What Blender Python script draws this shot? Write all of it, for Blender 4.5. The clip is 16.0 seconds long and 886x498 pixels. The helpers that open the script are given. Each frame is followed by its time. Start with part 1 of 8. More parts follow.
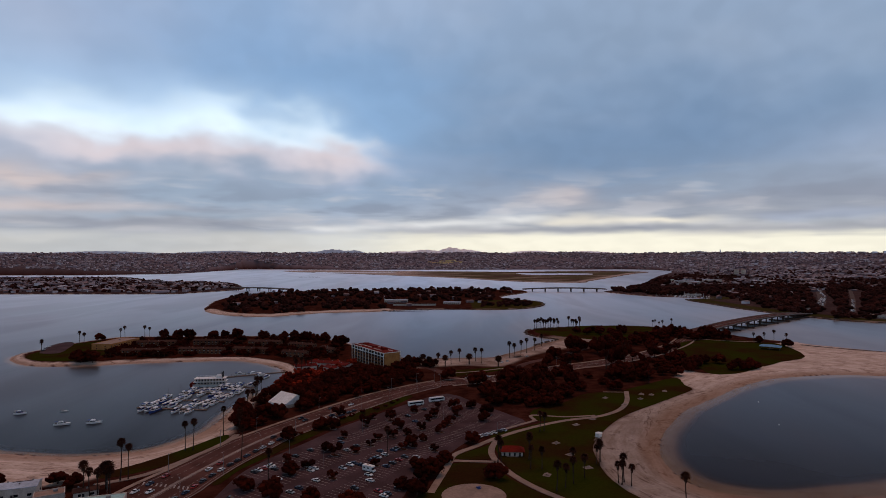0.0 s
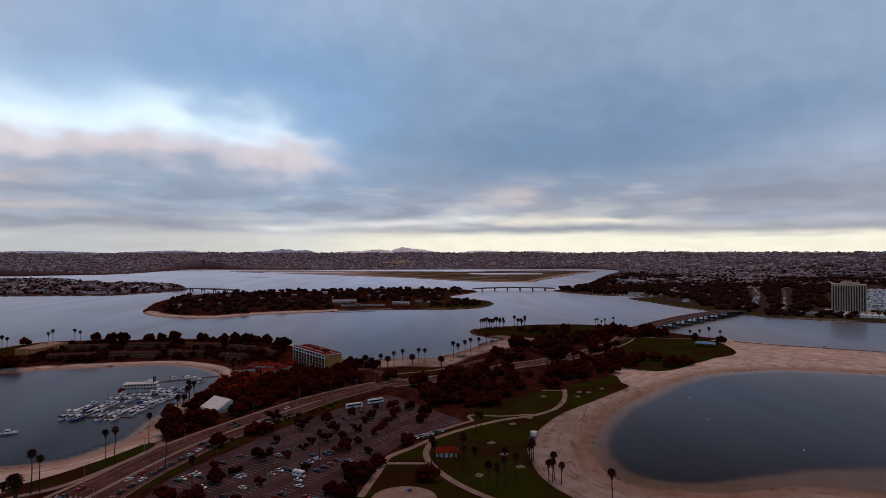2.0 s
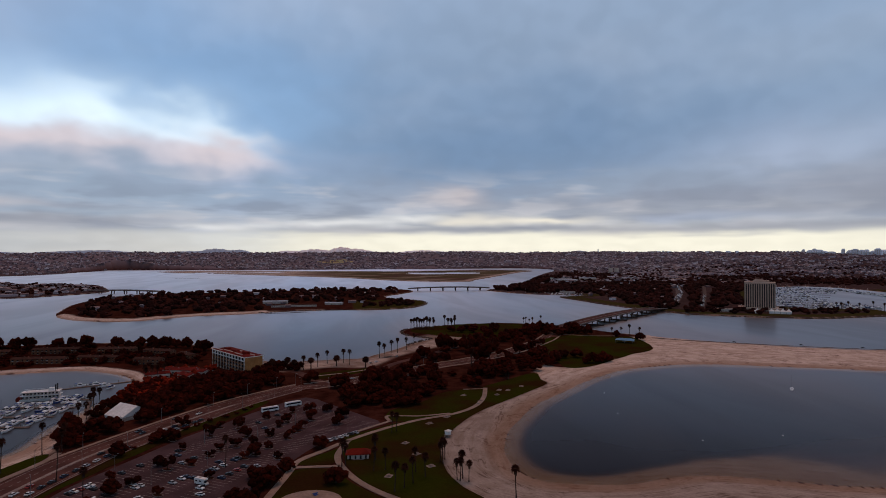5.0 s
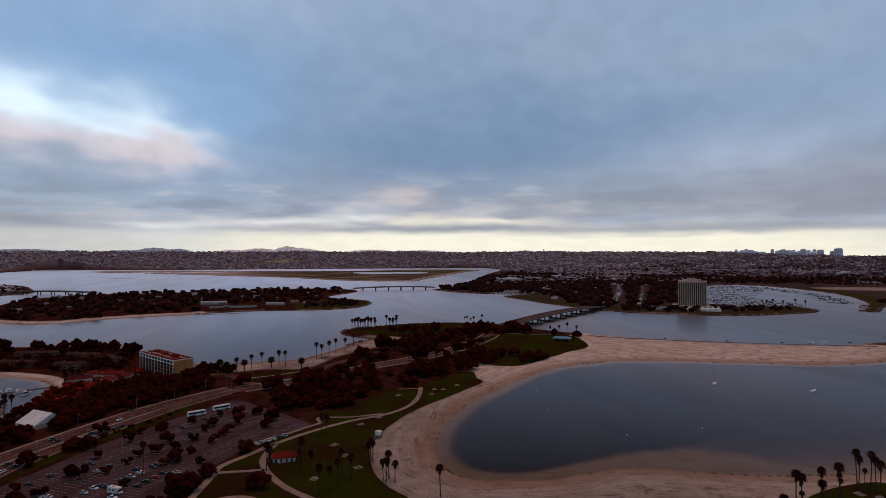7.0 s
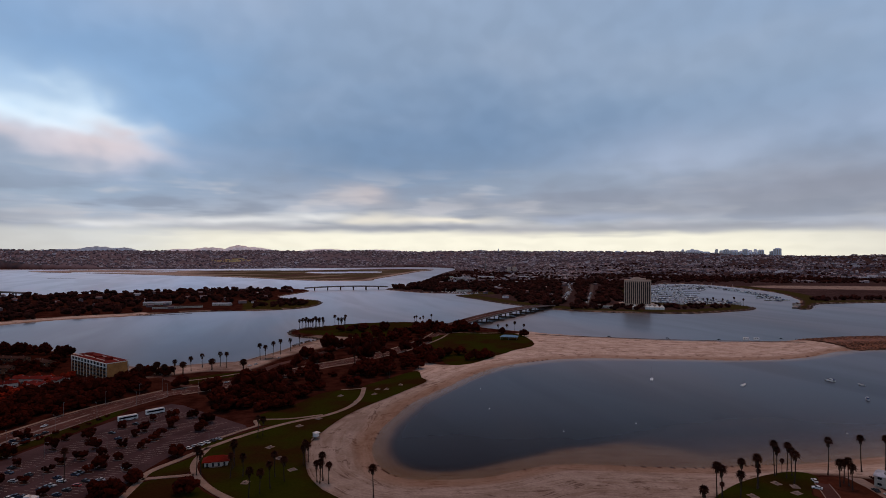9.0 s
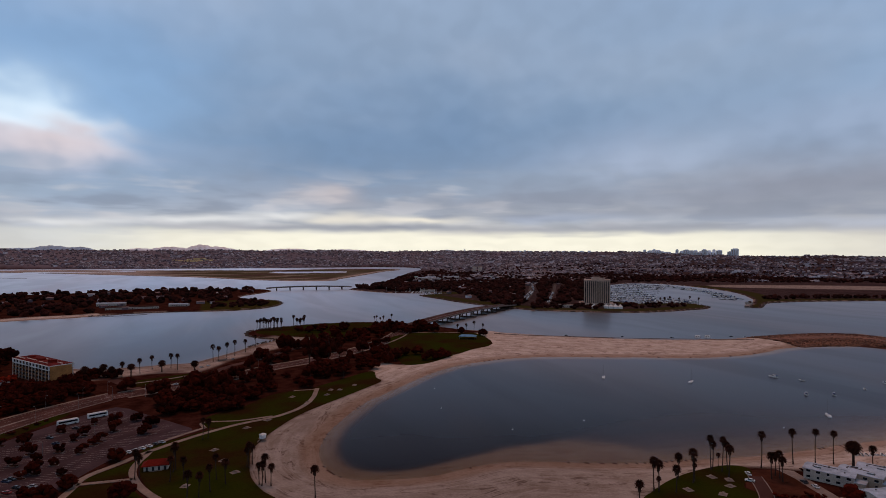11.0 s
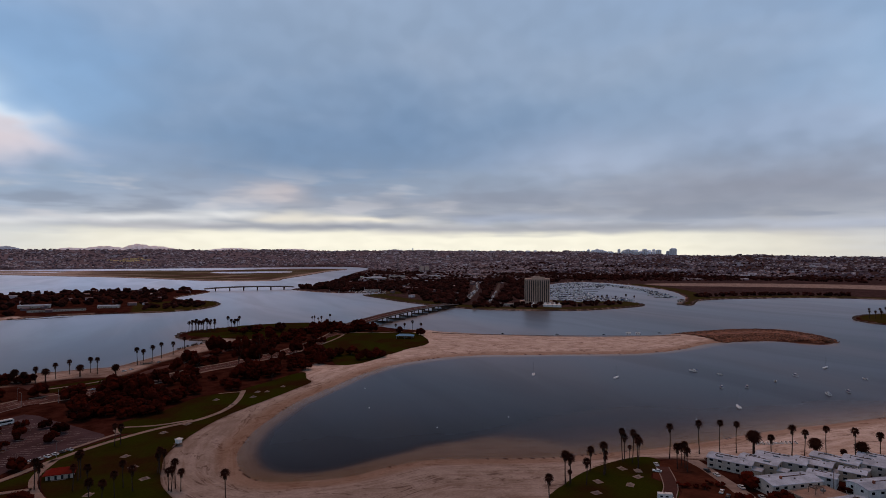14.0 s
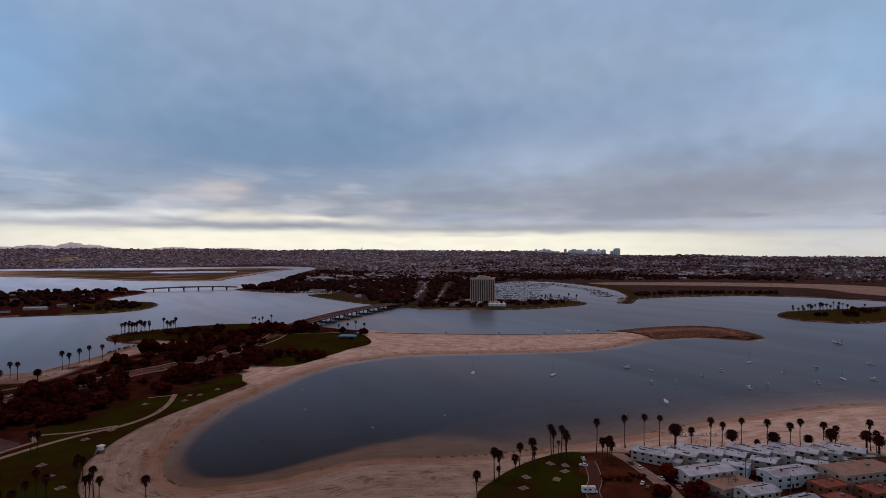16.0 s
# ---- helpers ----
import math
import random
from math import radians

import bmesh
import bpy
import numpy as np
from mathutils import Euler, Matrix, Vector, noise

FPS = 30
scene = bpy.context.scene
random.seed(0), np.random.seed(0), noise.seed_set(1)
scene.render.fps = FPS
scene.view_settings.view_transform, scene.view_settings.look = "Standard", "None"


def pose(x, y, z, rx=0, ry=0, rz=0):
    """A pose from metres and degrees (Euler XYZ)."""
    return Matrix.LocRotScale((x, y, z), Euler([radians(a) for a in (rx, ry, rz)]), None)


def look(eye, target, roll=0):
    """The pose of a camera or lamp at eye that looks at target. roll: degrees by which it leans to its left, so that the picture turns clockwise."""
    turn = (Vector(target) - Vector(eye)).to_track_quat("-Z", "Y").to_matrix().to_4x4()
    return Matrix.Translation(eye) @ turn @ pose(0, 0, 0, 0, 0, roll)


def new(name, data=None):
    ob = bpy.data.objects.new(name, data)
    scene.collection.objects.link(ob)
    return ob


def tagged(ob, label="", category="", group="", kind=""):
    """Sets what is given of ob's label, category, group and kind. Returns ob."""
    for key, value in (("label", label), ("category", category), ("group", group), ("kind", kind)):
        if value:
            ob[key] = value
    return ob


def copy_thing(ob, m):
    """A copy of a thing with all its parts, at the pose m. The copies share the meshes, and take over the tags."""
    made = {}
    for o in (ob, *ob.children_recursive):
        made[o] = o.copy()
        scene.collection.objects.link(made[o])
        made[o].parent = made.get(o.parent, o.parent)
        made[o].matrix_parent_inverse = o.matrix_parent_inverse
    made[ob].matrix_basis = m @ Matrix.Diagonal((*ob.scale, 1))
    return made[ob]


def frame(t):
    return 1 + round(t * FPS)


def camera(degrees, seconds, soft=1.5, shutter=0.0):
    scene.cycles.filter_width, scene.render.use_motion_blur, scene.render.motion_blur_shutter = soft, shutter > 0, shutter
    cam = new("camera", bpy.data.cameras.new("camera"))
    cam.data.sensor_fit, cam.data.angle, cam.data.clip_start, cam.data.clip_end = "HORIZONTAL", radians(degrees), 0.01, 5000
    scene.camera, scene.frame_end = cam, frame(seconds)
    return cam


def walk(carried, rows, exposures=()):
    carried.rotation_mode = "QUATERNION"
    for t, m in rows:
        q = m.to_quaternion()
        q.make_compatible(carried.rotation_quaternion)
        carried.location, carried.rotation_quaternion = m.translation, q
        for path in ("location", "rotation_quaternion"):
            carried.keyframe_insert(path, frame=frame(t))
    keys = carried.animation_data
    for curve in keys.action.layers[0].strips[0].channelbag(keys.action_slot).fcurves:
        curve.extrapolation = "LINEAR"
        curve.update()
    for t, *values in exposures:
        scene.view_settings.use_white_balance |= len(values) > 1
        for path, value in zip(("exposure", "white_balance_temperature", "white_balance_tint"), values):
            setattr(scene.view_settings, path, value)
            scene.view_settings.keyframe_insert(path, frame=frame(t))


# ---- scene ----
EXPOSURE = 0.0
cam = camera(73.2, 16.0, soft=0.6)
PATH = [
    (0, (0.0, 0.0, 114.377), (0.0, 2.0, 114.389), -0.1),
    (0.5, (2.653, 0.76, 114.474), (2.688, 2.76, 114.486), -0.1),
    (1, (5.424, 1.379, 114.573), (5.499, 3.378, 114.585), -0.1),
    (1.5, (8.034, 1.926, 114.608), (8.148, 3.923, 114.619), -0.1),
    (2, (10.924, 2.367, 114.634), (11.078, 4.361, 114.645), -0.1),
    (2.5, (13.616, 2.636, 114.697), (13.805, 4.627, 114.708), -0.0),
    (3, (16.361, 2.479, 114.815), (16.585, 4.467, 114.826), -0.0),
    (3.5, (18.953, 2.084, 114.908), (19.209, 4.068, 114.918), -0.0),
    (4, (21.352, 1.615, 114.868), (21.638, 3.594, 114.878), -0.0),
    (6.5, (35.094, -0.676, 114.941), (35.563, 1.268, 114.949), -0.1),
    (7, (37.672, -1.245, 114.95), (38.187, 0.687, 114.958), -0.0),
    (7.5, (39.99, -1.785, 114.949), (40.545, 0.137, 114.957), 0.0),
    (8, (42.639, -2.357, 115.012), (43.234, -0.447, 115.019), 0.1),
    (8.5, (45.251, -3.319, 115.065), (45.877, -1.419, 115.071), 0.1),
    (9, (47.698, -4.438, 115.082), (48.352, -2.548, 115.088), 0.1),
    (11.5, (60.682, -10.326, 115.083), (61.461, -8.483, 115.089), 0.2),
    (12, (63.144, -11.524, 115.069), (63.946, -9.692, 115.075), 0.2),
    (12.5, (65.609, -12.595, 115.067), (66.432, -10.772, 115.072), 0.2),
    (13, (68.181, -13.84, 115.053), (69.03, -12.029, 115.059), 0.2),
    (13.5, (70.483, -15.244, 115.045), (71.359, -13.446, 115.051), 0.2),
    (14, (72.397, -16.71, 115.028), (73.304, -14.927, 115.033), 0.2),
    (14.5, (74.338, -18.137, 115.11), (75.28, -16.374, 115.115), 0.2),
    (15, (76.252, -19.534, 115.314), (77.23, -17.79, 115.319), 0.2),
    (15.5, (78.195, -21.1, 115.413), (79.211, -19.377, 115.418), 0.2),
    (16, (80.063, -22.696, 115.434), (81.114, -20.994, 115.438), 0.3),
]
walk(cam, [(t, look(eye, target, roll)) for t, eye, target, roll in PATH], [(0.0, EXPOSURE), (16.0, EXPOSURE)])

# ---- sky and sun ----
SUN_ELEVATION, SUN_TURN = 74.0, 20.0  # ahead of the camera, behind thick cloud


class Nodes:
    """Short calls for node trees."""

    def __init__(self, tree):
        self.tree = tree
        tree.nodes.clear()

    def add(self, kind, **values):
        node = self.tree.nodes.new(kind)
        for key, value in values.items():
            node.inputs[key.replace("_", " ")].default_value = value
        return node

    def link(self, a, b):
        self.tree.links.new(a, b)

    def put(self, socket, value):
        if isinstance(value, bpy.types.NodeSocket):
            self.link(value, socket)
        else:
            socket.default_value = value

    def math(self, op, a, b=0.0, clamp=False):
        node = self.tree.nodes.new("ShaderNodeMath")
        node.operation, node.use_clamp = op, clamp
        self.put(node.inputs[0], a)
        self.put(node.inputs[1], b)
        return node.outputs[0]

    def span(self, value, low, high, to_low=0.0, to_high=1.0, smooth=True):
        node = self.tree.nodes.new("ShaderNodeMapRange")
        node.interpolation_type = "SMOOTHSTEP" if smooth else "LINEAR"
        self.put(node.inputs[0], value)
        for n, v in enumerate((low, high, to_low, to_high)):
            self.put(node.inputs[1 + n], v)
        return node.outputs[0]

    def mix(self, factor, a, b, kind="MIX"):
        node = self.tree.nodes.new("ShaderNodeMix")
        node.data_type, node.blend_type = "RGBA", kind
        self.put(node.inputs[0], factor)
        for n, v in ((6, a), (7, b)):
            self.put(node.inputs[n], (*v, 1.0) if isinstance(v, tuple) and len(v) == 3 else v)
        return node.outputs[2]

    def ramp(self, value, stops):
        node = self.tree.nodes.new("ShaderNodeValToRGB")
        node.color_ramp.interpolation = "B_SPLINE"
        while len(node.color_ramp.elements) < len(stops):
            node.color_ramp.elements.new(1.0)
        for e, (at, colour) in zip(node.color_ramp.elements, stops):
            e.position, e.color = at, (*colour, 1.0)
        self.put(node.inputs[0], value)
        return node.outputs[0]

    def noise(self, vector, scale, detail=4.0, rough=0.55, warp=0.0):
        node = self.add("ShaderNodeTexNoise", Scale=scale, Detail=detail, Roughness=rough, Distortion=warp)
        if vector is not None:
            self.link(vector, node.inputs["Vector"])
        return node.outputs[0]

    def join(self, x, y, z=0.0):
        node = self.tree.nodes.new("ShaderNodeCombineXYZ")
        for n, v in enumerate((x, y, z)):
            self.put(node.inputs[n], v)
        return node.outputs[0]


HUES = {"white": (0.82, 0.98, 1.10), "rose": (0.70, 0.60, 0.62), "peach": (0.63, 0.52, 0.50), "blue": (0.19, 0.36, 0.62), "slate": (0.14, 0.228, 0.375), "grey": (0.275, 0.345, 0.455),
        "mauve": (0.25, 0.265, 0.335), "lavender": (0.40, 0.46, 0.61), "veil": (0.42, 0.60, 0.84), "pale": (0.76, 0.76, 0.77), "cream": (0.88, 0.81, 0.69), "steel": (0.285, 0.36, 0.475)}
# clouds by bearing and height in degrees, half width, half height, slope, strength
HIGH_CLOUDS = [
    ("lavender", -35, 18.0, 17, 8.0, 0.0, 0.80), ("blue", -15, 17.0, 15, 9.0, 0.0, 0.55), ("grey", 21, 19.0, 24, 8.0, 0.0, 0.60), ("blue", -6, 10.5, 6.5, 6.0, 0.0, 0.75),
    ("slate", 10, 9.6, 19, 4.6, -0.03, 0.80), ("slate", 25, 10.0, 16, 3.2, 0.03, 0.60), ("slate", 23, 14.0, 15, 5.0, 0.0, 0.42), ("steel", 46, 16.0, 16, 6.0, 0.0, 0.55), ("lavender", 40, 8.9, 9, 2.3, 0.06, 0.45),
    ("lavender", 60, 10.4, 13, 3.0, 0.0, 0.42), ("veil", 67, 14.5, 8, 6.0, 0.10, 0.34), ("grey", 30, 6.3, 18, 1.4, 0.02, 0.55)]
OPENING = [
    ("veil", -27, 12.0, 24, 4.8, -0.03, 0.72), ("white", -32, 10.7, 13, 1.9, 0.0, 1.0), ("white", -21, 11.1, 6.0, 2.2, -0.05, 1.0), ("white", -13, 9.9, 6.5, 1.4, -0.20, 0.78),
    ("rose", -26, 8.7, 18, 1.6, -0.03, 0.90), ("rose", -11, 8.2, 5.5, 1.4, -0.10, 0.85), ("grey", -22, 7.0, 9, 1.3, 0.0, 0.80), ("steel", -29, 5.6, 22, 1.1, 0.0, 0.75),
    ("peach", -35, 6.2, 6.0, 1.1, -0.05, 0.85), ("steel", -15, 5.2, 13, 1.2, 0.03, 0.70)]
LOW_BANKS = [
    ("peach", -34, 4.0, 10, 0.75, 0.0, 0.75), ("steel", -24, 3.5, 15, 0.55, 0.0, 0.70), ("mauve", -27, 2.7, 19, 0.55, 0.0, 0.75), ("peach", 11, 5.0, 4.2, 1.0, 0.0, 0.50), ("mauve", 26, 4.6, 15, 0.9, 0.0, 0.50),
    ("mauve", 55, 5.4, 23, 2.6, 0.01, 0.95), ("mauve", 37, 3.3, 16, 0.5, 0.0, 0.55), ("pale", -10, 2.4, 6.0, 0.45, 0.0, 0.80)]
LIT_EDGES = [
    ("pale", 0, 2.8, 6.0, 0.42, 0.0, 0.80), ("pale", 6, 3.15, 4.2, 0.42, 0.0, 0.85), ("cream", 12, 3.0, 4.0, 0.55, 0.0, 0.75), ("cream", 19, 2.9, 6.5, 0.45, 0.0, 0.90),
    ("lavender", 33, 3.0, 9, 0.5, 0.0, 0.45), ("lavender", 58, 2.4, 18, 0.6, 0.0, 0.45), ("mauve", 14, 2.1, 18, 0.36, 0.0, 0.75), ("mauve", 42, 2.05, 18, 0.36, 0.0, 0.55)]


def make_sky():
    world = bpy.data.worlds.new("overcast_evening")
    scene.world = world
    world.use_nodes = True
    n = Nodes(world.node_tree)
    way = n.add("ShaderNodeTexCoord").outputs["Generated"]
    split = n.add("ShaderNodeSeparateXYZ")
    n.link(way, split.inputs[0])
    x, y, z = split.outputs
    el = n.math("MULTIPLY", n.math("ARCSINE", z), 57.2958)
    az = n.math("MULTIPLY", n.math("ARCTAN2", x, y), 57.2958)
    # cloud space: banks stretch sideways and grow thinner towards the horizon
    deep = n.math("POWER", n.math("MAXIMUM", n.math("ADD", el, 1.0), 0.2), 0.62)
    banks = n.join(n.math("MULTIPLY", az, 0.045), n.math("MULTIPLY", deep, 0.55), 3.7)
    streaks = n.join(n.math("MULTIPLY", az, 0.105), n.math("MULTIPLY", deep, 1.9), 1.3)
    wisps = n.join(n.math("MULTIPLY", az, 0.15), n.math("MULTIPLY", deep, 1.25), 8.1)
    tufts = n.join(n.math("MULTIPLY", az, 0.42), n.math("MULTIPLY", deep, 2.6), 5.2)
    big = n.noise(banks, 1.15, 3.0, 0.45, 0.2)
    thin = n.noise(streaks, 1.15, 3.0, 0.45, 0.2)
    fine = n.noise(wisps, 1.0, 1.6, 0.40, 0.2)
    tuft = n.noise(tufts, 1.0, 1.6, 0.4, 0.2)
    # the overcast from the horizon up
    base = n.ramp(n.span(el, 0.0, 26.0, smooth=False), (
        (0.0, (0.80, 0.76, 0.63)), (0.05, (0.74, 0.70, 0.61)), (0.10, (0.42, 0.43, 0.47)),
        (0.20, (0.29, 0.325, 0.42)), (0.33, (0.24, 0.31, 0.43)), (0.50, (0.19, 0.295, 0.46)),
        (0.72, (0.225, 0.335, 0.51)), (1.0, (0.33, 0.43, 0.60))))
    north = n.math("MULTIPLY", n.span(az, 8.0, -16.0), n.span(el, 4.2, 2.2))
    base = n.mix(n.math("MULTIPLY", north, 0.85), base, (0.40, 0.42, 0.48))
    haze = n.math("MULTIPLY", n.span(az, 46.0, 66.0), n.span(el, 4.2, 1.4))
    base = n.mix(n.math("MULTIPLY", haze, 0.80), base, (0.44, 0.43, 0.46))
    sky = n.mix(n.math("MULTIPLY", n.span(big, 0.46, 0.72), 0.40), base, (0.43, 0.50, 0.64))
    sky = n.mix(n.math("MULTIPLY", n.span(big, 0.50, 0.30), 0.22), sky, (0.15, 0.235, 0.375))
    # the warp that tears the cloud edges, weaker in the thin far banks
    calm = n.span(el, 0.5, 9.0, 0.16, 1.0)
    lean = lambda value, most: n.math("MULTIPLY", n.math("SUBTRACT", value, 0.5), most)
    a_torn = n.math("ADD", az, n.math("ADD", lean(fine, 10.0), lean(tuft, 2.0)))
    e_torn = n.math("ADD", el, n.math("MULTIPLY", calm, n.math("ADD", n.math("ADD", lean(fine, 3.4), lean(tuft, 1.3)), lean(big, 2.5))))

    def cloud(sky, hue, a, e, wide, tall, slope, strength):
        da = n.math("SUBTRACT", a_torn, a)
        de = n.math("SUBTRACT", n.math("SUBTRACT", e_torn, e), n.math("MULTIPLY", da, slope))
        u, v = n.math("DIVIDE", da, wide), n.math("DIVIDE", de, tall)
        far = n.math("ADD", n.math("MULTIPLY", u, u), n.math("MULTIPLY", v, v))
        return n.mix(n.math("MULTIPLY", n.math("POWER", 2.71828, n.math("MULTIPLY", far, -1.35)), strength), sky, HUES[hue])

    for row in HIGH_CLOUDS + OPENING:
        sky = cloud(sky, *row)
    # streaks over the horizon
    low = n.math("MULTIPLY", n.span(el, 1.4, 2.4), n.span(el, 8.5, 3.5))
    sky = n.mix(n.math("MULTIPLY", n.math("MULTIPLY", n.span(thin, 0.50, 0.64), low), n.span(az, 50.0, 26.0, 0.28, 0.72)), sky, (0.58, 0.57, 0.61))
    sky = n.mix(n.math("MULTIPLY", n.math("MULTIPLY", n.span(thin, 0.50, 0.36), low), 0.62), sky, (0.20, 0.235, 0.325))
    for row in LOW_BANKS:
        sky = cloud(sky, *row)
    # bright, clear strip on the horizon, strongest ahead and to the south-east
    rim = n.math("ADD", el, n.math("ADD", lean(thin, 1.6), lean(tuft, 0.5)))
    strip = n.math("MULTIPLY", n.span(rim, 2.15, 1.35), n.math("MULTIPLY", n.span(az, -22.0, 12.0, 0.20, 1.0), n.span(az, 66.0, 38.0, 0.25, 1.0)))
    sky = n.mix(n.math("MULTIPLY", strip, 0.92), sky, (0.94, 0.90, 0.75))
    for row in LIT_EDGES:
        sky = cloud(sky, *row)
    grain = n.span(tuft, 0.30, 0.70, 0.97, 1.03)
    sky = n.mix(1.0, sky, n.join(grain, grain, grain), "MULTIPLY")
    # unseen sky overhead, darkened only to dim the light on the land
    deck = n.span(el, 24.0, 46.0)
    sky = n.mix(n.math("MULTIPLY", deck, 0.95), sky, (0.040, 0.048, 0.062))
    clear = n.add("ShaderNodeTexSky")
    clear.sky_type, clear.sun_disc = "NISHITA", False
    clear.sun_elevation, clear.sun_rotation = radians(SUN_ELEVATION), radians(SUN_TURN)
    blue = n.mix(1.0, sky, n.mix(1.0, clear.outputs[0], (0.008, 0.008, 0.008), "MULTIPLY"), "ADD")
    back = n.add("ShaderNodeBackground", Strength=1.0)
    n.link(blue, back.inputs[0])
    out = n.add("ShaderNodeOutputWorld")
    n.link(back.outputs[0], out.inputs[0])


make_sky()
sun_data = bpy.data.lights.new("sun", "SUN")
sun_data.energy, sun_data.angle, sun_data.color = 0.98, radians(40), (1.0, 0.53, 0.35)
sun = new("sun", sun_data)
_r, _e = radians(SUN_TURN), radians(SUN_ELEVATION)
sun.matrix_world = look((math.sin(_r) * math.cos(_e) * 900, math.cos(_r) * math.cos(_e) * 900, math.sin(_e) * 900), (0, 0, 0))


# ---- materials ----
def stuff(name, colour, other=None, scale=0.4, rough=0.85, metal=0.0, bump=0.0, spread=0.0, fine=None, islands=False, spec=0.3):
    """A surface of two tones in patches, with a finer grain, optional relief and spread from thing to thing."""
    mat = bpy.data.materials.new(name)
    mat.use_nodes = True
    n = Nodes(mat.node_tree)
    where = n.add("ShaderNodeNewGeometry").outputs["Position"]
    other = other or tuple(c * 0.72 for c in colour)
    grain = fine or scale * 7
    patch, speck = n.noise(where, scale, 4.0), n.noise(where, grain, 3.0)
    col = n.mix(n.span(patch, 0.35, 0.65), colour, other)
    col = n.mix(0.55, col, n.mix(n.span(speck, 0.25, 0.75), (0.72, 0.72, 0.72), (1.22, 1.22, 1.22)), "MULTIPLY")
    if spread:
        lot = n.add("ShaderNodeNewGeometry").outputs["Random Per Island"] if islands else n.add("ShaderNodeObjectInfo").outputs["Random"]
        grey = n.span(lot, 0.0, 1.0, 1.0 - spread, 1.0 + spread, smooth=False)
        tone = n.join(grey, grey, grey)
        col = n.mix(1.0, col, tone, "MULTIPLY")
    bsdf = n.add("ShaderNodeBsdfPrincipled", Roughness=rough, Metallic=metal, Specular_IOR_Level=spec)
    n.link(col, bsdf.inputs["Base Color"])
    n.link(n.span(speck, 0.2, 0.8, max(0.03, rough - 0.08), min(1.0, rough + 0.08)), bsdf.inputs["Roughness"])
    if bump:
        b = n.add("ShaderNodeBump", Strength=0.6, Distance=bump)
        n.link(speck, b.inputs["Height"])
        n.link(b.outputs[0], bsdf.inputs["Normal"])
    n.link(bsdf.outputs[0], n.add("ShaderNodeOutputMaterial").inputs[0])
    return mat


def palette(name, colours, rough=0.8, islands=True):
    """One of several colours for each piece."""
    mat = bpy.data.materials.new(name)
    mat.use_nodes = True
    n = Nodes(mat.node_tree)
    geo = n.add("ShaderNodeNewGeometry")
    lot = geo.outputs["Random Per Island"] if islands else n.add("ShaderNodeObjectInfo").outputs["Random"]
    ramp = n.tree.nodes.new("ShaderNodeValToRGB")
    ramp.color_ramp.interpolation = "CONSTANT"
    while len(ramp.color_ramp.elements) < len(colours):
        ramp.color_ramp.elements.new(1.0)
    for k, (e, c) in enumerate(zip(ramp.color_ramp.elements, colours)):
        e.position, e.color = k / len(colours), (*c, 1.0)
    n.link(lot, ramp.inputs[0])
    speck = n.noise(geo.outputs["Position"], 0.9, 4.0)
    col = n.mix(0.6, ramp.outputs[0], n.mix(n.span(speck, 0.25, 0.75), (0.7, 0.7, 0.7), (1.2, 1.2, 1.2)), "MULTIPLY")
    bsdf = n.add("ShaderNodeBsdfPrincipled", Roughness=rough, Specular_IOR_Level=0.3)
    n.link(col, bsdf.inputs["Base Color"])
    n.link(bsdf.outputs[0], n.add("ShaderNodeOutputMaterial").inputs[0])
    return mat


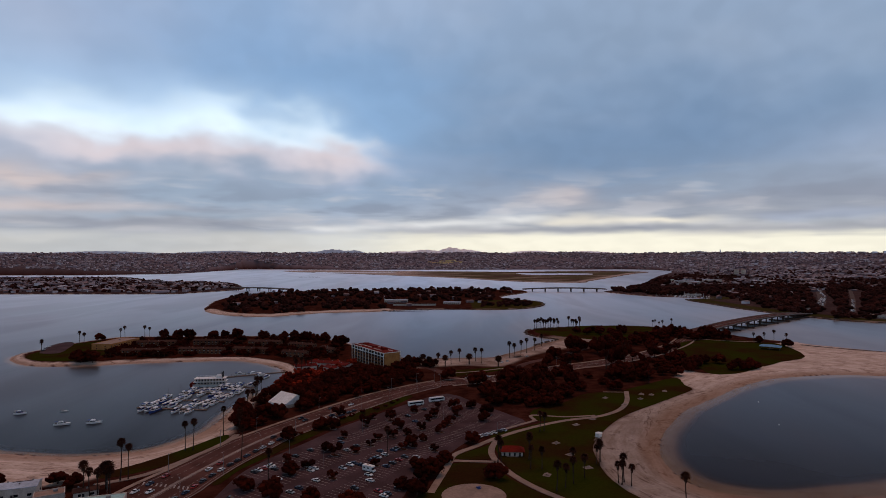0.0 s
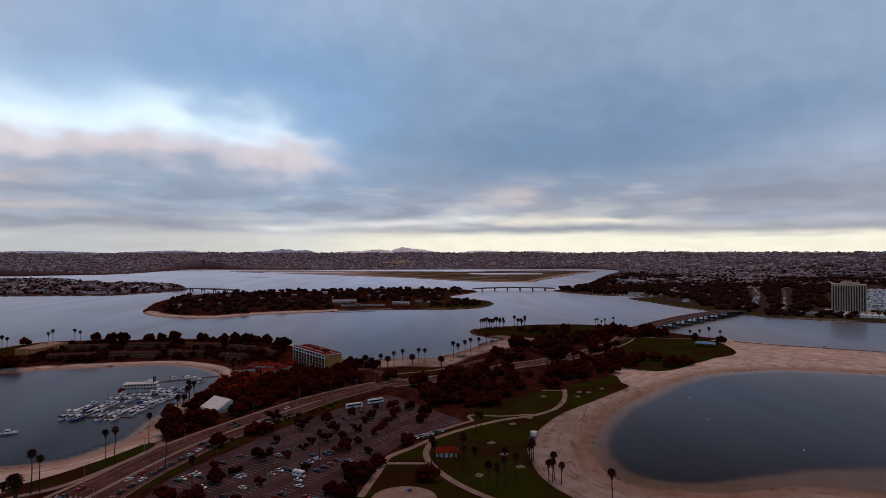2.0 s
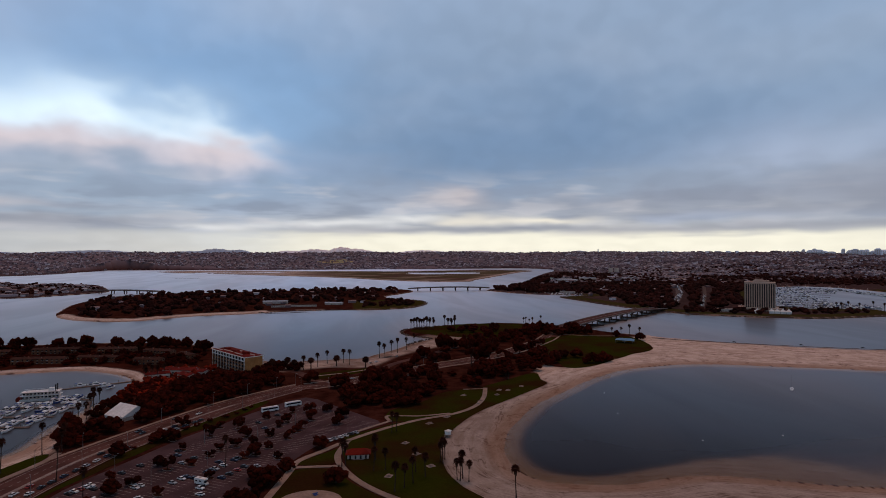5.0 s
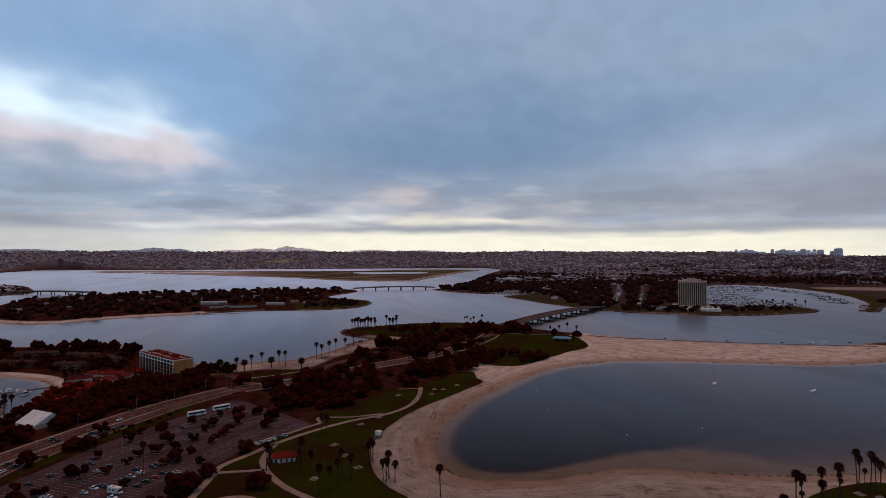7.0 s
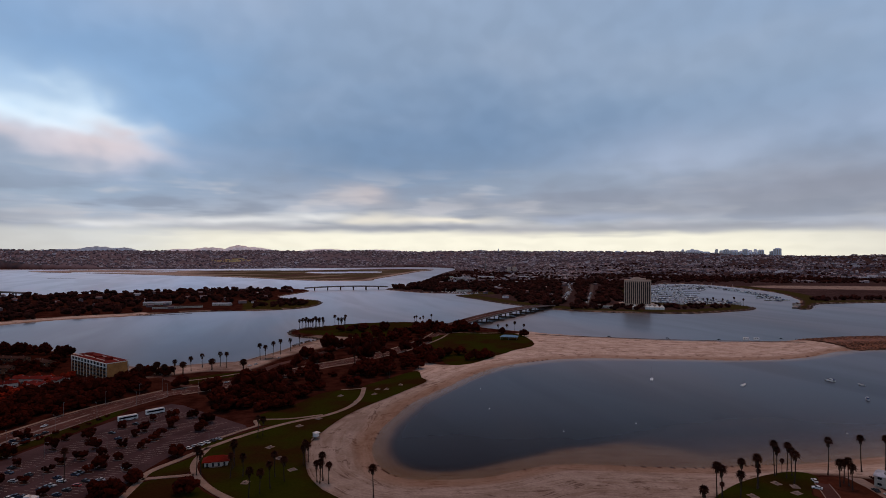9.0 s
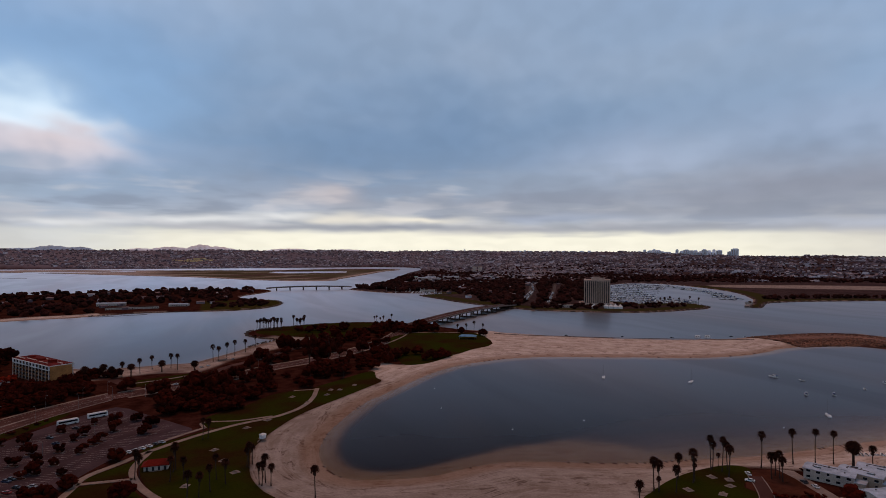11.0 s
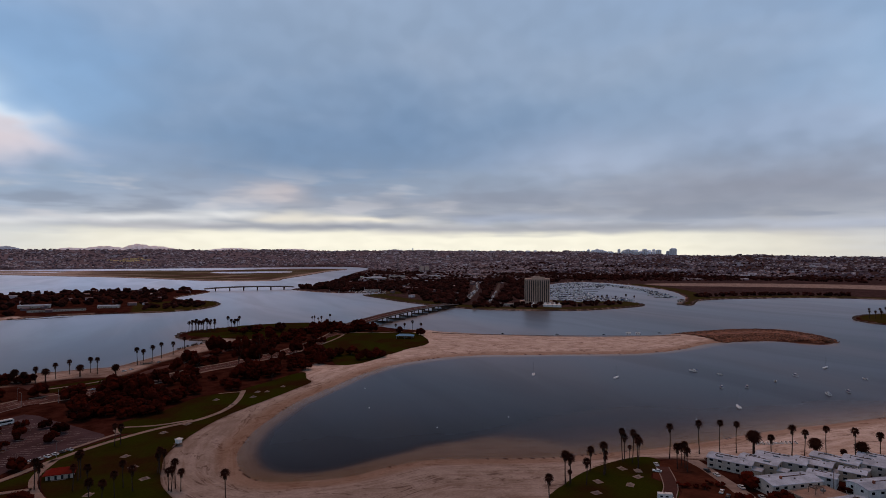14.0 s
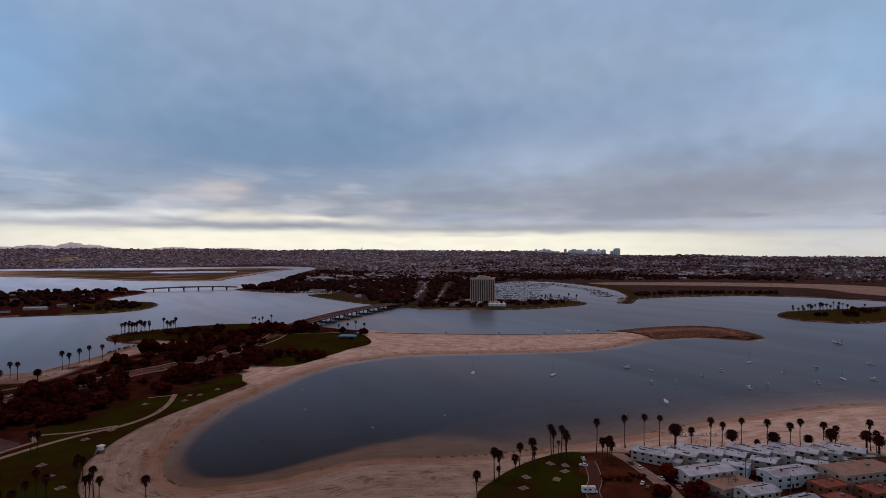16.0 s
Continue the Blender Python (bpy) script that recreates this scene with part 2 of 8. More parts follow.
def make_ground():
    """Sand, scrub, lawn, town soil and sea bed on one sheet, by the land's own cover, with far haze and depth loss
    painted in.
    """
    mat = bpy.data.materials.new("ground")
    mat.use_nodes = True
    n = Nodes(mat.node_tree)
    where = n.add("ShaderNodeNewGeometry").outputs["Position"]
    cover = n.add("ShaderNodeAttribute")
    cover.attribute_name = "cover"
    split = n.add("ShaderNodeSeparateColor")
    n.link(cover.outputs["Color"], split.inputs[0])
    sandy, grassy, town = split.outputs
    level = n.add("ShaderNodeSeparateXYZ")
    n.link(where, level.inputs[0])
    z = level.outputs[2]
    broad, mid, speck = n.noise(where, 0.012, 5.0), n.noise(where, 0.09, 5.0, 0.6), n.noise(where, 0.8, 4.0, 0.6)
    rutted = n.noise(where, 0.22, 6.0, 0.65, 1.5)
    soil = n.mix(n.span(mid, 0.35, 0.65), (0.026, 0.0075, 0.0052), (0.056, 0.018, 0.0125))
    sand = n.mix(n.span(mid, 0.33, 0.67), (0.485, 0.385, 0.325), (0.38, 0.29, 0.235))
    sand = n.mix(n.math("MULTIPLY", n.span(rutted, 0.50, 0.66), 0.24), sand, (0.22, 0.135, 0.095))
    tide = n.add("ShaderNodeAttribute")
    tide.attribute_name = "shore"
    lines = n.noise(n.join(n.math("MULTIPLY", tide.outputs["Fac"], 0.24), n.math("MULTIPLY", level.outputs[0], 0.028), n.math("MULTIPLY", level.outputs[1], 0.028)), 1.0, 5.0, 0.6, 0.5)
    sand = n.mix(n.math("MULTIPLY", n.span(lines, 0.52, 0.63), 0.40), sand, (0.25, 0.155, 0.115))
    sand = n.mix(n.math("MULTIPLY", n.span(lines, 0.46, 0.36), 0.50), sand, (0.56, 0.44, 0.385))
    # dark drying lines and hollows that wind along the shore
    crawl = n.noise(n.join(n.math("MULTIPLY", tide.outputs["Fac"], 0.075), n.math("MULTIPLY", level.outputs[0], 0.017), n.math("MULTIPLY", level.outputs[1], 0.017)), 1.0, 4.0, 0.55, 1.2)
    vein = n.span(n.math("ABSOLUTE", n.math("SUBTRACT", crawl, 0.5)), 0.022, 0.004)
    sand = n.mix(n.math("MULTIPLY", n.math("MULTIPLY", vein, n.span(mid, 0.40, 0.58)), 0.70), sand, (0.13, 0.075, 0.058))
    sand = n.mix(n.math("MULTIPLY", n.span(crawl, 0.56, 0.68), 0.40), sand, (0.27, 0.185, 0.15))
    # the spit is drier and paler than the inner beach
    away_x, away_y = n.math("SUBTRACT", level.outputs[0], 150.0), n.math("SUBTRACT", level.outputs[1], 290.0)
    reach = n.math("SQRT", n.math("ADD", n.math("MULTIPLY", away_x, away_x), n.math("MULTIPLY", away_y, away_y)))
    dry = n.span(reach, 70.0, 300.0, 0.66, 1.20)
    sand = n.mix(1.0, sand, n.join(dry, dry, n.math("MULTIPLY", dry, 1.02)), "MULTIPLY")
    # sand kept damp by the tide, in uneven drift lines
    drift = n.math("ADD", z, n.math("MULTIPLY", n.math("SUBTRACT", mid, 0.5), 0.9))
    wet = n.span(drift, 1.85, 0.40)
    sand = n.mix(n.math("MULTIPLY", wet, 0.56), sand, (0.215, 0.115, 0.068))
    wrack = n.math("MULTIPLY", n.span(drift, 0.95, 1.08), n.span(drift, 1.30, 1.16))
    sand = n.mix(n.math("MULTIPLY", wrack, 0.12), sand, (0.14, 0.085, 0.06))
    grass = n.mix(n.span(mid, 0.35, 0.65), (0.034, 0.037, 0.006), (0.050, 0.036, 0.012))
    dust_haze = n.mix(n.span(broad, 0.35, 0.65), (0.080, 0.046, 0.044), (0.052, 0.031, 0.031))
    dust_haze = n.mix(n.span(mid, 0.45, 0.6), dust_haze, (0.040, 0.026, 0.026))
    # distant haze put into the town soil's colour, growing with y
    dust_haze = n.mix(n.span(level.outputs[1], 2700.0, 4200.0, 0.0, 0.7), dust_haze, (0.215, 0.17, 0.195))
    col = n.mix(town, soil, dust_haze)
    col = n.mix(grassy, col, grass)
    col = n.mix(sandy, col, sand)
    # bed darkens with depth: light lost in deep water, put into its colour
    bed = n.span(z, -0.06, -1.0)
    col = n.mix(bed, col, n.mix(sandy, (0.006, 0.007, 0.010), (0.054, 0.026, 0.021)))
    col = n.mix(0.5, col, n.mix(n.span(speck, 0.25, 0.75), (0.75, 0.75, 0.75), (1.2, 1.2, 1.2)), "MULTIPLY")
    bsdf = n.add("ShaderNodeBsdfPrincipled", Roughness=1.0, Specular_IOR_Level=0.0)
    n.link(col, bsdf.inputs["Base Color"])
    b = n.add("ShaderNodeBump", Strength=0.3, Distance=0.3)
    n.link(rutted, b.inputs["Height"])
    n.link(b.outputs[0], bsdf.inputs["Normal"])
    n.link(bsdf.outputs[0], n.add("ShaderNodeOutputMaterial").inputs[0])
    return mat


def make_water():
    """Calm bay water: clear in the shallows, mirror-like at a low angle, rippled in patches by the wind."""
    mat = bpy.data.materials.new("bay_water")
    mat.use_nodes = True
    n = Nodes(mat.node_tree)
    where = n.add("ShaderNodeNewGeometry").outputs["Position"]
    turn = n.add("ShaderNodeMapping", Rotation=(0, 0, 0.6), Scale=(1.0, 0.35, 1.0))
    n.link(where, turn.inputs[0])
    ripple, swell, wind = n.noise(turn.outputs[0], 0.55, 4.0, 0.6), n.noise(turn.outputs[0], 0.06, 3.0), n.noise(turn.outputs[0], 0.006, 4.0, 0.55, 0.6)
    sweep = n.add("ShaderNodeMapping", Rotation=(0, 0, -0.9), Scale=(1.0, 0.22, 1.0))
    n.link(where, sweep.inputs[0])
    place_x = n.add("ShaderNodeSeparateXYZ")
    n.link(where, place_x.inputs[0])
    mirror_gain = n.math("MULTIPLY", n.span(place_x.outputs[0], 200.0, 1000.0, 1.14, 0.66), n.span(place_x.outputs[0], -450.0, 60.0, 0.80, 1.0))  # reflection brightness painted by x: dimmer far south and far north
    gusts = n.noise(sweep.outputs[0], 0.011, 4.0, 0.5, 0.8)
    b = n.add("ShaderNodeBump", Distance=0.75)
    n.link(n.span(wind, 0.35, 0.65, 0.30, 0.60), b.inputs["Strength"])
    n.link(n.math("ADD", n.math("MULTIPLY", ripple, 0.24), swell), b.inputs["Height"])
    gloss = n.add("ShaderNodeBsdfGlossy", Color=(0.945, 0.93, 0.985, 1.0))
    n.link(n.span(wind, 0.35, 0.65, 0.29, 0.40), gloss.inputs["Roughness"])
    n.link(b.outputs[0], gloss.inputs["Normal"])
    # deeper water lets less light through
    depth = n.add("ShaderNodeAttribute")
    depth.attribute_name = "depth"
    clear = n.add("ShaderNodeBsdfTransparent")
    n.link(n.mix(n.span(depth.outputs["Fac"], 0.05, 1.5), (0.80, 0.83, 0.71), (0.30, 0.19, 0.18)), clear.inputs[0])
    fres = n.add("ShaderNodeFresnel", IOR=1.12)
    both = n.add("ShaderNodeMixShader")
    n.link(n.math("SUBTRACT", n.math("MULTIPLY", n.math("MULTIPLY", fres.outputs[0], n.math("MULTIPLY", n.span(gusts, 0.36, 0.64, 0.94, 1.06), mirror_gain)), 1.20), 0.038, True), both.inputs[0])
    n.link(clear.outputs[0], both.inputs[1])
    n.link(gloss.outputs[0], both.inputs[2])
    n.link(both.outputs[0], n.add("ShaderNodeOutputMaterial").inputs[0])
    return mat


GROUND, WATER = make_ground(), make_water()
LAWN = stuff("lawn", (0.024, 0.027, 0.0028), (0.028, 0.0125, 0.0046), 0.026, 1.0, spec=0.0, fine=0.9, bump=0.05)
ASPHALT = stuff("asphalt", (0.078, 0.046, 0.050), (0.052, 0.030, 0.032), 0.06, 1.0, fine=1.1, spec=0.02)
ROADWAY = stuff("worn_roadway", (0.105, 0.048, 0.040), (0.066, 0.030, 0.025), 0.05, 1.0, fine=0.8, spec=0.02)
CONCRETE = stuff("concrete", (0.26, 0.195, 0.165), (0.19, 0.14, 0.12), 0.15, 0.9)
PATHWAY = stuff("pale_path", (0.27, 0.185, 0.145), (0.20, 0.135, 0.105), 0.12, 0.95)
PAINT = stuff("road_paint", (0.34, 0.29, 0.27), (0.20, 0.165, 0.155), 0.5, 0.8)
GARDEN_SOIL = stuff("dark_garden_soil", (0.050, 0.013, 0.008), (0.028, 0.008, 0.005), 0.08, 1.0, spec=0.0)
BARE = stuff("bare_red_earth", (0.080, 0.026, 0.016), (0.046, 0.016, 0.010), 0.08, 1.0, spec=0.0)
LEAF = stuff("dark_foliage", (0.044, 0.0062, 0.0029), (0.022, 0.0037, 0.0020), 0.16, 1.0, spread=0.5, spec=0.02)
LEAF_RED = stuff("rusty_foliage", (0.078, 0.0088, 0.0038), (0.044, 0.0060, 0.0028), 0.16, 1.0, spread=0.45, spec=0.02)
LEAF_BRICK = stuff("brick_red_foliage", (0.24, 0.022, 0.008), (0.12, 0.013, 0.006), 0.16, 1.0, spread=0.4, spec=0.02)
BARK = stuff("bark", (0.042, 0.023, 0.016), (0.026, 0.015, 0.011), 0.8, 0.95)
FROND = stuff("palm_frond", (0.050, 0.016, 0.009), (0.026, 0.009, 0.006), 0.8, 0.95, spec=0.05, spread=0.35)
SKIRT = stuff("dead_fronds", (0.055, 0.030, 0.019), (0.035, 0.019, 0.013), 0.9, 0.95)
WHITE = stuff("white_paint", (0.74, 0.72, 0.70), (0.62, 0.60, 0.58), 0.3, 0.6)
HULL = stuff("white_hull", (0.78, 0.77, 0.76), (0.66, 0.65, 0.65), 0.4, 0.35, spread=0.12)
NAVY = stuff("blue_canvas", (0.035, 0.065, 0.22), (0.025, 0.045, 0.16), 0.6, 0.8)
TIMBER = stuff("weathered_timber", (0.19, 0.125, 0.095), (0.12, 0.08, 0.06), 0.7, 0.9)
STEEL = stuff("grey_steel", (0.22, 0.21, 0.21), (0.16, 0.15, 0.15), 0.7, 0.5, metal=0.4)
RUBBER = stuff("black_rubber", (0.015, 0.014, 0.014), (0.022, 0.02, 0.02), 1.5, 0.9)
PEACH = stuff("peach_stucco", (0.50, 0.37, 0.28), (0.41, 0.295, 0.22), 0.25, 0.9, spread=0.15)
STUCCO = stuff("pale_stucco", (0.55, 0.46, 0.40), (0.44, 0.36, 0.31), 0.25, 0.9, spread=0.18)
TOWER_WALL = stuff("grey_concrete", (0.50, 0.36, 0.29), (0.41, 0.29, 0.23), 0.12, 0.9)
# darker than CONCRETE: the shade on bridge piers is put into this colour
PIER = stuff("shaded_pier_concrete", (0.105, 0.070, 0.058), (0.065, 0.044, 0.037), 0.3, 0.95, spec=0.05)
TAN = stuff("tan_wall", (0.44, 0.19, 0.065), (0.33, 0.14, 0.05), 0.2, 0.95, spec=0.05)
ROOF_WHITE = stuff("white_roofing", (0.41, 0.46, 0.55), (0.28, 0.315, 0.38), 0.2, 0.75, spread=0.15)
ROOF_TAN = stuff("gravel_roofing", (0.30, 0.195, 0.15), (0.23, 0.145, 0.11), 0.3, 0.95)
ROOF_RED = stuff("red_clay_roof", (0.15, 0.014, 0.009), (0.085, 0.010, 0.007), 0.12, 0.95, fine=1.2, spec=0.04)
ROOF_DARK = stuff("dark_shingles", (0.060, 0.026, 0.019), (0.036, 0.016, 0.012), 0.4, 0.95, spread=0.3, spec=0.04)
BRICK = stuff("terracotta_wall", (0.27, 0.085, 0.048), (0.19, 0.06, 0.036), 0.3, 0.9)
DARK = stuff("dark_recess", (0.035, 0.028, 0.027), (0.022, 0.018, 0.018), 0.5, 0.7)
PANE = stuff("window_glass", (0.014, 0.014, 0.017), (0.010, 0.010, 0.013), 0.3, 0.18, spec=0.22)
ROCK = stuff("riprap_rock", (0.105, 0.068, 0.052), (0.062, 0.042, 0.033), 0.6, 0.95, spread=0.45, islands=True)
JETTY_ROCK = stuff("rusty_rock", (0.20, 0.085, 0.048), (0.085, 0.038, 0.024), 0.5, 0.95, spread=0.55, islands=True)
SCRUB = stuff("dry_scrub", (0.25, 0.098, 0.050), (0.12, 0.047, 0.026), 0.10, 0.95, fine=0.7)
TEAL = stuff("pale_teal_roof", (0.33, 0.52, 0.52), (0.26, 0.42, 0.42), 0.3, 0.7)
BLUE = stuff("blue_shade_roof", (0.11, 0.27, 0.42), (0.08, 0.2, 0.33), 0.4, 0.7)
FAR_LEAF = stuff("far_foliage", (0.044, 0.0120, 0.0092), (0.019, 0.0070, 0.0056), 0.02, 1.0, spread=0.4, islands=True, spec=0.02)
# paler and bluer than FAR_LEAF: distant haze is put into the leaf colour
MESA_LEAF = stuff("hazed_mesa_foliage", (0.165, 0.125, 0.150), (0.105, 0.080, 0.098), 0.02, 1.0, spread=0.5, islands=True, spec=0.0)
# pale lavender cast of these walls and roofs is haze put into colour
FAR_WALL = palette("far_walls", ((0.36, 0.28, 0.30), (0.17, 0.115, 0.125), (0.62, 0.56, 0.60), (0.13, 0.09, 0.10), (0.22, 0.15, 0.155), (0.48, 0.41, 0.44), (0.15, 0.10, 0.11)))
FAR_ROOF = palette("far_roofs", ((0.22, 0.145, 0.145), (0.25, 0.15, 0.145), (0.16, 0.115, 0.125), (0.42, 0.37, 0.39), (0.21, 0.155, 0.165)))
# skyline towers and ridges carry the air's haze in their base colours
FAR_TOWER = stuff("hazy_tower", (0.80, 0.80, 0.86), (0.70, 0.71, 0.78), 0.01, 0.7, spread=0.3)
MOUNTAIN = stuff("hazy_mountain", (0.80, 0.80, 0.86), (0.70, 0.71, 0.78), 0.006, 1.0)
BLUE_RIDGE = stuff("hazy_blue_ridge", (0.36, 0.45, 0.58), (0.30, 0.39, 0.52), 0.006, 1.0)
OCHRE = stuff("brown_render", (0.17, 0.066, 0.032), (0.10, 0.040, 0.021), 0.25, 0.9)
BOATS = palette("boat_hulls", ((0.78, 0.77, 0.76), (0.05, 0.07, 0.16), (0.70, 0.69, 0.68), (0.16, 0.13, 0.12), (0.60, 0.58, 0.57), (0.82, 0.82, 0.82), (0.09, 0.08, 0.08)), 0.5)
CAR_PAINTS = [stuff(k + "_car_paint", c, tuple(v * 0.85 for v in c), 1.0, 0.28, spec=0.5) for k, c in (
    ("white", (0.72, 0.72, 0.72)), ("silver", (0.40, 0.41, 0.43)), ("black", (0.025, 0.025, 0.03)), ("blue", (0.025, 0.035, 0.07)), ("red", (0.30, 0.03, 0.025)))]

# ---- plan of the shores, metres ----
VENTURA = [(-300, 348), (-253, 341), (-208, 336), (-172, 347), (-155, 378), (-152, 405), (-153, 440), (-148, 489), (-139, 530), (-147, 564), (-166, 598), (-193, 619),
           (-224, 632), (-265, 629), (-313, 620), (-363, 605), (-415, 605), (-446, 621), (-467, 644), (-478, 669), (-477, 696), (-471, 738), (-458, 775), (-438, 803)]
BAHIA = [(-403, 811), (-349, 811), (-281, 816), (-195, 806), (-125, 762), (-80, 690), (-39, 646), (-3, 647), (25, 650), (53, 651), (74, 676), (98, 708), (126, 752), (148, 779),
         (127, 806), (117, 838), (124, 872), (144, 889), (186, 909), (243, 925), (300, 915), (350, 888), (385, 850), (402, 800), (430, 760), (465, 727)]
SPIT = [(520, 668), (582, 625), (652, 590), (708, 577), (754, 578), (850, 573), (905, 545), (908, 495), (862, 438), (833, 426), (813, 436), (806, 462), (786, 484), (745, 496), (700, 496),
        (655, 484), (606, 478), (558, 486), (497, 511), (438, 537), (404, 550), (364, 555), (321, 547), (285, 531), (248, 503), (219, 474)]
COVE = [(196, 452), (172, 428), (155, 402), (140, 379), (128, 354), (121, 328), (120, 304), (128, 287), (148, 278), (170, 275), (188, 278), (208, 280), (224, 276), (254, 261),
        (278, 251), (312, 243), (351, 236), (392, 231), (450, 227), (487, 221), (527, 214), (561, 206), (585, 198), (615, 180), (650, 130), (680, 40)]
BEHIND = [(660, -200), (400, -500), (-300, -520), (-700, -250), (-620, 120), (-430, 280)]
VACATION = [(-478, 1195), (-433, 1122), (-371, 1080), (-307, 1070), (-258, 1112), (-200, 1142), (-136, 1156), (-60, 1193), (18, 1198), (108, 1189), (167, 1210), (204, 1260), (222, 1315),
            (215, 1391), (165, 1442), (150, 1540), (215, 1650), (245, 1730), (220, 1800), (80, 1830), (-120, 1810), (-300, 1770), (-450, 1745), (-540, 1640), (-545, 1450), (-510, 1300)]
CROWN = [(-2900, 1600), (-1600, 1668), (-1235, 1663), (-917, 1657), (-758, 1662), (-700, 1730), (-650, 1800), (-630, 1880), (-690, 2040), (-820, 2290), (-998, 2330), (-1250, 2518), (-1500, 2800),
         (-2000, 2780), (-3200, 2700)]
FIESTA = [(-1000, 3700), (-578, 3318), (-237, 2980), (41, 2704), (220, 2427), (359, 2290), (521, 2245), (580, 2370), (752, 2683), (1000, 3150), (1180, 3420), (1040, 3560), (799, 3600),
          (400, 3480), (126, 3560), (-296, 3660), (-716, 3850)]
FAR_SHORE = [(-4200, 3000), (-2322, 3126), (-1868, 3111), (-1733, 3187), (-1496, 3263), (-1440, 3544), (-1440, 3900), (-1404, 4250), (-1110, 4150), (-670, 4020), (-200, 3980), (200, 3960), (800, 3990),
             (1244, 4020), (1390, 3780), (1320, 3435), (1080, 2950), (880, 2520), (790, 2290), (640, 1980), (520, 1800), (470, 1740), (474, 1677), (536, 1547), (640, 1490), (660, 1455)]
QUIVIRA = [(600, 1440), (578, 1415), (586, 1310), (594, 1217), (609, 1136), (633, 1060), (669, 985), (759, 920), (844, 886), (944, 893), (1003, 904), (1040, 935), (1050, 985), (1020, 1020), (950, 1030),
           (925, 1110), (975, 1230), (1119, 1430), (1300, 1620), (1486, 1720), (1570, 1610), (1480, 1290), (1330, 1080), (1215, 975)]
SOUTH = [(1128, 905), (1108, 884), (1128, 880), (1225, 948), (1285, 957), (1378, 946), (1544, 899), (1650, 812), (1690, 699), (1710, 580), (1760, 300), (1850, -300), (3000, -4500), (5600, -3500), (5600, 5600), (-5600, 5600), (-5600, 3000)]
ISLE = [(1152, 566), (1190, 588), (1245, 600), (1329, 590), (1420, 575), (1560, 560), (1600, 520), (1480, 470), (1330, 440), (1244, 436), (1188, 437), (1140, 462), (1122, 510), (1132, 548)]
BEACH = [(425, 740), (388, 645), (345, 611), (306, 581), (271, 556), (242, 550), (228, 566), (207, 530), (203, 500), (204, 486), (184, 467), (157, 441), (126, 411), (105, 382), (87, 347), (83, 322), (82, 300),
         (86, 280), (100, 240), (150, 205), (236, 201), (257, 213), (282, 221), (312, 227), (324, 221), (340, 212), (362, 197), (405, 173), (456, 143), (540, 50), (900, 50), (900, 400), (780, 560), (600, 660)]
VENTURA_BEACH = [(-132, 372), (-142, 346), (-157, 322), (-168, 303), (-190, 288), (-260, 284), (-360, 290), (-360, 360), (-200, 360), (-150, 460)]
NORTH_BEACH = [(-60, 660), (-3, 660), (53, 665), (98, 722), (126, 765), (140, 740), (112, 690), (88, 655), (62, 632), (30, 618), (0, 612), (-40, 612)]
INLET_BEACH = [(118, 745), (150, 795), (166, 792), (190, 768), (228, 757), (205, 738), (165, 722), (132, 722)]
BASIN = [(126, 340), (140, 383), (172, 430), (242, 494), (310, 534), (384, 545), (500, 508), (600, 475), (700, 480), (800, 460), (860, 400), (900, 300), (760, 215), (620, 250), (560, 272), (500, 292), (443, 312), (373, 327), (322, 325), (278, 316), (221, 300), (179, 285), (148, 286), (128, 308)]


def smooth(points, steps=4, closed=True):
    """A Catmull-Rom line through a few points."""
    p = np.array(points, float)
    if closed:
        a, b, c, d = np.roll(p, 1, 0), p, np.roll(p, -1, 0), np.roll(p, -2, 0)
    else:
        e = np.vstack([2 * p[0] - p[1], p, 2 * p[-1] - p[-2]])
        a, b, c, d = e[:-3], e[1:-2], e[2:-1], e[3:]
    out = []
    for k in range(steps):
        t = k / steps
        out.append(0.5 * (2 * b + (c - a) * t + (2 * a - 5 * b + 4 * c - d) * t * t + (3 * b - a - 3 * c + d) * t**3))
    line = np.stack(out, 1).reshape(-1, p.shape[1])
    return line if closed else np.vstack([line, p[-1]])


def inside(poly, q):
    """Which of the places q lie within a closed line."""
    hit = np.zeros(len(q), bool)
    for (x0, y0), (x1, y1) in zip(poly, np.roll(poly, -1, 0)):
        if y0 != y1:
            hit ^= ((y0 > q[:, 1]) != (y1 > q[:, 1])) & (q[:, 0] < (x1 - x0) * (q[:, 1] - y0) / (y1 - y0) + x0)
    return hit


def away(poly, q, reach=1e9):
    """Signed distance to a closed line, positive within; places further than reach outside it are not worked out."""
    out = np.full(len(q), -1e4)
    low, high = poly.min(0) - reach, poly.max(0) + reach
    some = ((q > low) & (q < high)).all(1)
    p = q[some]
    near = np.full(len(p), 1e9)
    for a, b in zip(poly, np.roll(poly, -1, 0)):
        d = b - a
        t = np.clip(((p - a) @ d) / max(d @ d, 1e-9), 0, 1)
        near = np.minimum(near, ((p - a - t[:, None] * d) ** 2).sum(1))
    out[some] = np.where(inside(poly, p), 1, -1) * np.sqrt(near)
    return out


MAIN_SHORE = smooth(VENTURA + BAHIA + SPIT + COVE + BEHIND)
LANDS = [MAIN_SHORE, smooth(VACATION), smooth(CROWN), smooth(FIESTA), smooth(FAR_SHORE + QUIVIRA + SOUTH, 3), smooth(ISLE)]
LEVEL = 2.5  # height of the made ground over the water


def ease(v, a, b):
    t = np.clip((v - a) / (b - a), 0, 1)
    return t * t * (3 - 2 * t)


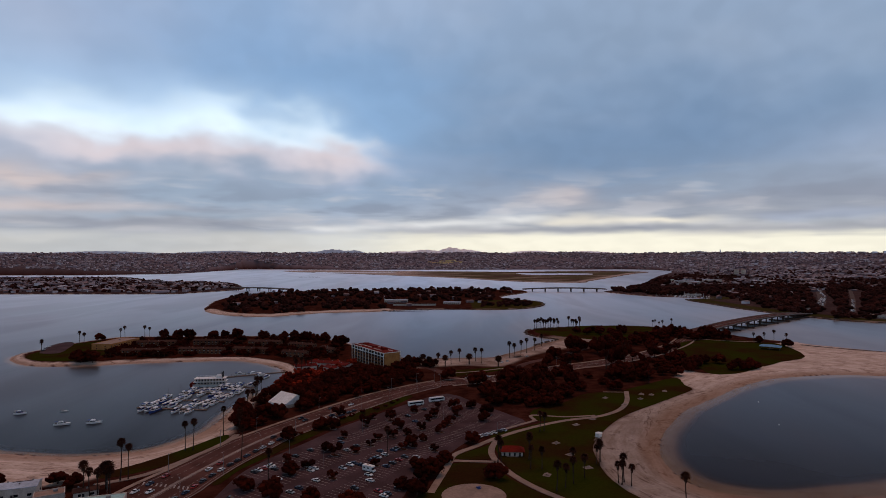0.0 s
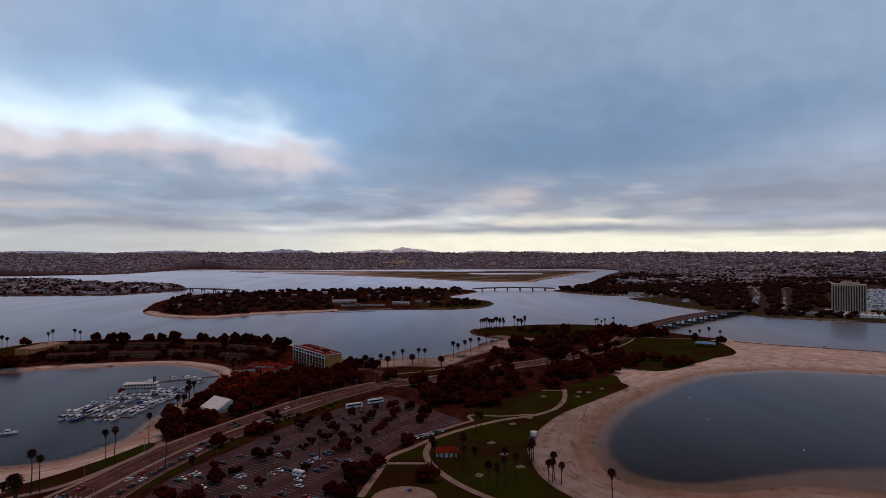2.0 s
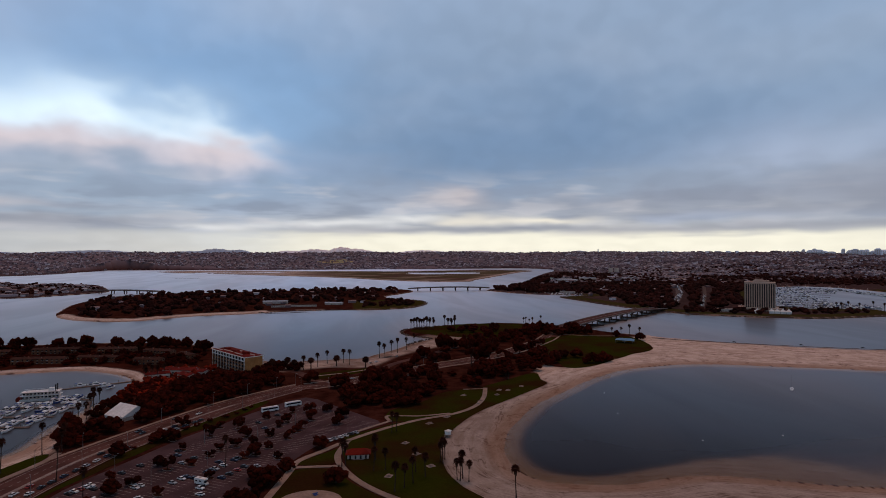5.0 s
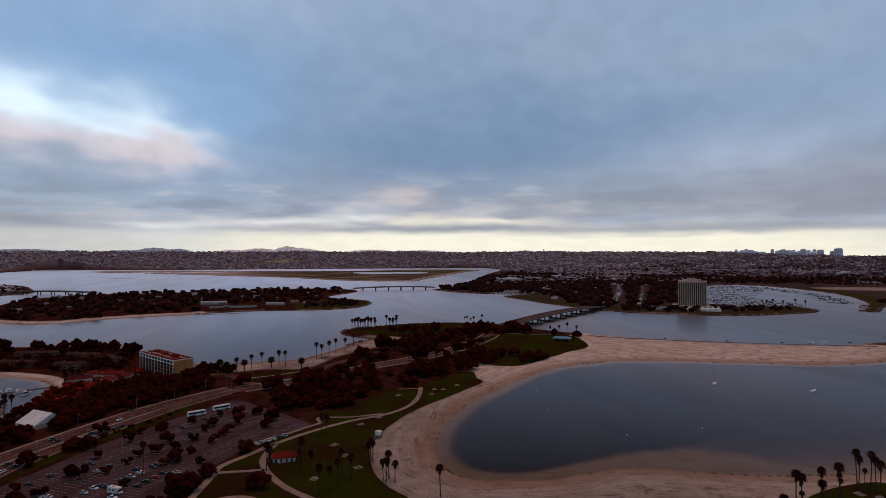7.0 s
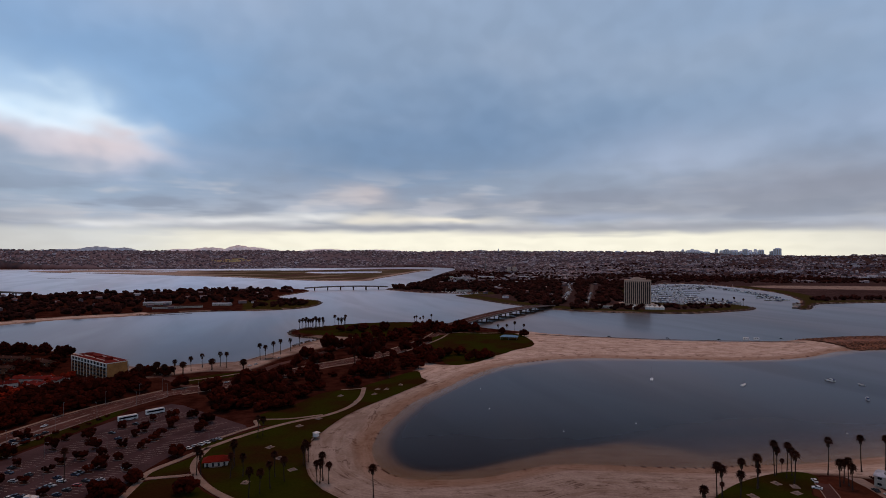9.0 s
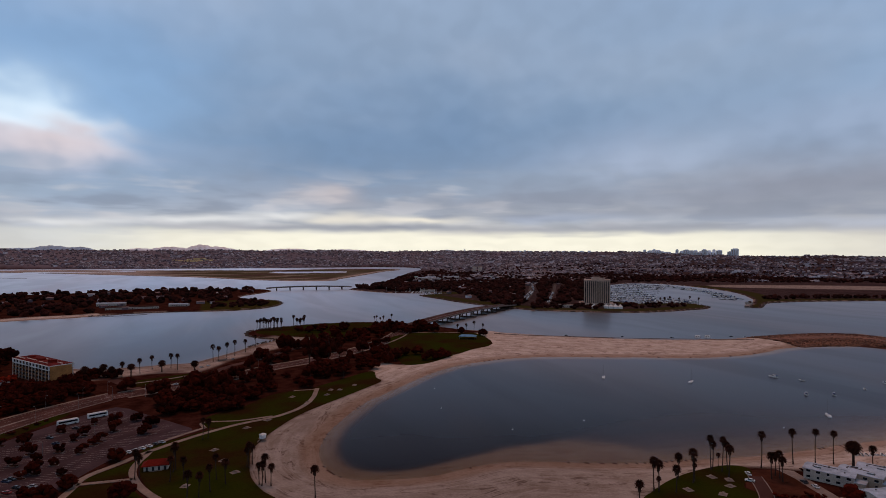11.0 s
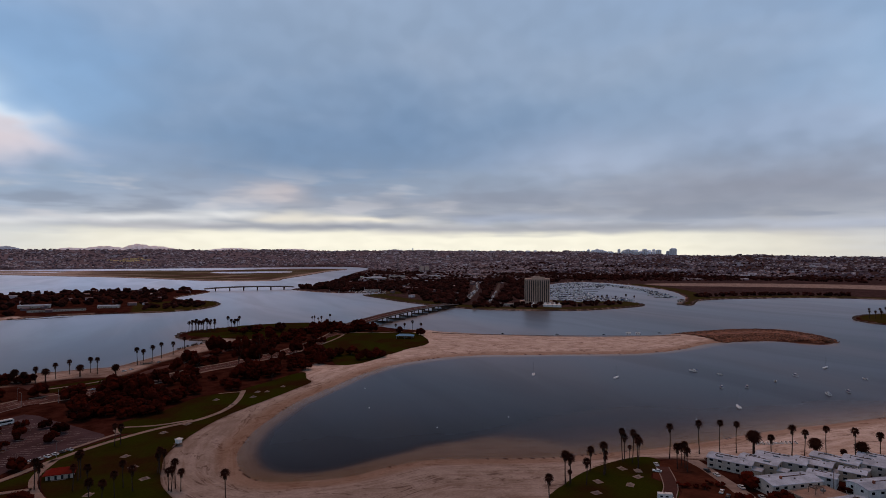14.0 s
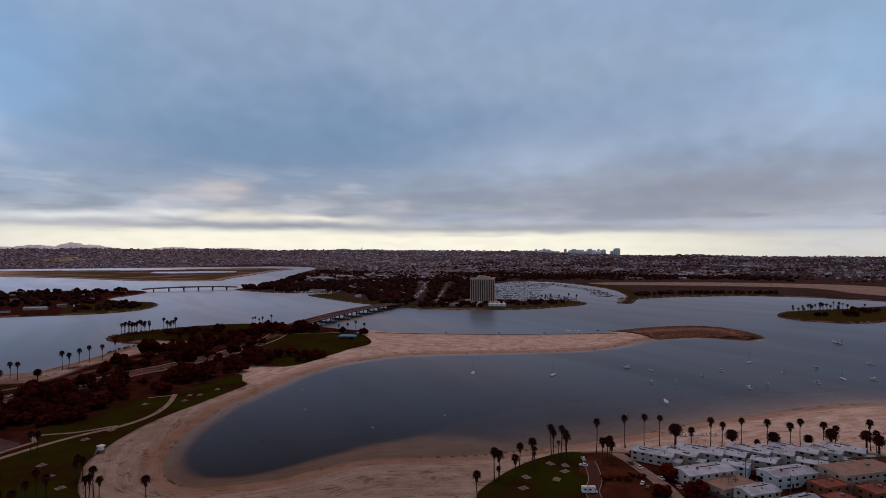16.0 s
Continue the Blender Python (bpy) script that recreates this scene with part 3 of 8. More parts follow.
def waves(q, size, seed=0.0):
    """Cheap smooth relief, about -1 to 1."""
    x, y = q[:, 0] / size + seed, q[:, 1] / size - seed * 0.7
    return (np.sin(x * 1.7 + 1.3 * np.sin(y * 1.1)) + np.sin(y * 2.3 + 1.7 * np.sin(x * 0.9 + 2)) + 0.6 * np.sin(x * 4.1 + y * 3.3)) / 2.6


def hills(q):
    """The mesas that close the view, from the far shore up."""
    r, a = np.hypot(q[:, 0] - 40, q[:, 1]), np.degrees(np.arctan2(q[:, 0] - 40, q[:, 1]))
    start = 4000 - 1250 * ease(a, 16, 34) - 700 * ease(a, -18, -32)
    crest = 108 + 6 * waves(np.stack([a * 20, a * 7], 1), 60) - 24 * ease(a, 38, 50)
    rise = np.clip((r - start) / (4860 - start), 0, 1)
    bumpy = 1 + 0.10 * waves(q, 260) * np.sin(math.pi * rise)
    back = 1 - 0.35 * ease(r, 4880, 5200)
    return crest * rise ** (1.25 + 0.5 * ease(a, 16, 34)) * bumpy * back


def lay_ground():
    fine = np.radians(np.arange(-52, 84, 0.22))
    rough = np.radians(np.arange(84, 308, 4.0))
    turn = np.r_[fine, rough]
    ring = np.r_[[0.0, 40, 80], 110 * (720 / 110) ** (np.arange(300) / 300), 720 * (5200 / 720) ** (np.arange(191) / 190)]
    a, r = np.meshgrid(turn, ring)
    q = np.stack([40 + np.sin(a) * r, np.cos(a) * r], -1).reshape(-1, 2)
    lots = [away(land, q, 60.0) for land in LANDS]
    shore = np.max(lots, 0)
    wobble = shore + 1.2 * waves(q, 31, 2.0)
    basin = away(smooth(BASIN), q, 60.0)
    sands = np.max([away(smooth(b), q, 40.0) for b in (BEACH, VENTURA_BEACH, NORTH_BEACH, INLET_BEACH)], 0) + 0.8 * waves(q, 9)
    wide = ease(sands, -3, 3)
    run = 9.0 + 15.0 * wide
    z = LEVEL * (0.3 * np.clip(wobble / run, 0, 1) + 0.7 * ease(wobble, 0, run))
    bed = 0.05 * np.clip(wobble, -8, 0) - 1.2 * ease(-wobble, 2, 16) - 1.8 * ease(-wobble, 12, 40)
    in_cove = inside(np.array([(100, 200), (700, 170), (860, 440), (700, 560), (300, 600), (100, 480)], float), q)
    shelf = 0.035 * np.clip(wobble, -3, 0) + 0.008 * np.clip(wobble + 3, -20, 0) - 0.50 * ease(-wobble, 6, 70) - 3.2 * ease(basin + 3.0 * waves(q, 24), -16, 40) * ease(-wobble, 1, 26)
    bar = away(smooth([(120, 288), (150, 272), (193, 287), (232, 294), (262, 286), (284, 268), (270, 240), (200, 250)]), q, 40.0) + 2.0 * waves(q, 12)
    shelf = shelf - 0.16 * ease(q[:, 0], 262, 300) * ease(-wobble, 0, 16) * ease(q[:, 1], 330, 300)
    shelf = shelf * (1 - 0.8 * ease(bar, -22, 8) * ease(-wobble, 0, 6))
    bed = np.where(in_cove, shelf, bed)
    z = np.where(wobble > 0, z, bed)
    pools = np.max([away(smooth(b), q, 60.0) for b in ([(395, 3260), (560, 3270), (790, 3250), (750, 3010), (600, 2985), (430, 3010)], [(-760, 3560), (-500, 3520), (-260, 3580), (-280, 3420), (-480, 3380), (-700, 3420)])], 0)
    z = np.where((lots[3] > 0) & (pools > 0), -0.6, z)
    main = lots[0] > 0
    far_land = np.maximum(lots[4], lots[2]) > 0
    z = z + np.where(lots[4] > 0, hills(q), 0)
    z = z + wide * ease(wobble, 18, 30) * 0.22 * waves(q, 13)
    sandy = np.where(main, np.maximum(wide, ease(wobble, 12, 9)), 0.0)
    sandy = np.where((q[:, 0] > 60) & (q[:, 0] < 420) & (q[:, 1] > 772) & (q[:, 1] < 935), 0.0, sandy)
    sandy = np.where((q[:, 0] > -80) & (q[:, 0] < 235) & (q[:, 1] > 600) & (q[:, 1] < 800) & (q[:, 1] > 540 + q[:, 0] * 0.4), sandy * 0.50, sandy)
    sandy = np.maximum(sandy, np.where((lots[1] > 0) & (q[:, 1] < 1190), ease(lots[1], 26, 20), 0))
    sandy = np.maximum(sandy, np.where(lots[3] > 0, np.clip(0.10 + 0.55 * ease(lots[3], 40, 22) + 0.55 * ease(-q[:, 0] + 60 * waves(q, 120), -50, 250) + 0.25 * ease(waves(q, 95, 4.0), 0.1, 0.6), 0, 0.85), 0))
    river = away(smooth([(1700, 1500), (2160, 1250), (2350, 900), (2000, 500), (1880, 560), (1900, 760), (2040, 960), (1880, 1180), (1600, 1400)]), q, 60.0)
    sandy = np.maximum(sandy, 0.5 * ease(river, -10, 10))
    sandy = np.maximum(sandy, (wobble < 0) * np.where(in_cove, 0.9, 0.9 * ease(-wobble, 9, 4)) * (q[:, 1] < 2300))
    sandy = np.where((q[:, 0] > 738) & (q[:, 0] < 900) & (q[:, 1] > 420) & (q[:, 1] < 575) & (wobble > 0), 0.06, sandy)
    strand = away(smooth([(-51, 575), (16, 592), (58, 588), (93, 645), (137, 690), (178, 719), (212, 728), (190, 770), (150, 800), (120, 770), (90, 700), (50, 660), (-10, 655), (-60, 650)]), q, 40.0)
    sandy = np.maximum(sandy, np.where(main, (0.55 + 0.25 * waves(q, 17)) * ease(strand, -3, 4), 0))
    grassy = np.where((lots[3] > 15) & (waves(q, 150) > -0.5) | (lots[5] > 8) | (lots[1] > 0) & (q[:, 0] > 60) & (q[:, 1] < 1400), 0.8, 0.0)
    grassy = np.maximum(grassy, np.where((lots[4] > 6) & (lots[4] < 45) & (q[:, 1] < 1500), 0.85, 0))
    town = np.where(far_land, 1.0, 0.0)
    m, k = len(turn), len(ring)
    idx = np.arange(m * k).reshape(k, m)
    nxt = np.roll(idx, -1, 1)
    quads = np.stack([idx[:-1], nxt[:-1], nxt[1:], idx[1:]], -1).reshape(-1, 4)
    mesh = bpy.data.meshes.new("ground")
    mesh.from_pydata(np.c_[q, z].tolist(), [], quads[:, ::-1].tolist())
    layer = mesh.attributes.new("cover", "FLOAT_COLOR", "POINT")
    layer.data.foreach_set("color", np.c_[sandy, grassy, town, np.ones(len(q))].astype(np.float32).ravel())
    shore_line = mesh.attributes.new("shore", "FLOAT", "POINT")
    shore_line.data.foreach_set("value", np.clip(shore, -60, 200).astype(np.float32))
    mesh.shade_smooth()
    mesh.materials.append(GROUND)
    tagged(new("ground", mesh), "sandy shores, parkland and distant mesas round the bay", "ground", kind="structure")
    return q, z, k, m


def lay_water(q, z, k, m):
    """The still surface, which knows how deep the bed lies under it."""
    rows, cols = np.r_[0:k - 1:2, k - 1], np.arange(0, m, 2)
    grid = np.arange(k * m).reshape(k, m)[rows][:, cols].ravel()
    n = len(cols)
    idx = np.arange(len(grid)).reshape(len(rows), n)
    nxt = np.roll(idx, -1, 1)
    quads = np.stack([idx[:-1], nxt[:-1], nxt[1:], idx[1:]], -1).reshape(-1, 4)
    mesh = bpy.data.meshes.new("water")
    mesh.from_pydata(np.c_[q[grid], np.zeros(len(grid))].tolist(), [], quads.tolist())
    depth = mesh.attributes.new("depth", "FLOAT", "POINT")
    depth.data.foreach_set("value", np.clip(-z[grid], 0, 6).astype(np.float32))
    mesh.materials.append(WATER)
    tagged(new("water", mesh), "calm grey-blue bay water under an overcast sky", "water", kind="structure")


lay_water(*lay_ground())

# ---- builders ----
def ico(level=1):
    g = (1 + 5**0.5) / 2
    v = [(-1, g, 0), (1, g, 0), (-1, -g, 0), (1, -g, 0), (0, -1, g), (0, 1, g), (0, -1, -g), (0, 1, -g), (g, 0, -1), (g, 0, 1), (-g, 0, -1), (-g, 0, 1)]
    f = [(0, 11, 5), (0, 5, 1), (0, 1, 7), (0, 7, 10), (0, 10, 11), (1, 5, 9), (5, 11, 4), (11, 10, 2), (10, 7, 6), (7, 1, 8),
         (3, 9, 4), (3, 4, 2), (3, 2, 6), (3, 6, 8), (3, 8, 9), (4, 9, 5), (2, 4, 11), (6, 2, 10), (8, 6, 7), (9, 8, 1)]
    v = [Vector(p).normalized() for p in v]
    for _ in range(level):
        mid, out = {}, []
        for a, b, c in f:
            k = []
            for e in ((a, b), (b, c), (c, a)):
                key = tuple(sorted(e))
                if key not in mid:
                    mid[key] = len(v)
                    v.append(((v[e[0]] + v[e[1]]) / 2).normalized())
                k.append(mid[key])
            out += [(a, k[0], k[2]), (b, k[1], k[0]), (c, k[2], k[1]), tuple(k)]
        f = out
    return np.array([tuple(p) for p in v]), np.array(f)


BALL, SEED = ico(1), ico(0)


class Shape:
    """A mesh in the making."""

    def __init__(self):
        self.v, self.f, self.count = [], [], 0

    def add(self, verts, faces):
        self.v += [tuple(map(float, p)) for p in verts]
        self.f += [tuple(int(i) + self.count for i in face) for face in faces]
        self.count = len(self.v)
        return self

    def box(self, x, y, z, sx, sy, sz, turn=0.0, taper=1.0):
        """A box on its base centre, its top drawn in by taper."""
        c, s = math.cos(turn), math.sin(turn)
        p = []
        for dz, k in ((0, 1.0), (sz, taper)):
            for dx, dy in ((-1, -1), (1, -1), (1, 1), (-1, 1)):
                a, b = dx * sx / 2 * k, dy * sy / 2 * k
                p.append((x + a * c - b * s, y + a * s + b * c, z + dz))
        return self.add(p, [(3, 2, 1, 0), (4, 5, 6, 7), (0, 1, 5, 4), (1, 2, 6, 5), (2, 3, 7, 6), (3, 0, 4, 7)])

    def prism(self, outline, z0, z1):
        """A plan outline drawn up from z0 to z1."""
        o = np.array(outline, float)
        if np.sum(o[:, 0] * np.roll(o[:, 1], -1) - np.roll(o[:, 0], -1) * o[:, 1]) < 0:
            o = o[::-1]
        n = len(o)
        p = [(*q, z0) for q in o] + [(*q, z1) for q in o]
        return self.add(p, [tuple(range(n - 1, -1, -1)), tuple(range(n, 2 * n))] + [(i, (i + 1) % n, n + (i + 1) % n, n + i) for i in range(n)])

    def side(self, profile, w0, w1=None, y=0.0):
        """A side view in x and z, drawn across from -w0 / 2 to w0 / 2; w1: the width at the profile's top."""
        o = np.array(profile, float)
        if np.sum(o[:, 0] * np.roll(o[:, 1], -1) - np.roll(o[:, 0], -1) * o[:, 1]) < 0:
            o = o[::-1]
        low, high, n = o[:, 1].min(), o[:, 1].max(), len(o)
        w = w0 + ((w1 or w0) - w0) * (o[:, 1] - low) / max(high - low, 1e-6)
        p = [(a, y - b / 2, c) for (a, c), b in zip(o, w)] + [(a, y + b / 2, c) for (a, c), b in zip(o, w)]
        return self.add(p, [tuple(range(n)), tuple(range(2 * n - 1, n - 1, -1))] + [(i, n + i, n + (i + 1) % n, (i + 1) % n) for i in range(n)])

    def tube(self, points, radii, sides=7):
        """A round bar along points."""
        pts = [Vector(p) for p in points]
        rings = []
        for k, p in enumerate(pts):
            d = (pts[min(k + 1, len(pts) - 1)] - pts[max(k - 1, 0)]).normalized()
            a = d.orthogonal().normalized()
            b = d.cross(a)
            rings += [p + (a * math.cos(t) + b * math.sin(t)) * radii[k] for t in (math.tau * i / sides for i in range(sides))]
        n = len(pts)
        f = [(k * sides + i, k * sides + (i + 1) % sides, (k + 1) * sides + (i + 1) % sides, (k + 1) * sides + i) for k in range(n - 1) for i in range(sides)]
        return self.add(rings, f + [tuple(range(sides - 1, -1, -1)), tuple(range((n - 1) * sides, n * sides))])

    def ball(self, centre, size, rng, rough=0.2, form=BALL):
        p = form[0] * (1 + rough * (rng.random((len(form[0]), 1)) * 2 - 1)) * np.array(size) + np.array(centre)
        return self.add(p, form[1])

    def strip(self, left, right, z):
        """A flat ribbon between two lines, with a skirt down to the ground."""
        n = len(left)
        p = [(*q, z) for q in left] + [(*q, z) for q in right] + [(*q, z - 0.4) for q in left] + [(*q, z - 0.4) for q in right]
        f = []
        for i in range(n - 1):
            f += [(i, n + i, n + i + 1, i + 1), (i + 1, 2 * n + i + 1, 2 * n + i, i), (n + i, 3 * n + i, 3 * n + i + 1, n + i + 1)]
        return self.add(p, f)

    def mesh(self, name, material, soft=False):
        m = bpy.data.meshes.new(name)
        m.from_pydata(self.v, [], self.f)
        m.materials.append(material)
        if soft:
            m.shade_smooth()
        return m


def part(name, shape, material, parent, label="", soft=False):
    ob = new(name, shape.mesh(name, material, soft) if isinstance(shape, Shape) else shape)
    ob.parent = parent
    return tagged(ob, label)


def thing(name, m, label, category, group="", kind=""):
    ob = new(name)
    ob.matrix_basis = m
    return tagged(ob, label, category, group, kind)


def single(name, shape, material, label, category, group="", kind="", m=None, soft=False):
    ob = new(name, shape.mesh(name, material, soft))
    if m is not None:
        ob.matrix_basis = m
    return tagged(ob, label, category, group, kind)


def sides_of(line, width):
    """The two edges of a ribbon along a line."""
    p = np.array(line, float)
    d = np.gradient(p, axis=0)
    d /= np.hypot(*d.T)[:, None]
    n = np.stack([-d[:, 1], d[:, 0]], 1) * width / 2
    return p + n, p - n


def scatter(region, count, gap, rng, holes=()):
    """Up to count places in a region, no nearer than gap to one another."""
    poly = np.array(region, float)
    low, high = poly.min(0), poly.max(0)
    found = np.empty((0, 2))
    for _ in range(60):
        q = low + rng.random((count * 3, 2)) * (high - low)
        q = q[inside(poly, q)]
        for h in holes:
            q = q[~inside(np.array(h, float), q)]
        for p in q:
            if len(found) < count and (not len(found) or ((found - p) ** 2).sum(1).min() > gap * gap):
                found = np.vstack([found, p])
        if len(found) >= count:
            break
    return found


def place(x, y, turn=0.0, size=1.0, z=LEVEL, tall=1.0):
    return Matrix.LocRotScale((x, y, z), Euler((0, 0, radians(turn))), (size, size, size * tall))


# ---- trees ----
def broad_tree(name, height, spread, leaf, label, seed, blobs=19, cards=480, group="park trees", bare=0.24):
    rng = np.random.default_rng(seed)
    tree = thing(name, Matrix(), label, "tree", group)
    stem = height * bare
    wood = Shape().tube([(0, 0, -0.3), (0.1, 0.05, stem * 0.5), (0.15, -0.1, stem)], [spread * 0.075, spread * 0.055, spread * 0.045], 8)
    for k in range(6):
        a = k * math.tau / 6 + rng.random()
        out = spread * (0.35 + 0.3 * rng.random())
        wood.tube([(0.1, -0.05, stem * 0.8), (math.cos(a) * out * 0.5, math.sin(a) * out * 0.5, stem + height * 0.16), (math.cos(a) * out, math.sin(a) * out, stem + height * (0.3 + 0.2 * rng.random()))],
                  [spread * 0.04, spread * 0.026, spread * 0.012], 5)
    part("trunk", wood, BARK, tree)
    crown = Shape()
    centres = []
    for k in range(blobs):
        a, r = rng.random() * math.tau, spread * math.sqrt(rng.random()) * 0.82
        up = height * (bare + 0.03 + 0.52 * rng.random() * (1 - 0.5 * r / spread))
        size = spread * (0.24 + 0.20 * rng.random())
        centres.append((math.cos(a) * r, math.sin(a) * r, up, size))
        crown.ball(centres[-1][:3], (size, size, size * 0.72), rng, 0.26)
    pick = rng.integers(0, blobs, cards)
    for k in pick:
        x, y, z, size = centres[k]
        d = rng.normal(size=3)
        d /= np.linalg.norm(d)
        o = np.array((x, y, z)) + d * np.array((size, size, size * 0.74)) * (0.92 + 0.32 * rng.random())
        u = np.cross(d, rng.normal(size=3))
        u /= np.linalg.norm(u) + 1e-6
        w = np.cross(d, u) + d * 0.4
        s = spread * (0.05 + 0.075 * rng.random())
        crown.add([o - u * s, o + w * s * 0.8, o + u * s, o - w * s * 0.6], [(0, 1, 2, 3)])
    part("crown", crown, leaf, tree)
    return tree


def fan_palm(height, seed, skirt=1.0):
    rng = np.random.default_rng(seed)
    tree = thing("fan_palm", Matrix(), "tall slender fan palm with a shaggy skirt of dead fronds", "palm", "fan palms")
    lean = height * 0.035
    steps = [k / 6 for k in range(7)]
    part("trunk", Shape().tube([(lean * math.sin(t * 2.2), lean * 0.5 * t * t, -0.3 + height * t) for t in steps], [0.29 - 0.10 * t ** 0.5 + (0.14 if t == 0 else 0) for t in steps], 8), BARK, tree)
    x, y = lean * math.sin(2.2), lean * 0.5
    crown = Shape()
    for k in range(30):
        a, tilt = k * 2.399, 1.35 - 2.0 * (k / 29)
        d = np.array((math.cos(a) * math.cos(tilt), math.sin(a) * math.cos(tilt), math.sin(tilt)))
        s = np.array((-math.sin(a), math.cos(a), 0))
        base, r = np.array((x, y, height - 0.2)), 0.55 + 0.3 * rng.random()
        hub = base + d * r
        crown.add([base - s * 0.06, base + s * 0.06, hub + s * 0.06, hub - s * 0.06], [(0, 1, 2, 3)])
        for t in (-1.45, -0.87, -0.29, 0.29, 0.87, 1.45):
            way = d * math.cos(t) + s * math.sin(t)
            cross = s * math.cos(t) - d * math.sin(t)
            reach = 1.85 - 0.22 * abs(t) + 0.15 * rng.random()
            tip = hub + way * reach + np.array((0, 0, -0.45 - 0.25 * rng.random()))
            mid = hub + way * reach * 0.55 + np.array((0, 0, -0.05))
            crown.add([hub, mid - cross * 0.21, tip, mid + cross * 0.21], [(0, 1, 2, 3)])
    part("crown", crown, FROND, tree)
    if skirt:
        husk = Shape()
        for k in range(26):
            a, top = k * 2.399, height - 0.3 - skirt * 1.7 * rng.random()
            w, l = 0.28, 1.3 + 0.7 * rng.random()
            c, s = math.cos(a), math.sin(a)
            husk.add([(x + c * 0.3, y + s * 0.3, top), (x + c * 0.7 - s * w, y + s * 0.7 + c * w, top - l * 0.7), (x + c * 0.5, y + s * 0.5, top - l), (x + c * 0.7 + s * w, y + s * 0.7 - c * w, top - l * 0.7)], [(0, 1, 2, 3)])
        part("skirt", husk, SKIRT, tree, "hanging dry brown fronds")
    return tree


def date_palm(height, seed):
    rng = np.random.default_rng(seed)
    tree = thing("date_palm", Matrix(), "stout date palm with a dense round head of fronds", "palm", "date palms")
    part("trunk", Shape().tube([(0, 0, -0.3), (0, 0, height * 0.5), (0, 0, height)], [0.62, 0.5, 0.62], 9), BARK, tree)
    crown = Shape()
    for k in range(120):
        a, tilt, l = k * 2.399 + 0.2 * rng.random(), 1.4 - 2.35 * (k / 119), 3.0 + 0.5 * rng.random()
        c, s = math.cos(a), math.sin(a)
        spine = []
        for t in (0.0, 0.35, 0.7, 1.0):
            out, up = l * (math.cos(tilt) * t + 0.10 * t * t), l * (math.sin(tilt) * t - 0.42 * t * t)
            spine.append((out, up, (0.12, 0.62, 0.58, 0.05)[int(t * 3 + 0.1)]))
        p = []
        for out, up, w in spine:
            p += [(c * out - s * w, s * out + c * w, height + up - 0.12), (c * out, s * out, height + up + 0.10), (c * out + s * w, s * out - c * w, height + up - 0.12)]
        crown.add(p, [(3 * i + j, 3 * i + j + 1, 3 * i + j + 4, 3 * i + j + 3) for i in range(3) for j in range(2)])
    part("crown", crown, FROND, tree)
    return tree


class Kind:
    """A thing built once and then copied to its places."""

    def __init__(self, make):
        self.make, self.first, self.shown = make, None, False

    def put(self, m, label=""):
        if self.first is None:
            self.first = self.make()
            self.first.matrix_basis = m
            ob = self.first
        else:
            scale, self.first.scale = self.first.scale.copy(), (1, 1, 1)
            ob = copy_thing(self.first, m)
            self.first.scale = scale
        return tagged(ob, label)


OAKS = [Kind(lambda k=k: broad_tree("broadleaf_tree", 8.0, 5.0, LEAF, "broad dark evergreen tree with a rounded uneven crown", 10 + k)) for k in range(4)]
RUSTY = [Kind(lambda k=k: broad_tree("broadleaf_tree", 8.0, 5.0, LEAF_RED, "broad tree with rusty dark brown foliage", 20 + k)) for k in range(2)]
AIRY = [Kind(lambda k=k: broad_tree("broadleaf_tree", 10.5, 4.6, LEAF, "open-crowned tree on a bare forked trunk", 30 + k, 6, 700, bare=0.40)) for k in range(2)]
SMALL = [Kind(lambda k=k: broad_tree("broadleaf_tree", 5.0, 3.1, LEAF, "small dark tree in a parking lot island", 40 + k, 10, 240, "parking lot trees")) for k in range(3)]
BUSH = [Kind(lambda k=k: broad_tree("shrub", 2.6, 2.2, (LEAF_RED, LEAF)[k], "low dark rounded shrub", 50 + k, 8, 120, "shrubs")) for k in range(2)]
BRICK_BUSH = [Kind(lambda k=k: broad_tree("shrub", 3.6, 3.0, LEAF_BRICK, "brick-red flowering shrub beside the hotel wings", 54 + k, 9, 150, "red shrubs")) for k in range(2)]
TALL = [Kind(lambda k=k: fan_palm((16.8, 18.0, 15.5)[k], 60 + k, (1.0, 0.5, 1.3)[k])) for k in range(3)]
SHORT = [Kind(lambda k=k: fan_palm((13.0, 11.0)[k], 70 + k, 1.0)) for k in range(2)]
DATES = [Kind(lambda k=k: date_palm((8.6, 10.2)[k], 80 + k)) for k in range(2)]


# ---- vehicles and boats ----
def make_car(paint, tone):
    car = thing("car", Matrix(), tone + " parked car with dark glass", "car", "cars")
    part("body", Shape().side([(-2.2, 0.32), (-2.25, 0.8), (-2.05, 0.98), (-1.1, 1.03), (0.75, 1.0), (2.0, 0.86), (2.2, 0.62), (2.15, 0.32)], 1.80, 1.70), paint, car)
    part("roof", Shape().side([(-1.25, 1.40), (-1.05, 1.50), (0.05, 1.50), (0.25, 1.40)], 1.38, 1.24), paint, car)
    part("glass", Shape().side([(-1.75, 1.0), (-1.2, 1.43), (0.2, 1.43), (0.95, 0.99)], 1.62, 1.36), PANE, car)
    for x in (-1.35, 1.35):
        for y in (-0.82, 0.82):
            part("wheel", Shape().tube([(x, y - 0.1, 0.33), (x, y + 0.1, 0.33)], [0.33, 0.33], 10), RUBBER, car)
    return car


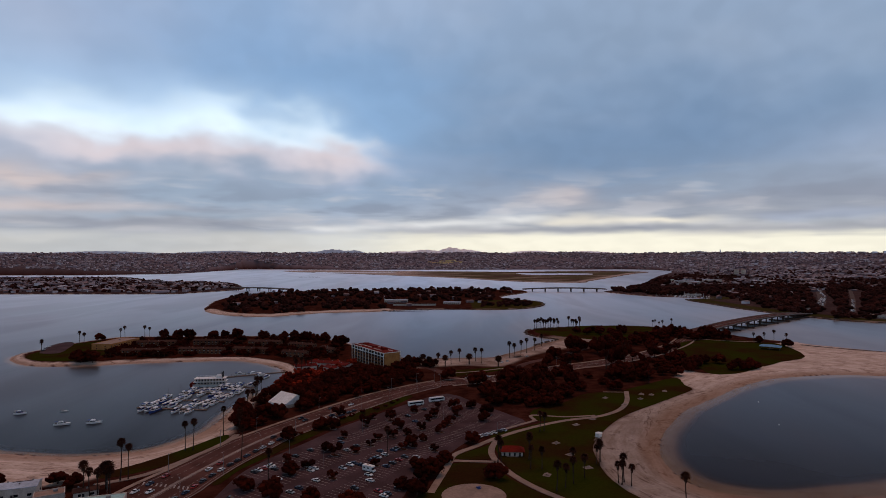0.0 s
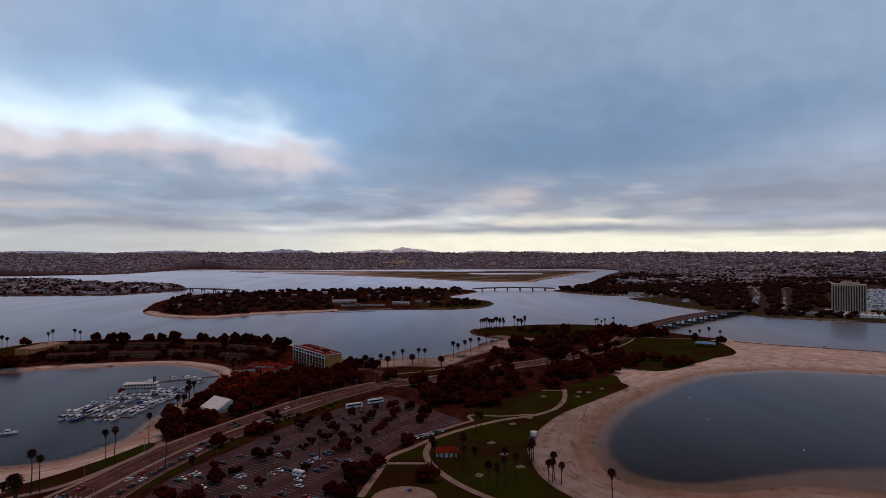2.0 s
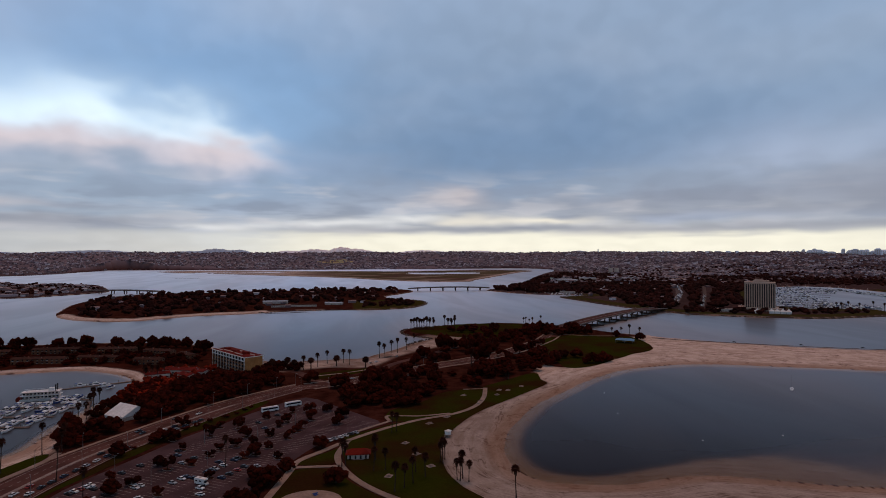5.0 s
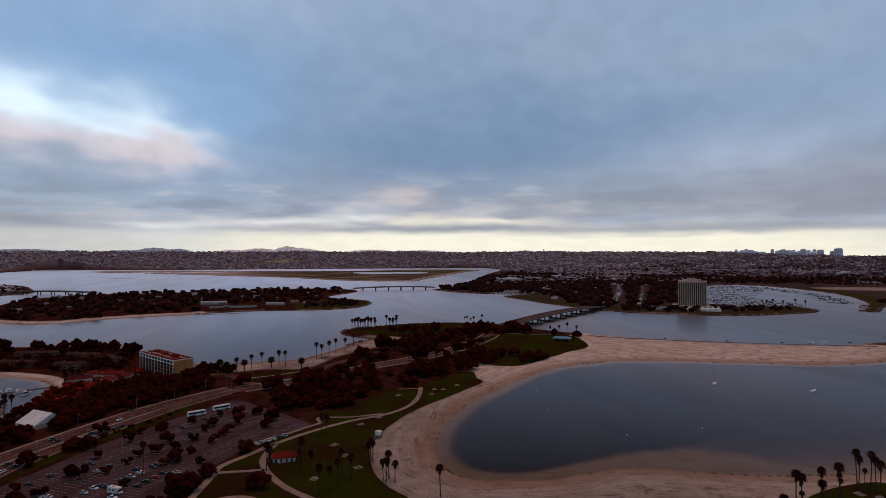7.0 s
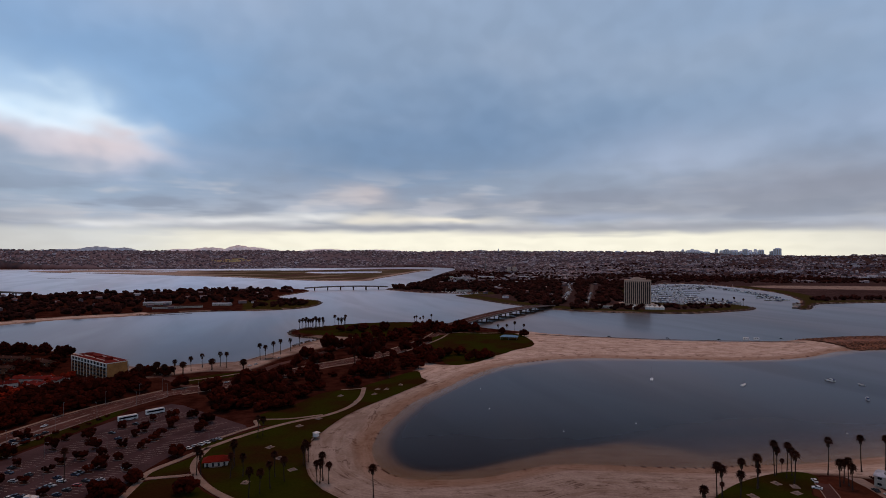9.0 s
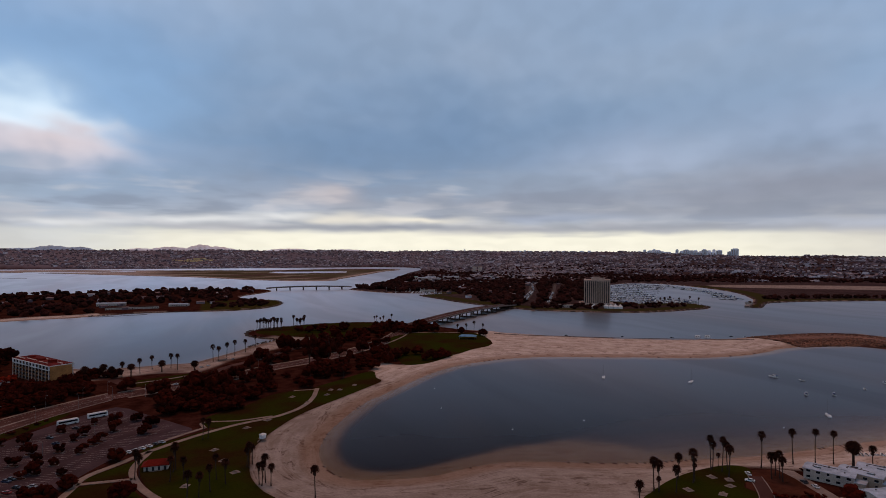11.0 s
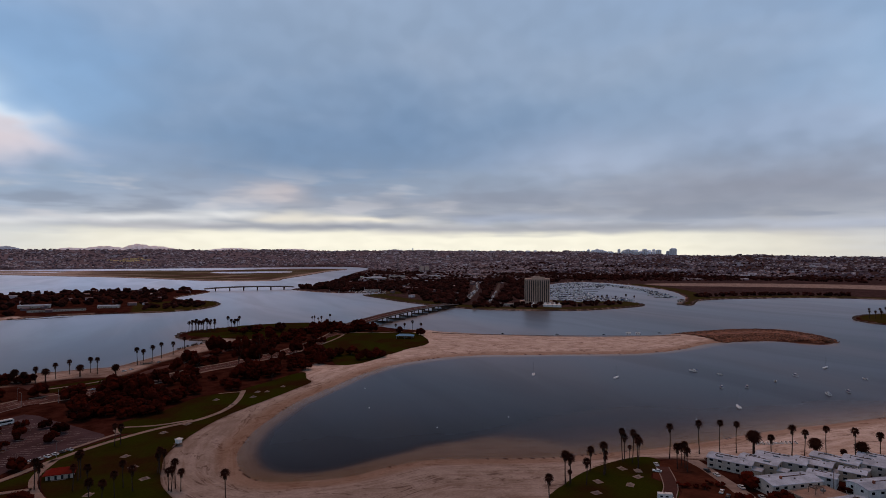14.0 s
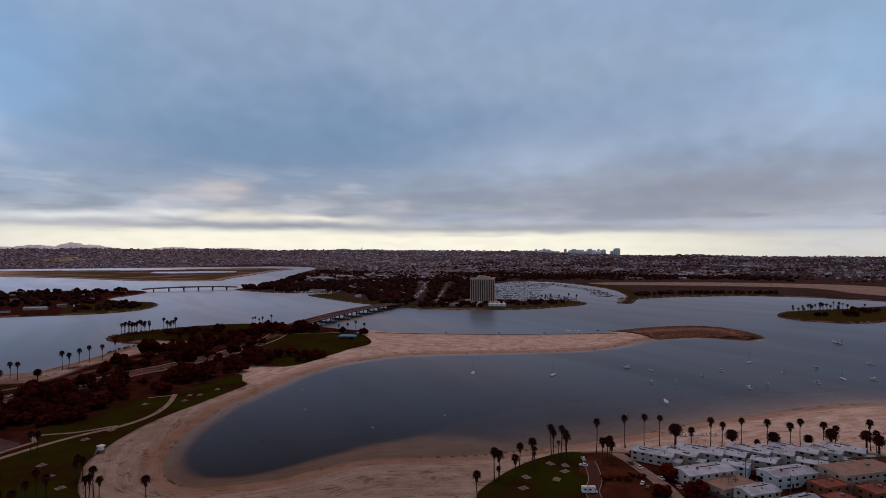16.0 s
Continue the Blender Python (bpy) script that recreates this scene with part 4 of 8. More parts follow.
def make_coach():
    bus = thing("coach", Matrix(), "long white coach with a dark window band", "bus", "coaches")
    part("body", Shape().side([(-6, 0.4), (-6, 3.15), (-5.7, 3.4), (5.5, 3.4), (5.95, 3.0), (6.1, 1.2), (6.0, 0.4)], 2.55, 2.45), WHITE, bus)
    for y in (-1.26, 1.26):
        part("window_band", Shape().box(-0.2, y, 1.75, 10.8, 0.06, 1.05), PANE, bus)
    part("windscreen", Shape().box(6.0, 0, 1.45, 0.12, 2.2, 1.45), PANE, bus)
    for x in (-3.9, -2.7, 3.9):
        for y in (-1.15, 1.15):
            part("wheel", Shape().tube([(x, y - 0.14, 0.5), (x, y + 0.14, 0.5)], [0.5, 0.5], 12), RUBBER, bus)
    return bus


def make_motorhome():
    van = thing("motorhome", Matrix(), "white motorhome with an overhanging cab bunk", "motorhome", "motorhomes")
    part("body", Shape().side([(-3.6, 0.5), (-3.6, 3.0), (-3.4, 3.15), (2.7, 3.15), (2.9, 2.9), (2.8, 2.3), (1.9, 2.1), (1.7, 0.5)], 2.4, 2.35), WHITE, van)
    part("cab", Shape().side([(1.6, 0.4), (1.6, 2.05), (2.2, 2.0), (2.75, 1.2), (3.6, 1.05), (3.65, 0.4)], 2.0, 1.85), WHITE, van)
    part("windscreen", Shape().side([(2.22, 1.98), (2.85, 1.2), (2.92, 1.22), (2.3, 2.02)], 1.75), PANE, van)
    for y in (-1.2, 1.2):
        for x in (-2.2, 0.2):
            part("window", Shape().box(x, y, 1.7, 1.2, 0.06, 0.6), PANE, van)
    part("air_conditioner", Shape().box(-0.8, 0, 3.13, 1.0, 0.8, 0.3, taper=0.85), STUCCO, van)
    for x in (-2.2, 2.7):
        for y in (-0.98, 0.98):
            part("wheel", Shape().tube([(x, y - 0.12, 0.4), (x, y + 0.12, 0.4)], [0.4, 0.4], 10), RUBBER, van)
    return van


def hull_shape(length, beam, deck, sheer=0.25):
    """A boat's hull with a raked bow, its waterline at z = 0."""
    rows = []
    for t in np.linspace(0, 1, 8):
        x = -length / 2 + length * t
        w = beam / 2 * (0.86 + 0.14 * math.sin(t * math.pi * 0.8)) * (1 - max(0, (t - 0.5) / 0.5) ** 2.2 * 0.97)
        h = deck * (1 + sheer * t * t)
        rows.append([(x + 0.07 * length * t * t, w, h), (x, w * 0.82, 0.05), (x, w * 0.45, -0.35), (x, -w * 0.45, -0.35), (x, -w * 0.82, 0.05), (x + 0.07 * length * t * t, -w, h)])
    p = [q for r in rows for q in r]
    f = [(6 * i + j, 6 * i + j + 1, 6 * i + j + 7, 6 * i + j + 6) for i in range(7) for j in range(5)]
    f += [(6 * i + 5, 6 * i, 6 * i + 6, 6 * i + 11) for i in range(7)]
    return Shape().add(p, f + [(5, 4, 3, 2, 1, 0), (42, 43, 44, 45, 46, 47)])


def make_yacht(length=11.0, cover=False, dark=False):
    boat = thing("motor_yacht", Matrix(), "white motor yacht with a " + ("blue canvas cover" if cover else "raised cabin and flybridge"), "boat", "boats")
    beam = length * 0.31
    part("hull", hull_shape(length, beam, 1.25), NAVY if dark else HULL, boat)
    part("cockpit", Shape().box(-length * 0.37, 0, 1.18, length * 0.2, beam * 0.7, 0.16), DARK, boat, "dark open cockpit")
    part("awning", Shape().box(-length * 0.36, 0, 2.75, length * 0.17, beam * 0.66, 0.12), NAVY if length > 10 else STUCCO, boat, "canvas awning over the cockpit")
    for y in (-1, 1):
        part("awning_post", Shape().box(-length * 0.43, y * beam * 0.28, 1.2, 0.1, 0.1, 1.6), STEEL, boat)
    part("cabin", Shape().side([(-length * 0.28, 1.2), (-length * 0.25, 2.5), (length * 0.08, 2.5), (length * 0.27, 1.45)], beam * 0.74, beam * 0.62), NAVY if cover else HULL, boat)
    for y in (-1, 1):
        part("window", Shape().box(-length * 0.07, y * beam * 0.345, 1.6, length * 0.32, 0.12, 0.68), PANE, boat)
    part("windscreen", Shape().side([(length * 0.09, 2.44), (length * 0.23, 1.66), (length * 0.245, 1.72), (length * 0.105, 2.5)], beam * 0.56), PANE, boat)
    part("flybridge", Shape().side([(-length * 0.2, 2.5), (-length * 0.2, 3.1), (0.0, 3.2), (length * 0.06, 2.5)], beam * 0.5, beam * 0.46), HULL, boat)
    part("rail", Shape().tube([(length * 0.12, -beam * 0.42, 2.0), (length * 0.42, -beam * 0.22, 2.15), (length * 0.54, 0, 2.3), (length * 0.42, beam * 0.22, 2.15), (length * 0.12, beam * 0.42, 2.0)], [0.04] * 5, 5), STEEL, boat)
    return boat


def make_sloop(length=9.5):
    boat = thing("sailing_boat", Matrix(), "white sailing boat with bare mast and furled sail", "boat", "boats")
    part("hull", hull_shape(length, length * 0.29, 0.95, 0.2), HULL, boat)
    part("cabin", Shape().side([(-length * 0.1, 0.95), (-length * 0.08, 1.45), (length * 0.16, 1.38), (length * 0.24, 1.0)], length * 0.17, length * 0.14), HULL, boat)
    part("mast", Shape().tube([(length * 0.08, 0, 1.2), (length * 0.08, 0, length * 1.2)], [0.11, 0.07], 6), STEEL, boat)
    part("boom", Shape().tube([(length * 0.07, 0, 2.1), (-length * 0.36, 0, 2.0)], [0.07, 0.06], 6), STEEL, boat)
    part("furled_sail", Shape().tube([(length * 0.05, 0, 2.3), (-length * 0.15, 0, 2.3), (-length * 0.34, 0, 2.15)], [0.16, 0.2, 0.1], 6), NAVY, boat, "blue sail cover")
    part("forestay", Shape().tube([(length * 0.5, 0, 1.2), (length * 0.08, 0, length * 1.15)], [0.03, 0.03], 4), STEEL, boat)
    return boat


def make_runabout():
    boat = thing("runabout", Matrix(), "small white open motorboat on its mooring", "boat", "boats")
    part("hull", hull_shape(6.2, 2.2, 0.8), HULL, boat)
    part("cockpit", Shape().box(-0.9, 0, 0.62, 2.8, 1.35, 0.22), DARK, boat)
    part("windscreen", Shape().side([(0.55, 0.85), (0.25, 1.4), (0.33, 1.4), (0.75, 0.85)], 1.5, 1.2), PANE, boat)
    part("outboard_motor", Shape().box(-3.0, 0, 0.2, 0.45, 0.4, 1.0, taper=0.8), RUBBER, boat)
    return boat


CARS = [Kind(lambda k=k: make_car(CAR_PAINTS[k], ("white", "silver", "black", "dark blue", "red")[k])) for k in range(5)]
COACH, MOTORHOME = Kind(make_coach), Kind(make_motorhome)
YACHTS = [Kind(lambda k=k: make_yacht((11.0, 13.5, 9.5, 12.0)[k], k == 2, k == 3)) for k in range(4)]
SLOOPS, RUNABOUT = [Kind(lambda k=k: make_sloop((9.5, 11.5)[k])) for k in range(2)], Kind(make_runabout)

# ---- made ground: lawns, roads, lots, paths ----
def slab(name, outline, material, top, label, category, steps=3, depth=0.6):
    s = Shape().prism(smooth(outline, steps) if steps else outline, LEVEL - depth, LEVEL + top)
    return single(name, s, material, label, category, kind="structure")


LAWNS = [
    [(-112, 290), (-107, 312), (-99, 336), (-90, 362), (-80, 381), (-58, 421), (-30, 465), (-25, 460), (-48, 415), (-68, 386), (-85, 353), (-95, 330), (-105, 308), (-108, 290)],
    [(29, 364), (54, 385), (80, 400), (105, 411), (122, 428), (135, 452), (143, 480), (168, 502), (207, 532), (203, 503), (203, 487), (184, 467), (157, 441), (126, 411), (105, 382), (87, 347), (83, 322), (82, 300), (86, 280), (92, 262), (62, 262), (51, 276), (39, 296), (32, 318), (30, 336)],
    [(60, 398), (82, 397), (107, 405), (127, 421), (141, 448), (149, 479), (126, 478), (108, 468), (86, 440), (64, 424)],
    [(8, 330), (20, 341), (30, 350), (26, 335), (24, 323), (8, 324)],
    [(-6, 285), (4, 316), (24, 315), (33, 296), (46, 276), (60, 262), (20, 255), (-15, 262)],
    [(388, 640), (345, 608), (306, 577), (271, 551), (246, 549), (250, 590), (262, 660), (290, 735), (340, 762), (385, 752), (408, 722)],
    [(8, 536), (40, 556), (57, 569), (62, 582), (19, 571), (3, 556)],
    [(130, 850), (150, 876), (190, 894), (240, 908), (300, 898), (322, 860), (280, 800), (226, 758), (190, 768), (158, 797), (136, 820)],
    [(-448, 640), (-458, 668), (-456, 712), (-445, 750), (-410, 760), (-378, 690), (-375, 640), (-390, 620), (-418, 620)],
    [(-168, 297), (-152, 308), (-142, 324), (-131, 352), (-131, 366), (-137, 364), (-146, 344), (-160, 320), (-174, 302)],
    [(236, 200), (259, 215), (280, 223), (298, 226), (314, 226), (322, 221), (320, 214), (309, 207), (299, 200), (302, 190), (297, 181), (284, 173), (262, 160), (240, 170)],
]
for k, outline in enumerate(LAWNS):
    slab("lawn", outline, LAWN, 0.16 - 0.005 * k, "mown dull green park lawn with worn patches", "lawn")
LOT = [(-104, 289), (-101, 310), (-90, 334), (-80, 354), (-64, 386), (-45, 414), (-21, 450), (3, 474), (20, 452), (33, 432), (47, 410), (55, 391), (31, 371), (17, 358), (4, 334), (-5, 309), (-16, 287), (-24, 262), (-60, 250), (-100, 256)]
slab("parking_lot", LOT, ASPHALT, 0.05, "worn grey-brown asphalt parking lot", "parking lot", 2)
slab("sand_circle", [(14 + 15 * math.cos(a), 275 + 14 * math.sin(a)) for a in np.linspace(0, math.tau, 14)[:-1]], PATHWAY, 0.2, "round pale sand play area set in the lawn", "sandpit", 2)
ROAD_N = [(-158, 250), (-150, 278), (-146, 292), (-137, 318), (-128, 349), (-119, 368), (-100, 403), (-63, 463), (-30, 500), (-8, 520)]
ROAD_S = [(-124, 250), (-115, 278), (-113, 291), (-108, 314), (-100, 338), (-91, 363), (-81, 381), (-58, 422), (-29, 467), (-2, 498)]
boulevard = Shape().strip(smooth(ROAD_N, 4, False), smooth(ROAD_S, 4, False), LEVEL + 0.06)
single("road", boulevard, ROADWAY, "wide worn boulevard with several lanes", "road", kind="structure")


def ribbon(name, line, width, material, top, label, category):
    a, b = sides_of(smooth(line, 5, False), width)
    return single(name, Shape().strip(a, b, LEVEL + top), material, label, category, kind="structure")


EAST_ROAD = [(-8, 507), (12, 516), (34, 525), (58, 537), (88, 554), (122, 583), (160, 604), (223, 653), (285, 725), (322, 785), (338, 802)]
ribbon("road", EAST_ROAD, 17, ROADWAY, 0.07, "worn road that curves through the park to the bridge", "road")
ribbon("road", [(18, 516), (4, 545), (-14, 580), (-40, 600)], 9, ROADWAY, 0.09, "side road to the hotel", "road")
ribbon("road", [(58, 540), (80, 596), (120, 640), (170, 700), (215, 750)], 8, ROADWAY, 0.09, "narrow park road behind the beach", "road")
for line, width in (
    ([(-6, 278), (2, 312), (6, 330), (18, 344), (33, 361), (56, 381), (81, 397), (106, 407), (125, 424), (138, 449), (147, 480)], 3.6),
    ([(33, 361), (27, 337), (29, 318), (36, 298), (46, 281), (60, 264)], 3.6),
    ([(4, 321), (17, 320), (28, 319)], 3.0),
    ([(61, 397), (61, 410), (82, 406), (104, 409)], 2.4),
    ([(-168, 288), (-151, 301), (-141, 319), (-129, 351), (-127, 368)], 3.6),
    ([(62, 398), (50, 388), (32, 372), (18, 359)], 2.4),
    ([(395, 742), (360, 750), (330, 768), (318, 780)], 3.0),
    ([(128, 478), (146, 477)], 1.6),
    ([(5, 553), (30, 561), (58, 576)], 2.6),
):
    ribbon("footpath", line, width, PATHWAY, 0.24, "pale concrete footpath across the park", "footpath")
slab("turning_circle", [(320, 216), (335, 209), (333, 192), (327, 174), (316, 152), (300, 130), (282, 140), (284, 172), (298, 180), (303, 190), (300, 200), (310, 208)], BARE, 0.06, "reddish-brown paved turning circle and car park", "road", 2)
ribbon("road", [(262, 148), (276, 163), (287, 178), (298, 187), (307, 197), (316, 209)], 6.0, ROADWAY, 0.17, "worn park loop road with pale kerbs", "road")
for shift in (-1, 1):
    loop_a, loop_b = sides_of(sides_of(smooth([(262, 148), (276, 163), (287, 178), (298, 187), (307, 197), (316, 209)], 5, False), 6.4)[shift > 0], 0.4)
    single("kerb", Shape().strip(loop_a, loop_b, LEVEL + 0.28), CONCRETE, "pale kerb of the park loop road", "kerb", kind="structure")
slab("alley", [(335, 212), (341, 207), (333, 184), (326, 165), (312, 140), (296, 114), (288, 118), (303, 142), (314, 158), (323, 176), (332, 199)], CONCRETE, 0.1, "pale concrete alley beside the beach houses", "road", 1)
slab("planted_island", [(323 + 6.5 * math.cos(a), 202 + 5 * math.sin(a)) for a in np.linspace(0, math.tau, 10)[:-1]], BARE, 0.25, "round planted bed with a pale kerb", "planter", 2)
slab("bahia_grounds", [(-390, 790), (-332, 794), (-259, 796), (-192, 786), (-119, 735), (-100, 640), (-107, 600), (-142, 615), (-203, 640), (-246, 642), (-314, 633), (-362, 620), (-385, 625), (-440, 735)], GARDEN_SOIL, 0.05, "reddish planted grounds of a hotel", "garden", 2)

# parking stalls and lane lines
rng = np.random.default_rng(5)
AXIS = np.array((0.535, 0.845))
ACROSS = np.array((0.845, -0.535))
lines, stalls = Shape(), []
lot_line = smooth(LOT, 2)
for row in range(-12, 13):
    for k in range(-60, 61):
        c = np.array((-30, 360)) + AXIS * k * 2.8 + ACROSS * row * 8.6
        d = c + ACROSS * 5.2
        if row % 2 and inside(lot_line, np.array([c - ACROSS * 3, d + ACROSS * 3])).all() and away(lot_line, np.array([(c + d) / 2]))[0] > 6:
            for shift in (0.0, 5.4):
                m = (c + d) / 2 + ACROSS * (shift - 2.7)
                lines.box(m[0], m[1], LEVEL + 0.055, 5.0, 0.17, 0.012, math.atan2(ACROSS[1], ACROSS[0]))
                stalls.append(m + AXIS * 1.4)
single("stall_lines", lines, PAINT, "rows of worn white parking stall lines", "road marking", kind="stuff")
mid = (smooth(ROAD_N, 12, False) + smooth(ROAD_S, 12, False)) / 2
na, sa = smooth(ROAD_N, 12, False), smooth(ROAD_S, 12, False)
marks = Shape()
for share, dash in ((0.06, 0), (0.27, 1), (0.46, 0), (0.54, 0), (0.74, 1), (0.94, 0)):
    line = na * (1 - share) + sa * share
    for i in range(len(line) - 1):
        if not dash or i % 2:
            e = line[i + 1] - line[i]
            m = (line[i] + line[i + 1]) / 2
            marks.box(m[0], m[1], LEVEL + 0.065, np.hypot(*e), 0.22, 0.012, math.atan2(e[1], e[0]))
mid_a, mid_b = sides_of((na + sa) / 2, 1.5)
single("median", Shape().strip(mid_a[:90], mid_b[:90], LEVEL + 0.2), CONCRETE, "narrow raised concrete median of the boulevard", "median", kind="structure")
walk_a, walk_b = sides_of(na - (sa - na) * 0.075, 2.6)
single("pavement", Shape().strip(walk_a, walk_b, LEVEL + 0.18), PATHWAY, "pale concrete pavement along the boulevard", "pavement", kind="structure")
single("lane_lines", marks, PAINT, "worn white lane lines on the boulevard", "road marking", kind="stuff")
crossing = tagged(new("crosswalk"), "white bars of a pedestrian crossing on the boulevard", "crosswalk")
for k in range(12):
    part("bar", Shape().box(-148 + 2.4 * k, 291 - 0.6 * k, LEVEL + 0.066, 0.8, 3.6, 0.014, 0.25), PAINT, crossing)
kerb_a, kerb_b = sides_of(smooth(ROAD_S, 4, False), 0.5)
single("kerb", Shape().strip(kerb_a, kerb_b, LEVEL + 0.2), CONCRETE, "pale concrete kerb along the boulevard", "kerb", kind="structure")


east = smooth(EAST_ROAD, 14, False)
east_marks = Shape()
for shift, dash in ((-7.6, 0), (-3.8, 1), (-0.4, 0), (0.4, 0), (3.8, 1), (7.6, 0)):
    e = np.gradient(east, axis=0)
    e /= np.hypot(*e.T)[:, None]
    line = east + np.stack([-e[:, 1], e[:, 0]], 1) * shift
    for i in range(len(line) - 1):
        if not dash or i % 2:
            d = line[i + 1] - line[i]
            m = (line[i] + line[i + 1]) / 2
            east_marks.box(m[0], m[1], LEVEL + 0.076, np.hypot(*d), 0.24, 0.012, math.atan2(d[1], d[0]))
single("lane_lines", east_marks, PAINT, "worn white lane lines on the park road", "road marking", kind="stuff")
for shift in (-11.2, 11.2):
    e = np.gradient(east, axis=0)
    e /= np.hypot(*e.T)[:, None]
    p, q = sides_of(east[8:] + np.stack([-e[:, 1], e[:, 0]], 1)[8:] * shift, 2.6)
    single("pavement", Shape().strip(p, q, LEVEL + 0.2), PATHWAY, "pale concrete pavement along the park road", "pavement", kind="structure")
crossing = tagged(new("crosswalk"), "white bars of a pedestrian crossing on the park road", "crosswalk")
for k in range(8):
    part("bar", Shape().box(22 - 1.0 * k + 4, 512 + 2.1 * k, LEVEL + 0.078, 4.0, 0.7, 0.014, 0.5), PAINT, crossing)


# ---- bridges ----
def make_bridge(name, a, b, width, low, high, piers, footing, label):
    a, b = np.array(a, float), np.array(b, float)
    length, turn = np.hypot(*(b - a)), math.atan2(*(b - a)[::-1])
    root = thing(name, Matrix.Translation((*a, 0)) @ Matrix.Rotation(turn, 4, "Z"), label, "bridge")
    deck_at = lambda t: low + (high - low) * math.sin(math.pi * t) ** 0.75 if 0 < t < 1 else low
    ts = np.linspace(0, 1, 25)
    top = [(t * length, deck_at(t)) for t in ts]
    thick = 1.5 if footing else 1.9
    part("deck", Shape().side(top + [(x, z - thick) for x, z in top[::-1]], width), ROADWAY, root)
    for y in (-1, 1):
        edge = [(x, z + 0.95) for x, z in top] + [(x, z - 0.5) for x, z in top[::-1]]
        part("parapet", Shape().side(edge, 0.4, y=y * (width / 2 + 0.2)), CONCRETE, root, "pale concrete parapet")
    part("median", Shape().side([(x, z + 0.5) for x, z in top] + [(x, z - 0.1) for x, z in top[::-1]], 0.6), CONCRETE, root)
    for k in range(piers):
        t = (k + 0.75) / (piers + 0.5)
        x, z = t * length, deck_at(t) - thick
        pier = part("pier", Shape().box(x, 0, z - 1.3, 2.2, width * 0.96, 1.32), PIER, root)
        for y in ((-0.36, 0.0, 0.36) if footing else (-0.3, 0.3)):
            part("column", Shape().tube([(x, y * width, -1.5), (x, y * width, z - 1.2)], [1.0, 1.0] if footing else [1.3, 1.3], 10), PIER, pier)
        if footing:
            part("footing", Shape().box(x, -2.5, -0.6, 4.6, width * 1.35, 2.4), PIER, pier, "dark concrete footing, shade put into its colour")
    return root


make_bridge("road_bridge", (325, 799), (651, 1073), 23, 4.2, 11.0, 9, True, "long low concrete road bridge on many piers")
make_bridge("road_bridge", (232, 1738), (474, 1732), 17, 8.0, 11.5, 6, False, "far concrete road bridge on paired columns")
make_bridge("road_bridge", (-650, 1815), (-448, 1742), 17, 8.0, 11.0, 5, False, "far low concrete road bridge on paired columns")


# ---- buildings ----
def make_hotel():
    length, depth, storey = 70.0, 19.0, 3.1
    m = Matrix.Translation((-96, 627, LEVEL)) @ Matrix.Rotation(math.atan2(-58, 39), 4, "Z")
    root = thing("hotel", m, "long five-storey hotel with white fins, tan end wall and red roof", "hotel")
    part("wall", Shape().box(length / 2, depth / 2, 0, length - 0.1, depth - 2.4, 15.6), TAN, root, "tan rendered wall")
    for k in range(6):
        part("floor_slab", Shape().box(length / 2, depth / 2, k * storey - 0.2, length, depth - 0.5, 0.28), TAN, root)
    for k in range(12):
        for y in (0.25, depth - 0.25):
            part("fin", Shape().box(0.4 + k * (length - 0.8) / 11, y, 0, 0.42, 0.7, 12.4), STUCCO, root, "pale vertical fin")
            part("top_fin", Shape().box(0.4 + k * (length - 0.8) / 11, y, 12.4, 0.8, 0.8, 3.2), WHITE, root, "white column of the top floor")
    bay = (length - 0.8) / 11
    for k in range(11):
        for f in range(5):
            part("window", Shape().box(0.4 + bay * (k + 0.5), 1.12, f * storey + 0.25, bay - 0.7, 0.16, 2.6), PANE, root)
            if f < 4:
                part("balcony", Shape().box(0.4 + bay * (k + 0.5), 0.3, f * storey + 0.1, bay - 0.7, 0.1, 0.9), OCHRE, root)
    part("band", Shape().box(length / 2, 0.1, 4 * storey - 0.2, length, 0.35, 0.8), WHITE, root)
    part("parapet", Shape().box(length / 2, depth / 2, 15.6, length + 0.5, depth + 0.5, 0.55), WHITE, root)
    part("roof", Shape().box(length / 2, depth / 2, 16.1, length - 0.6, depth - 0.6, 0.25), ROOF_RED, root, "red roof covering")
    for x, w, h in ((12, 6, 1.6), (30, 10, 1.2), (52, 7, 2.2)):
        part("roof_housing", Shape().box(x, depth * 0.55, 16.3, w, 4, h), ROOF_RED, root)
    for x, y, l in ((8, 4, 14), (24, 6, 20), (48, 5, 16), (40, 14, 24), (62, 12, 9)):
        part("roof_duct", Shape().box(x, y, 16.34, l, 0.6, 0.5), STUCCO, root, "pale roof duct")
    for y in (9.5,):
        for f in range(5):
            part("window", Shape().box(length + 0.02 - 0.25, y, f * storey + 1.0, 0.2, 1.2, 1.3), PANE, root)
    return root


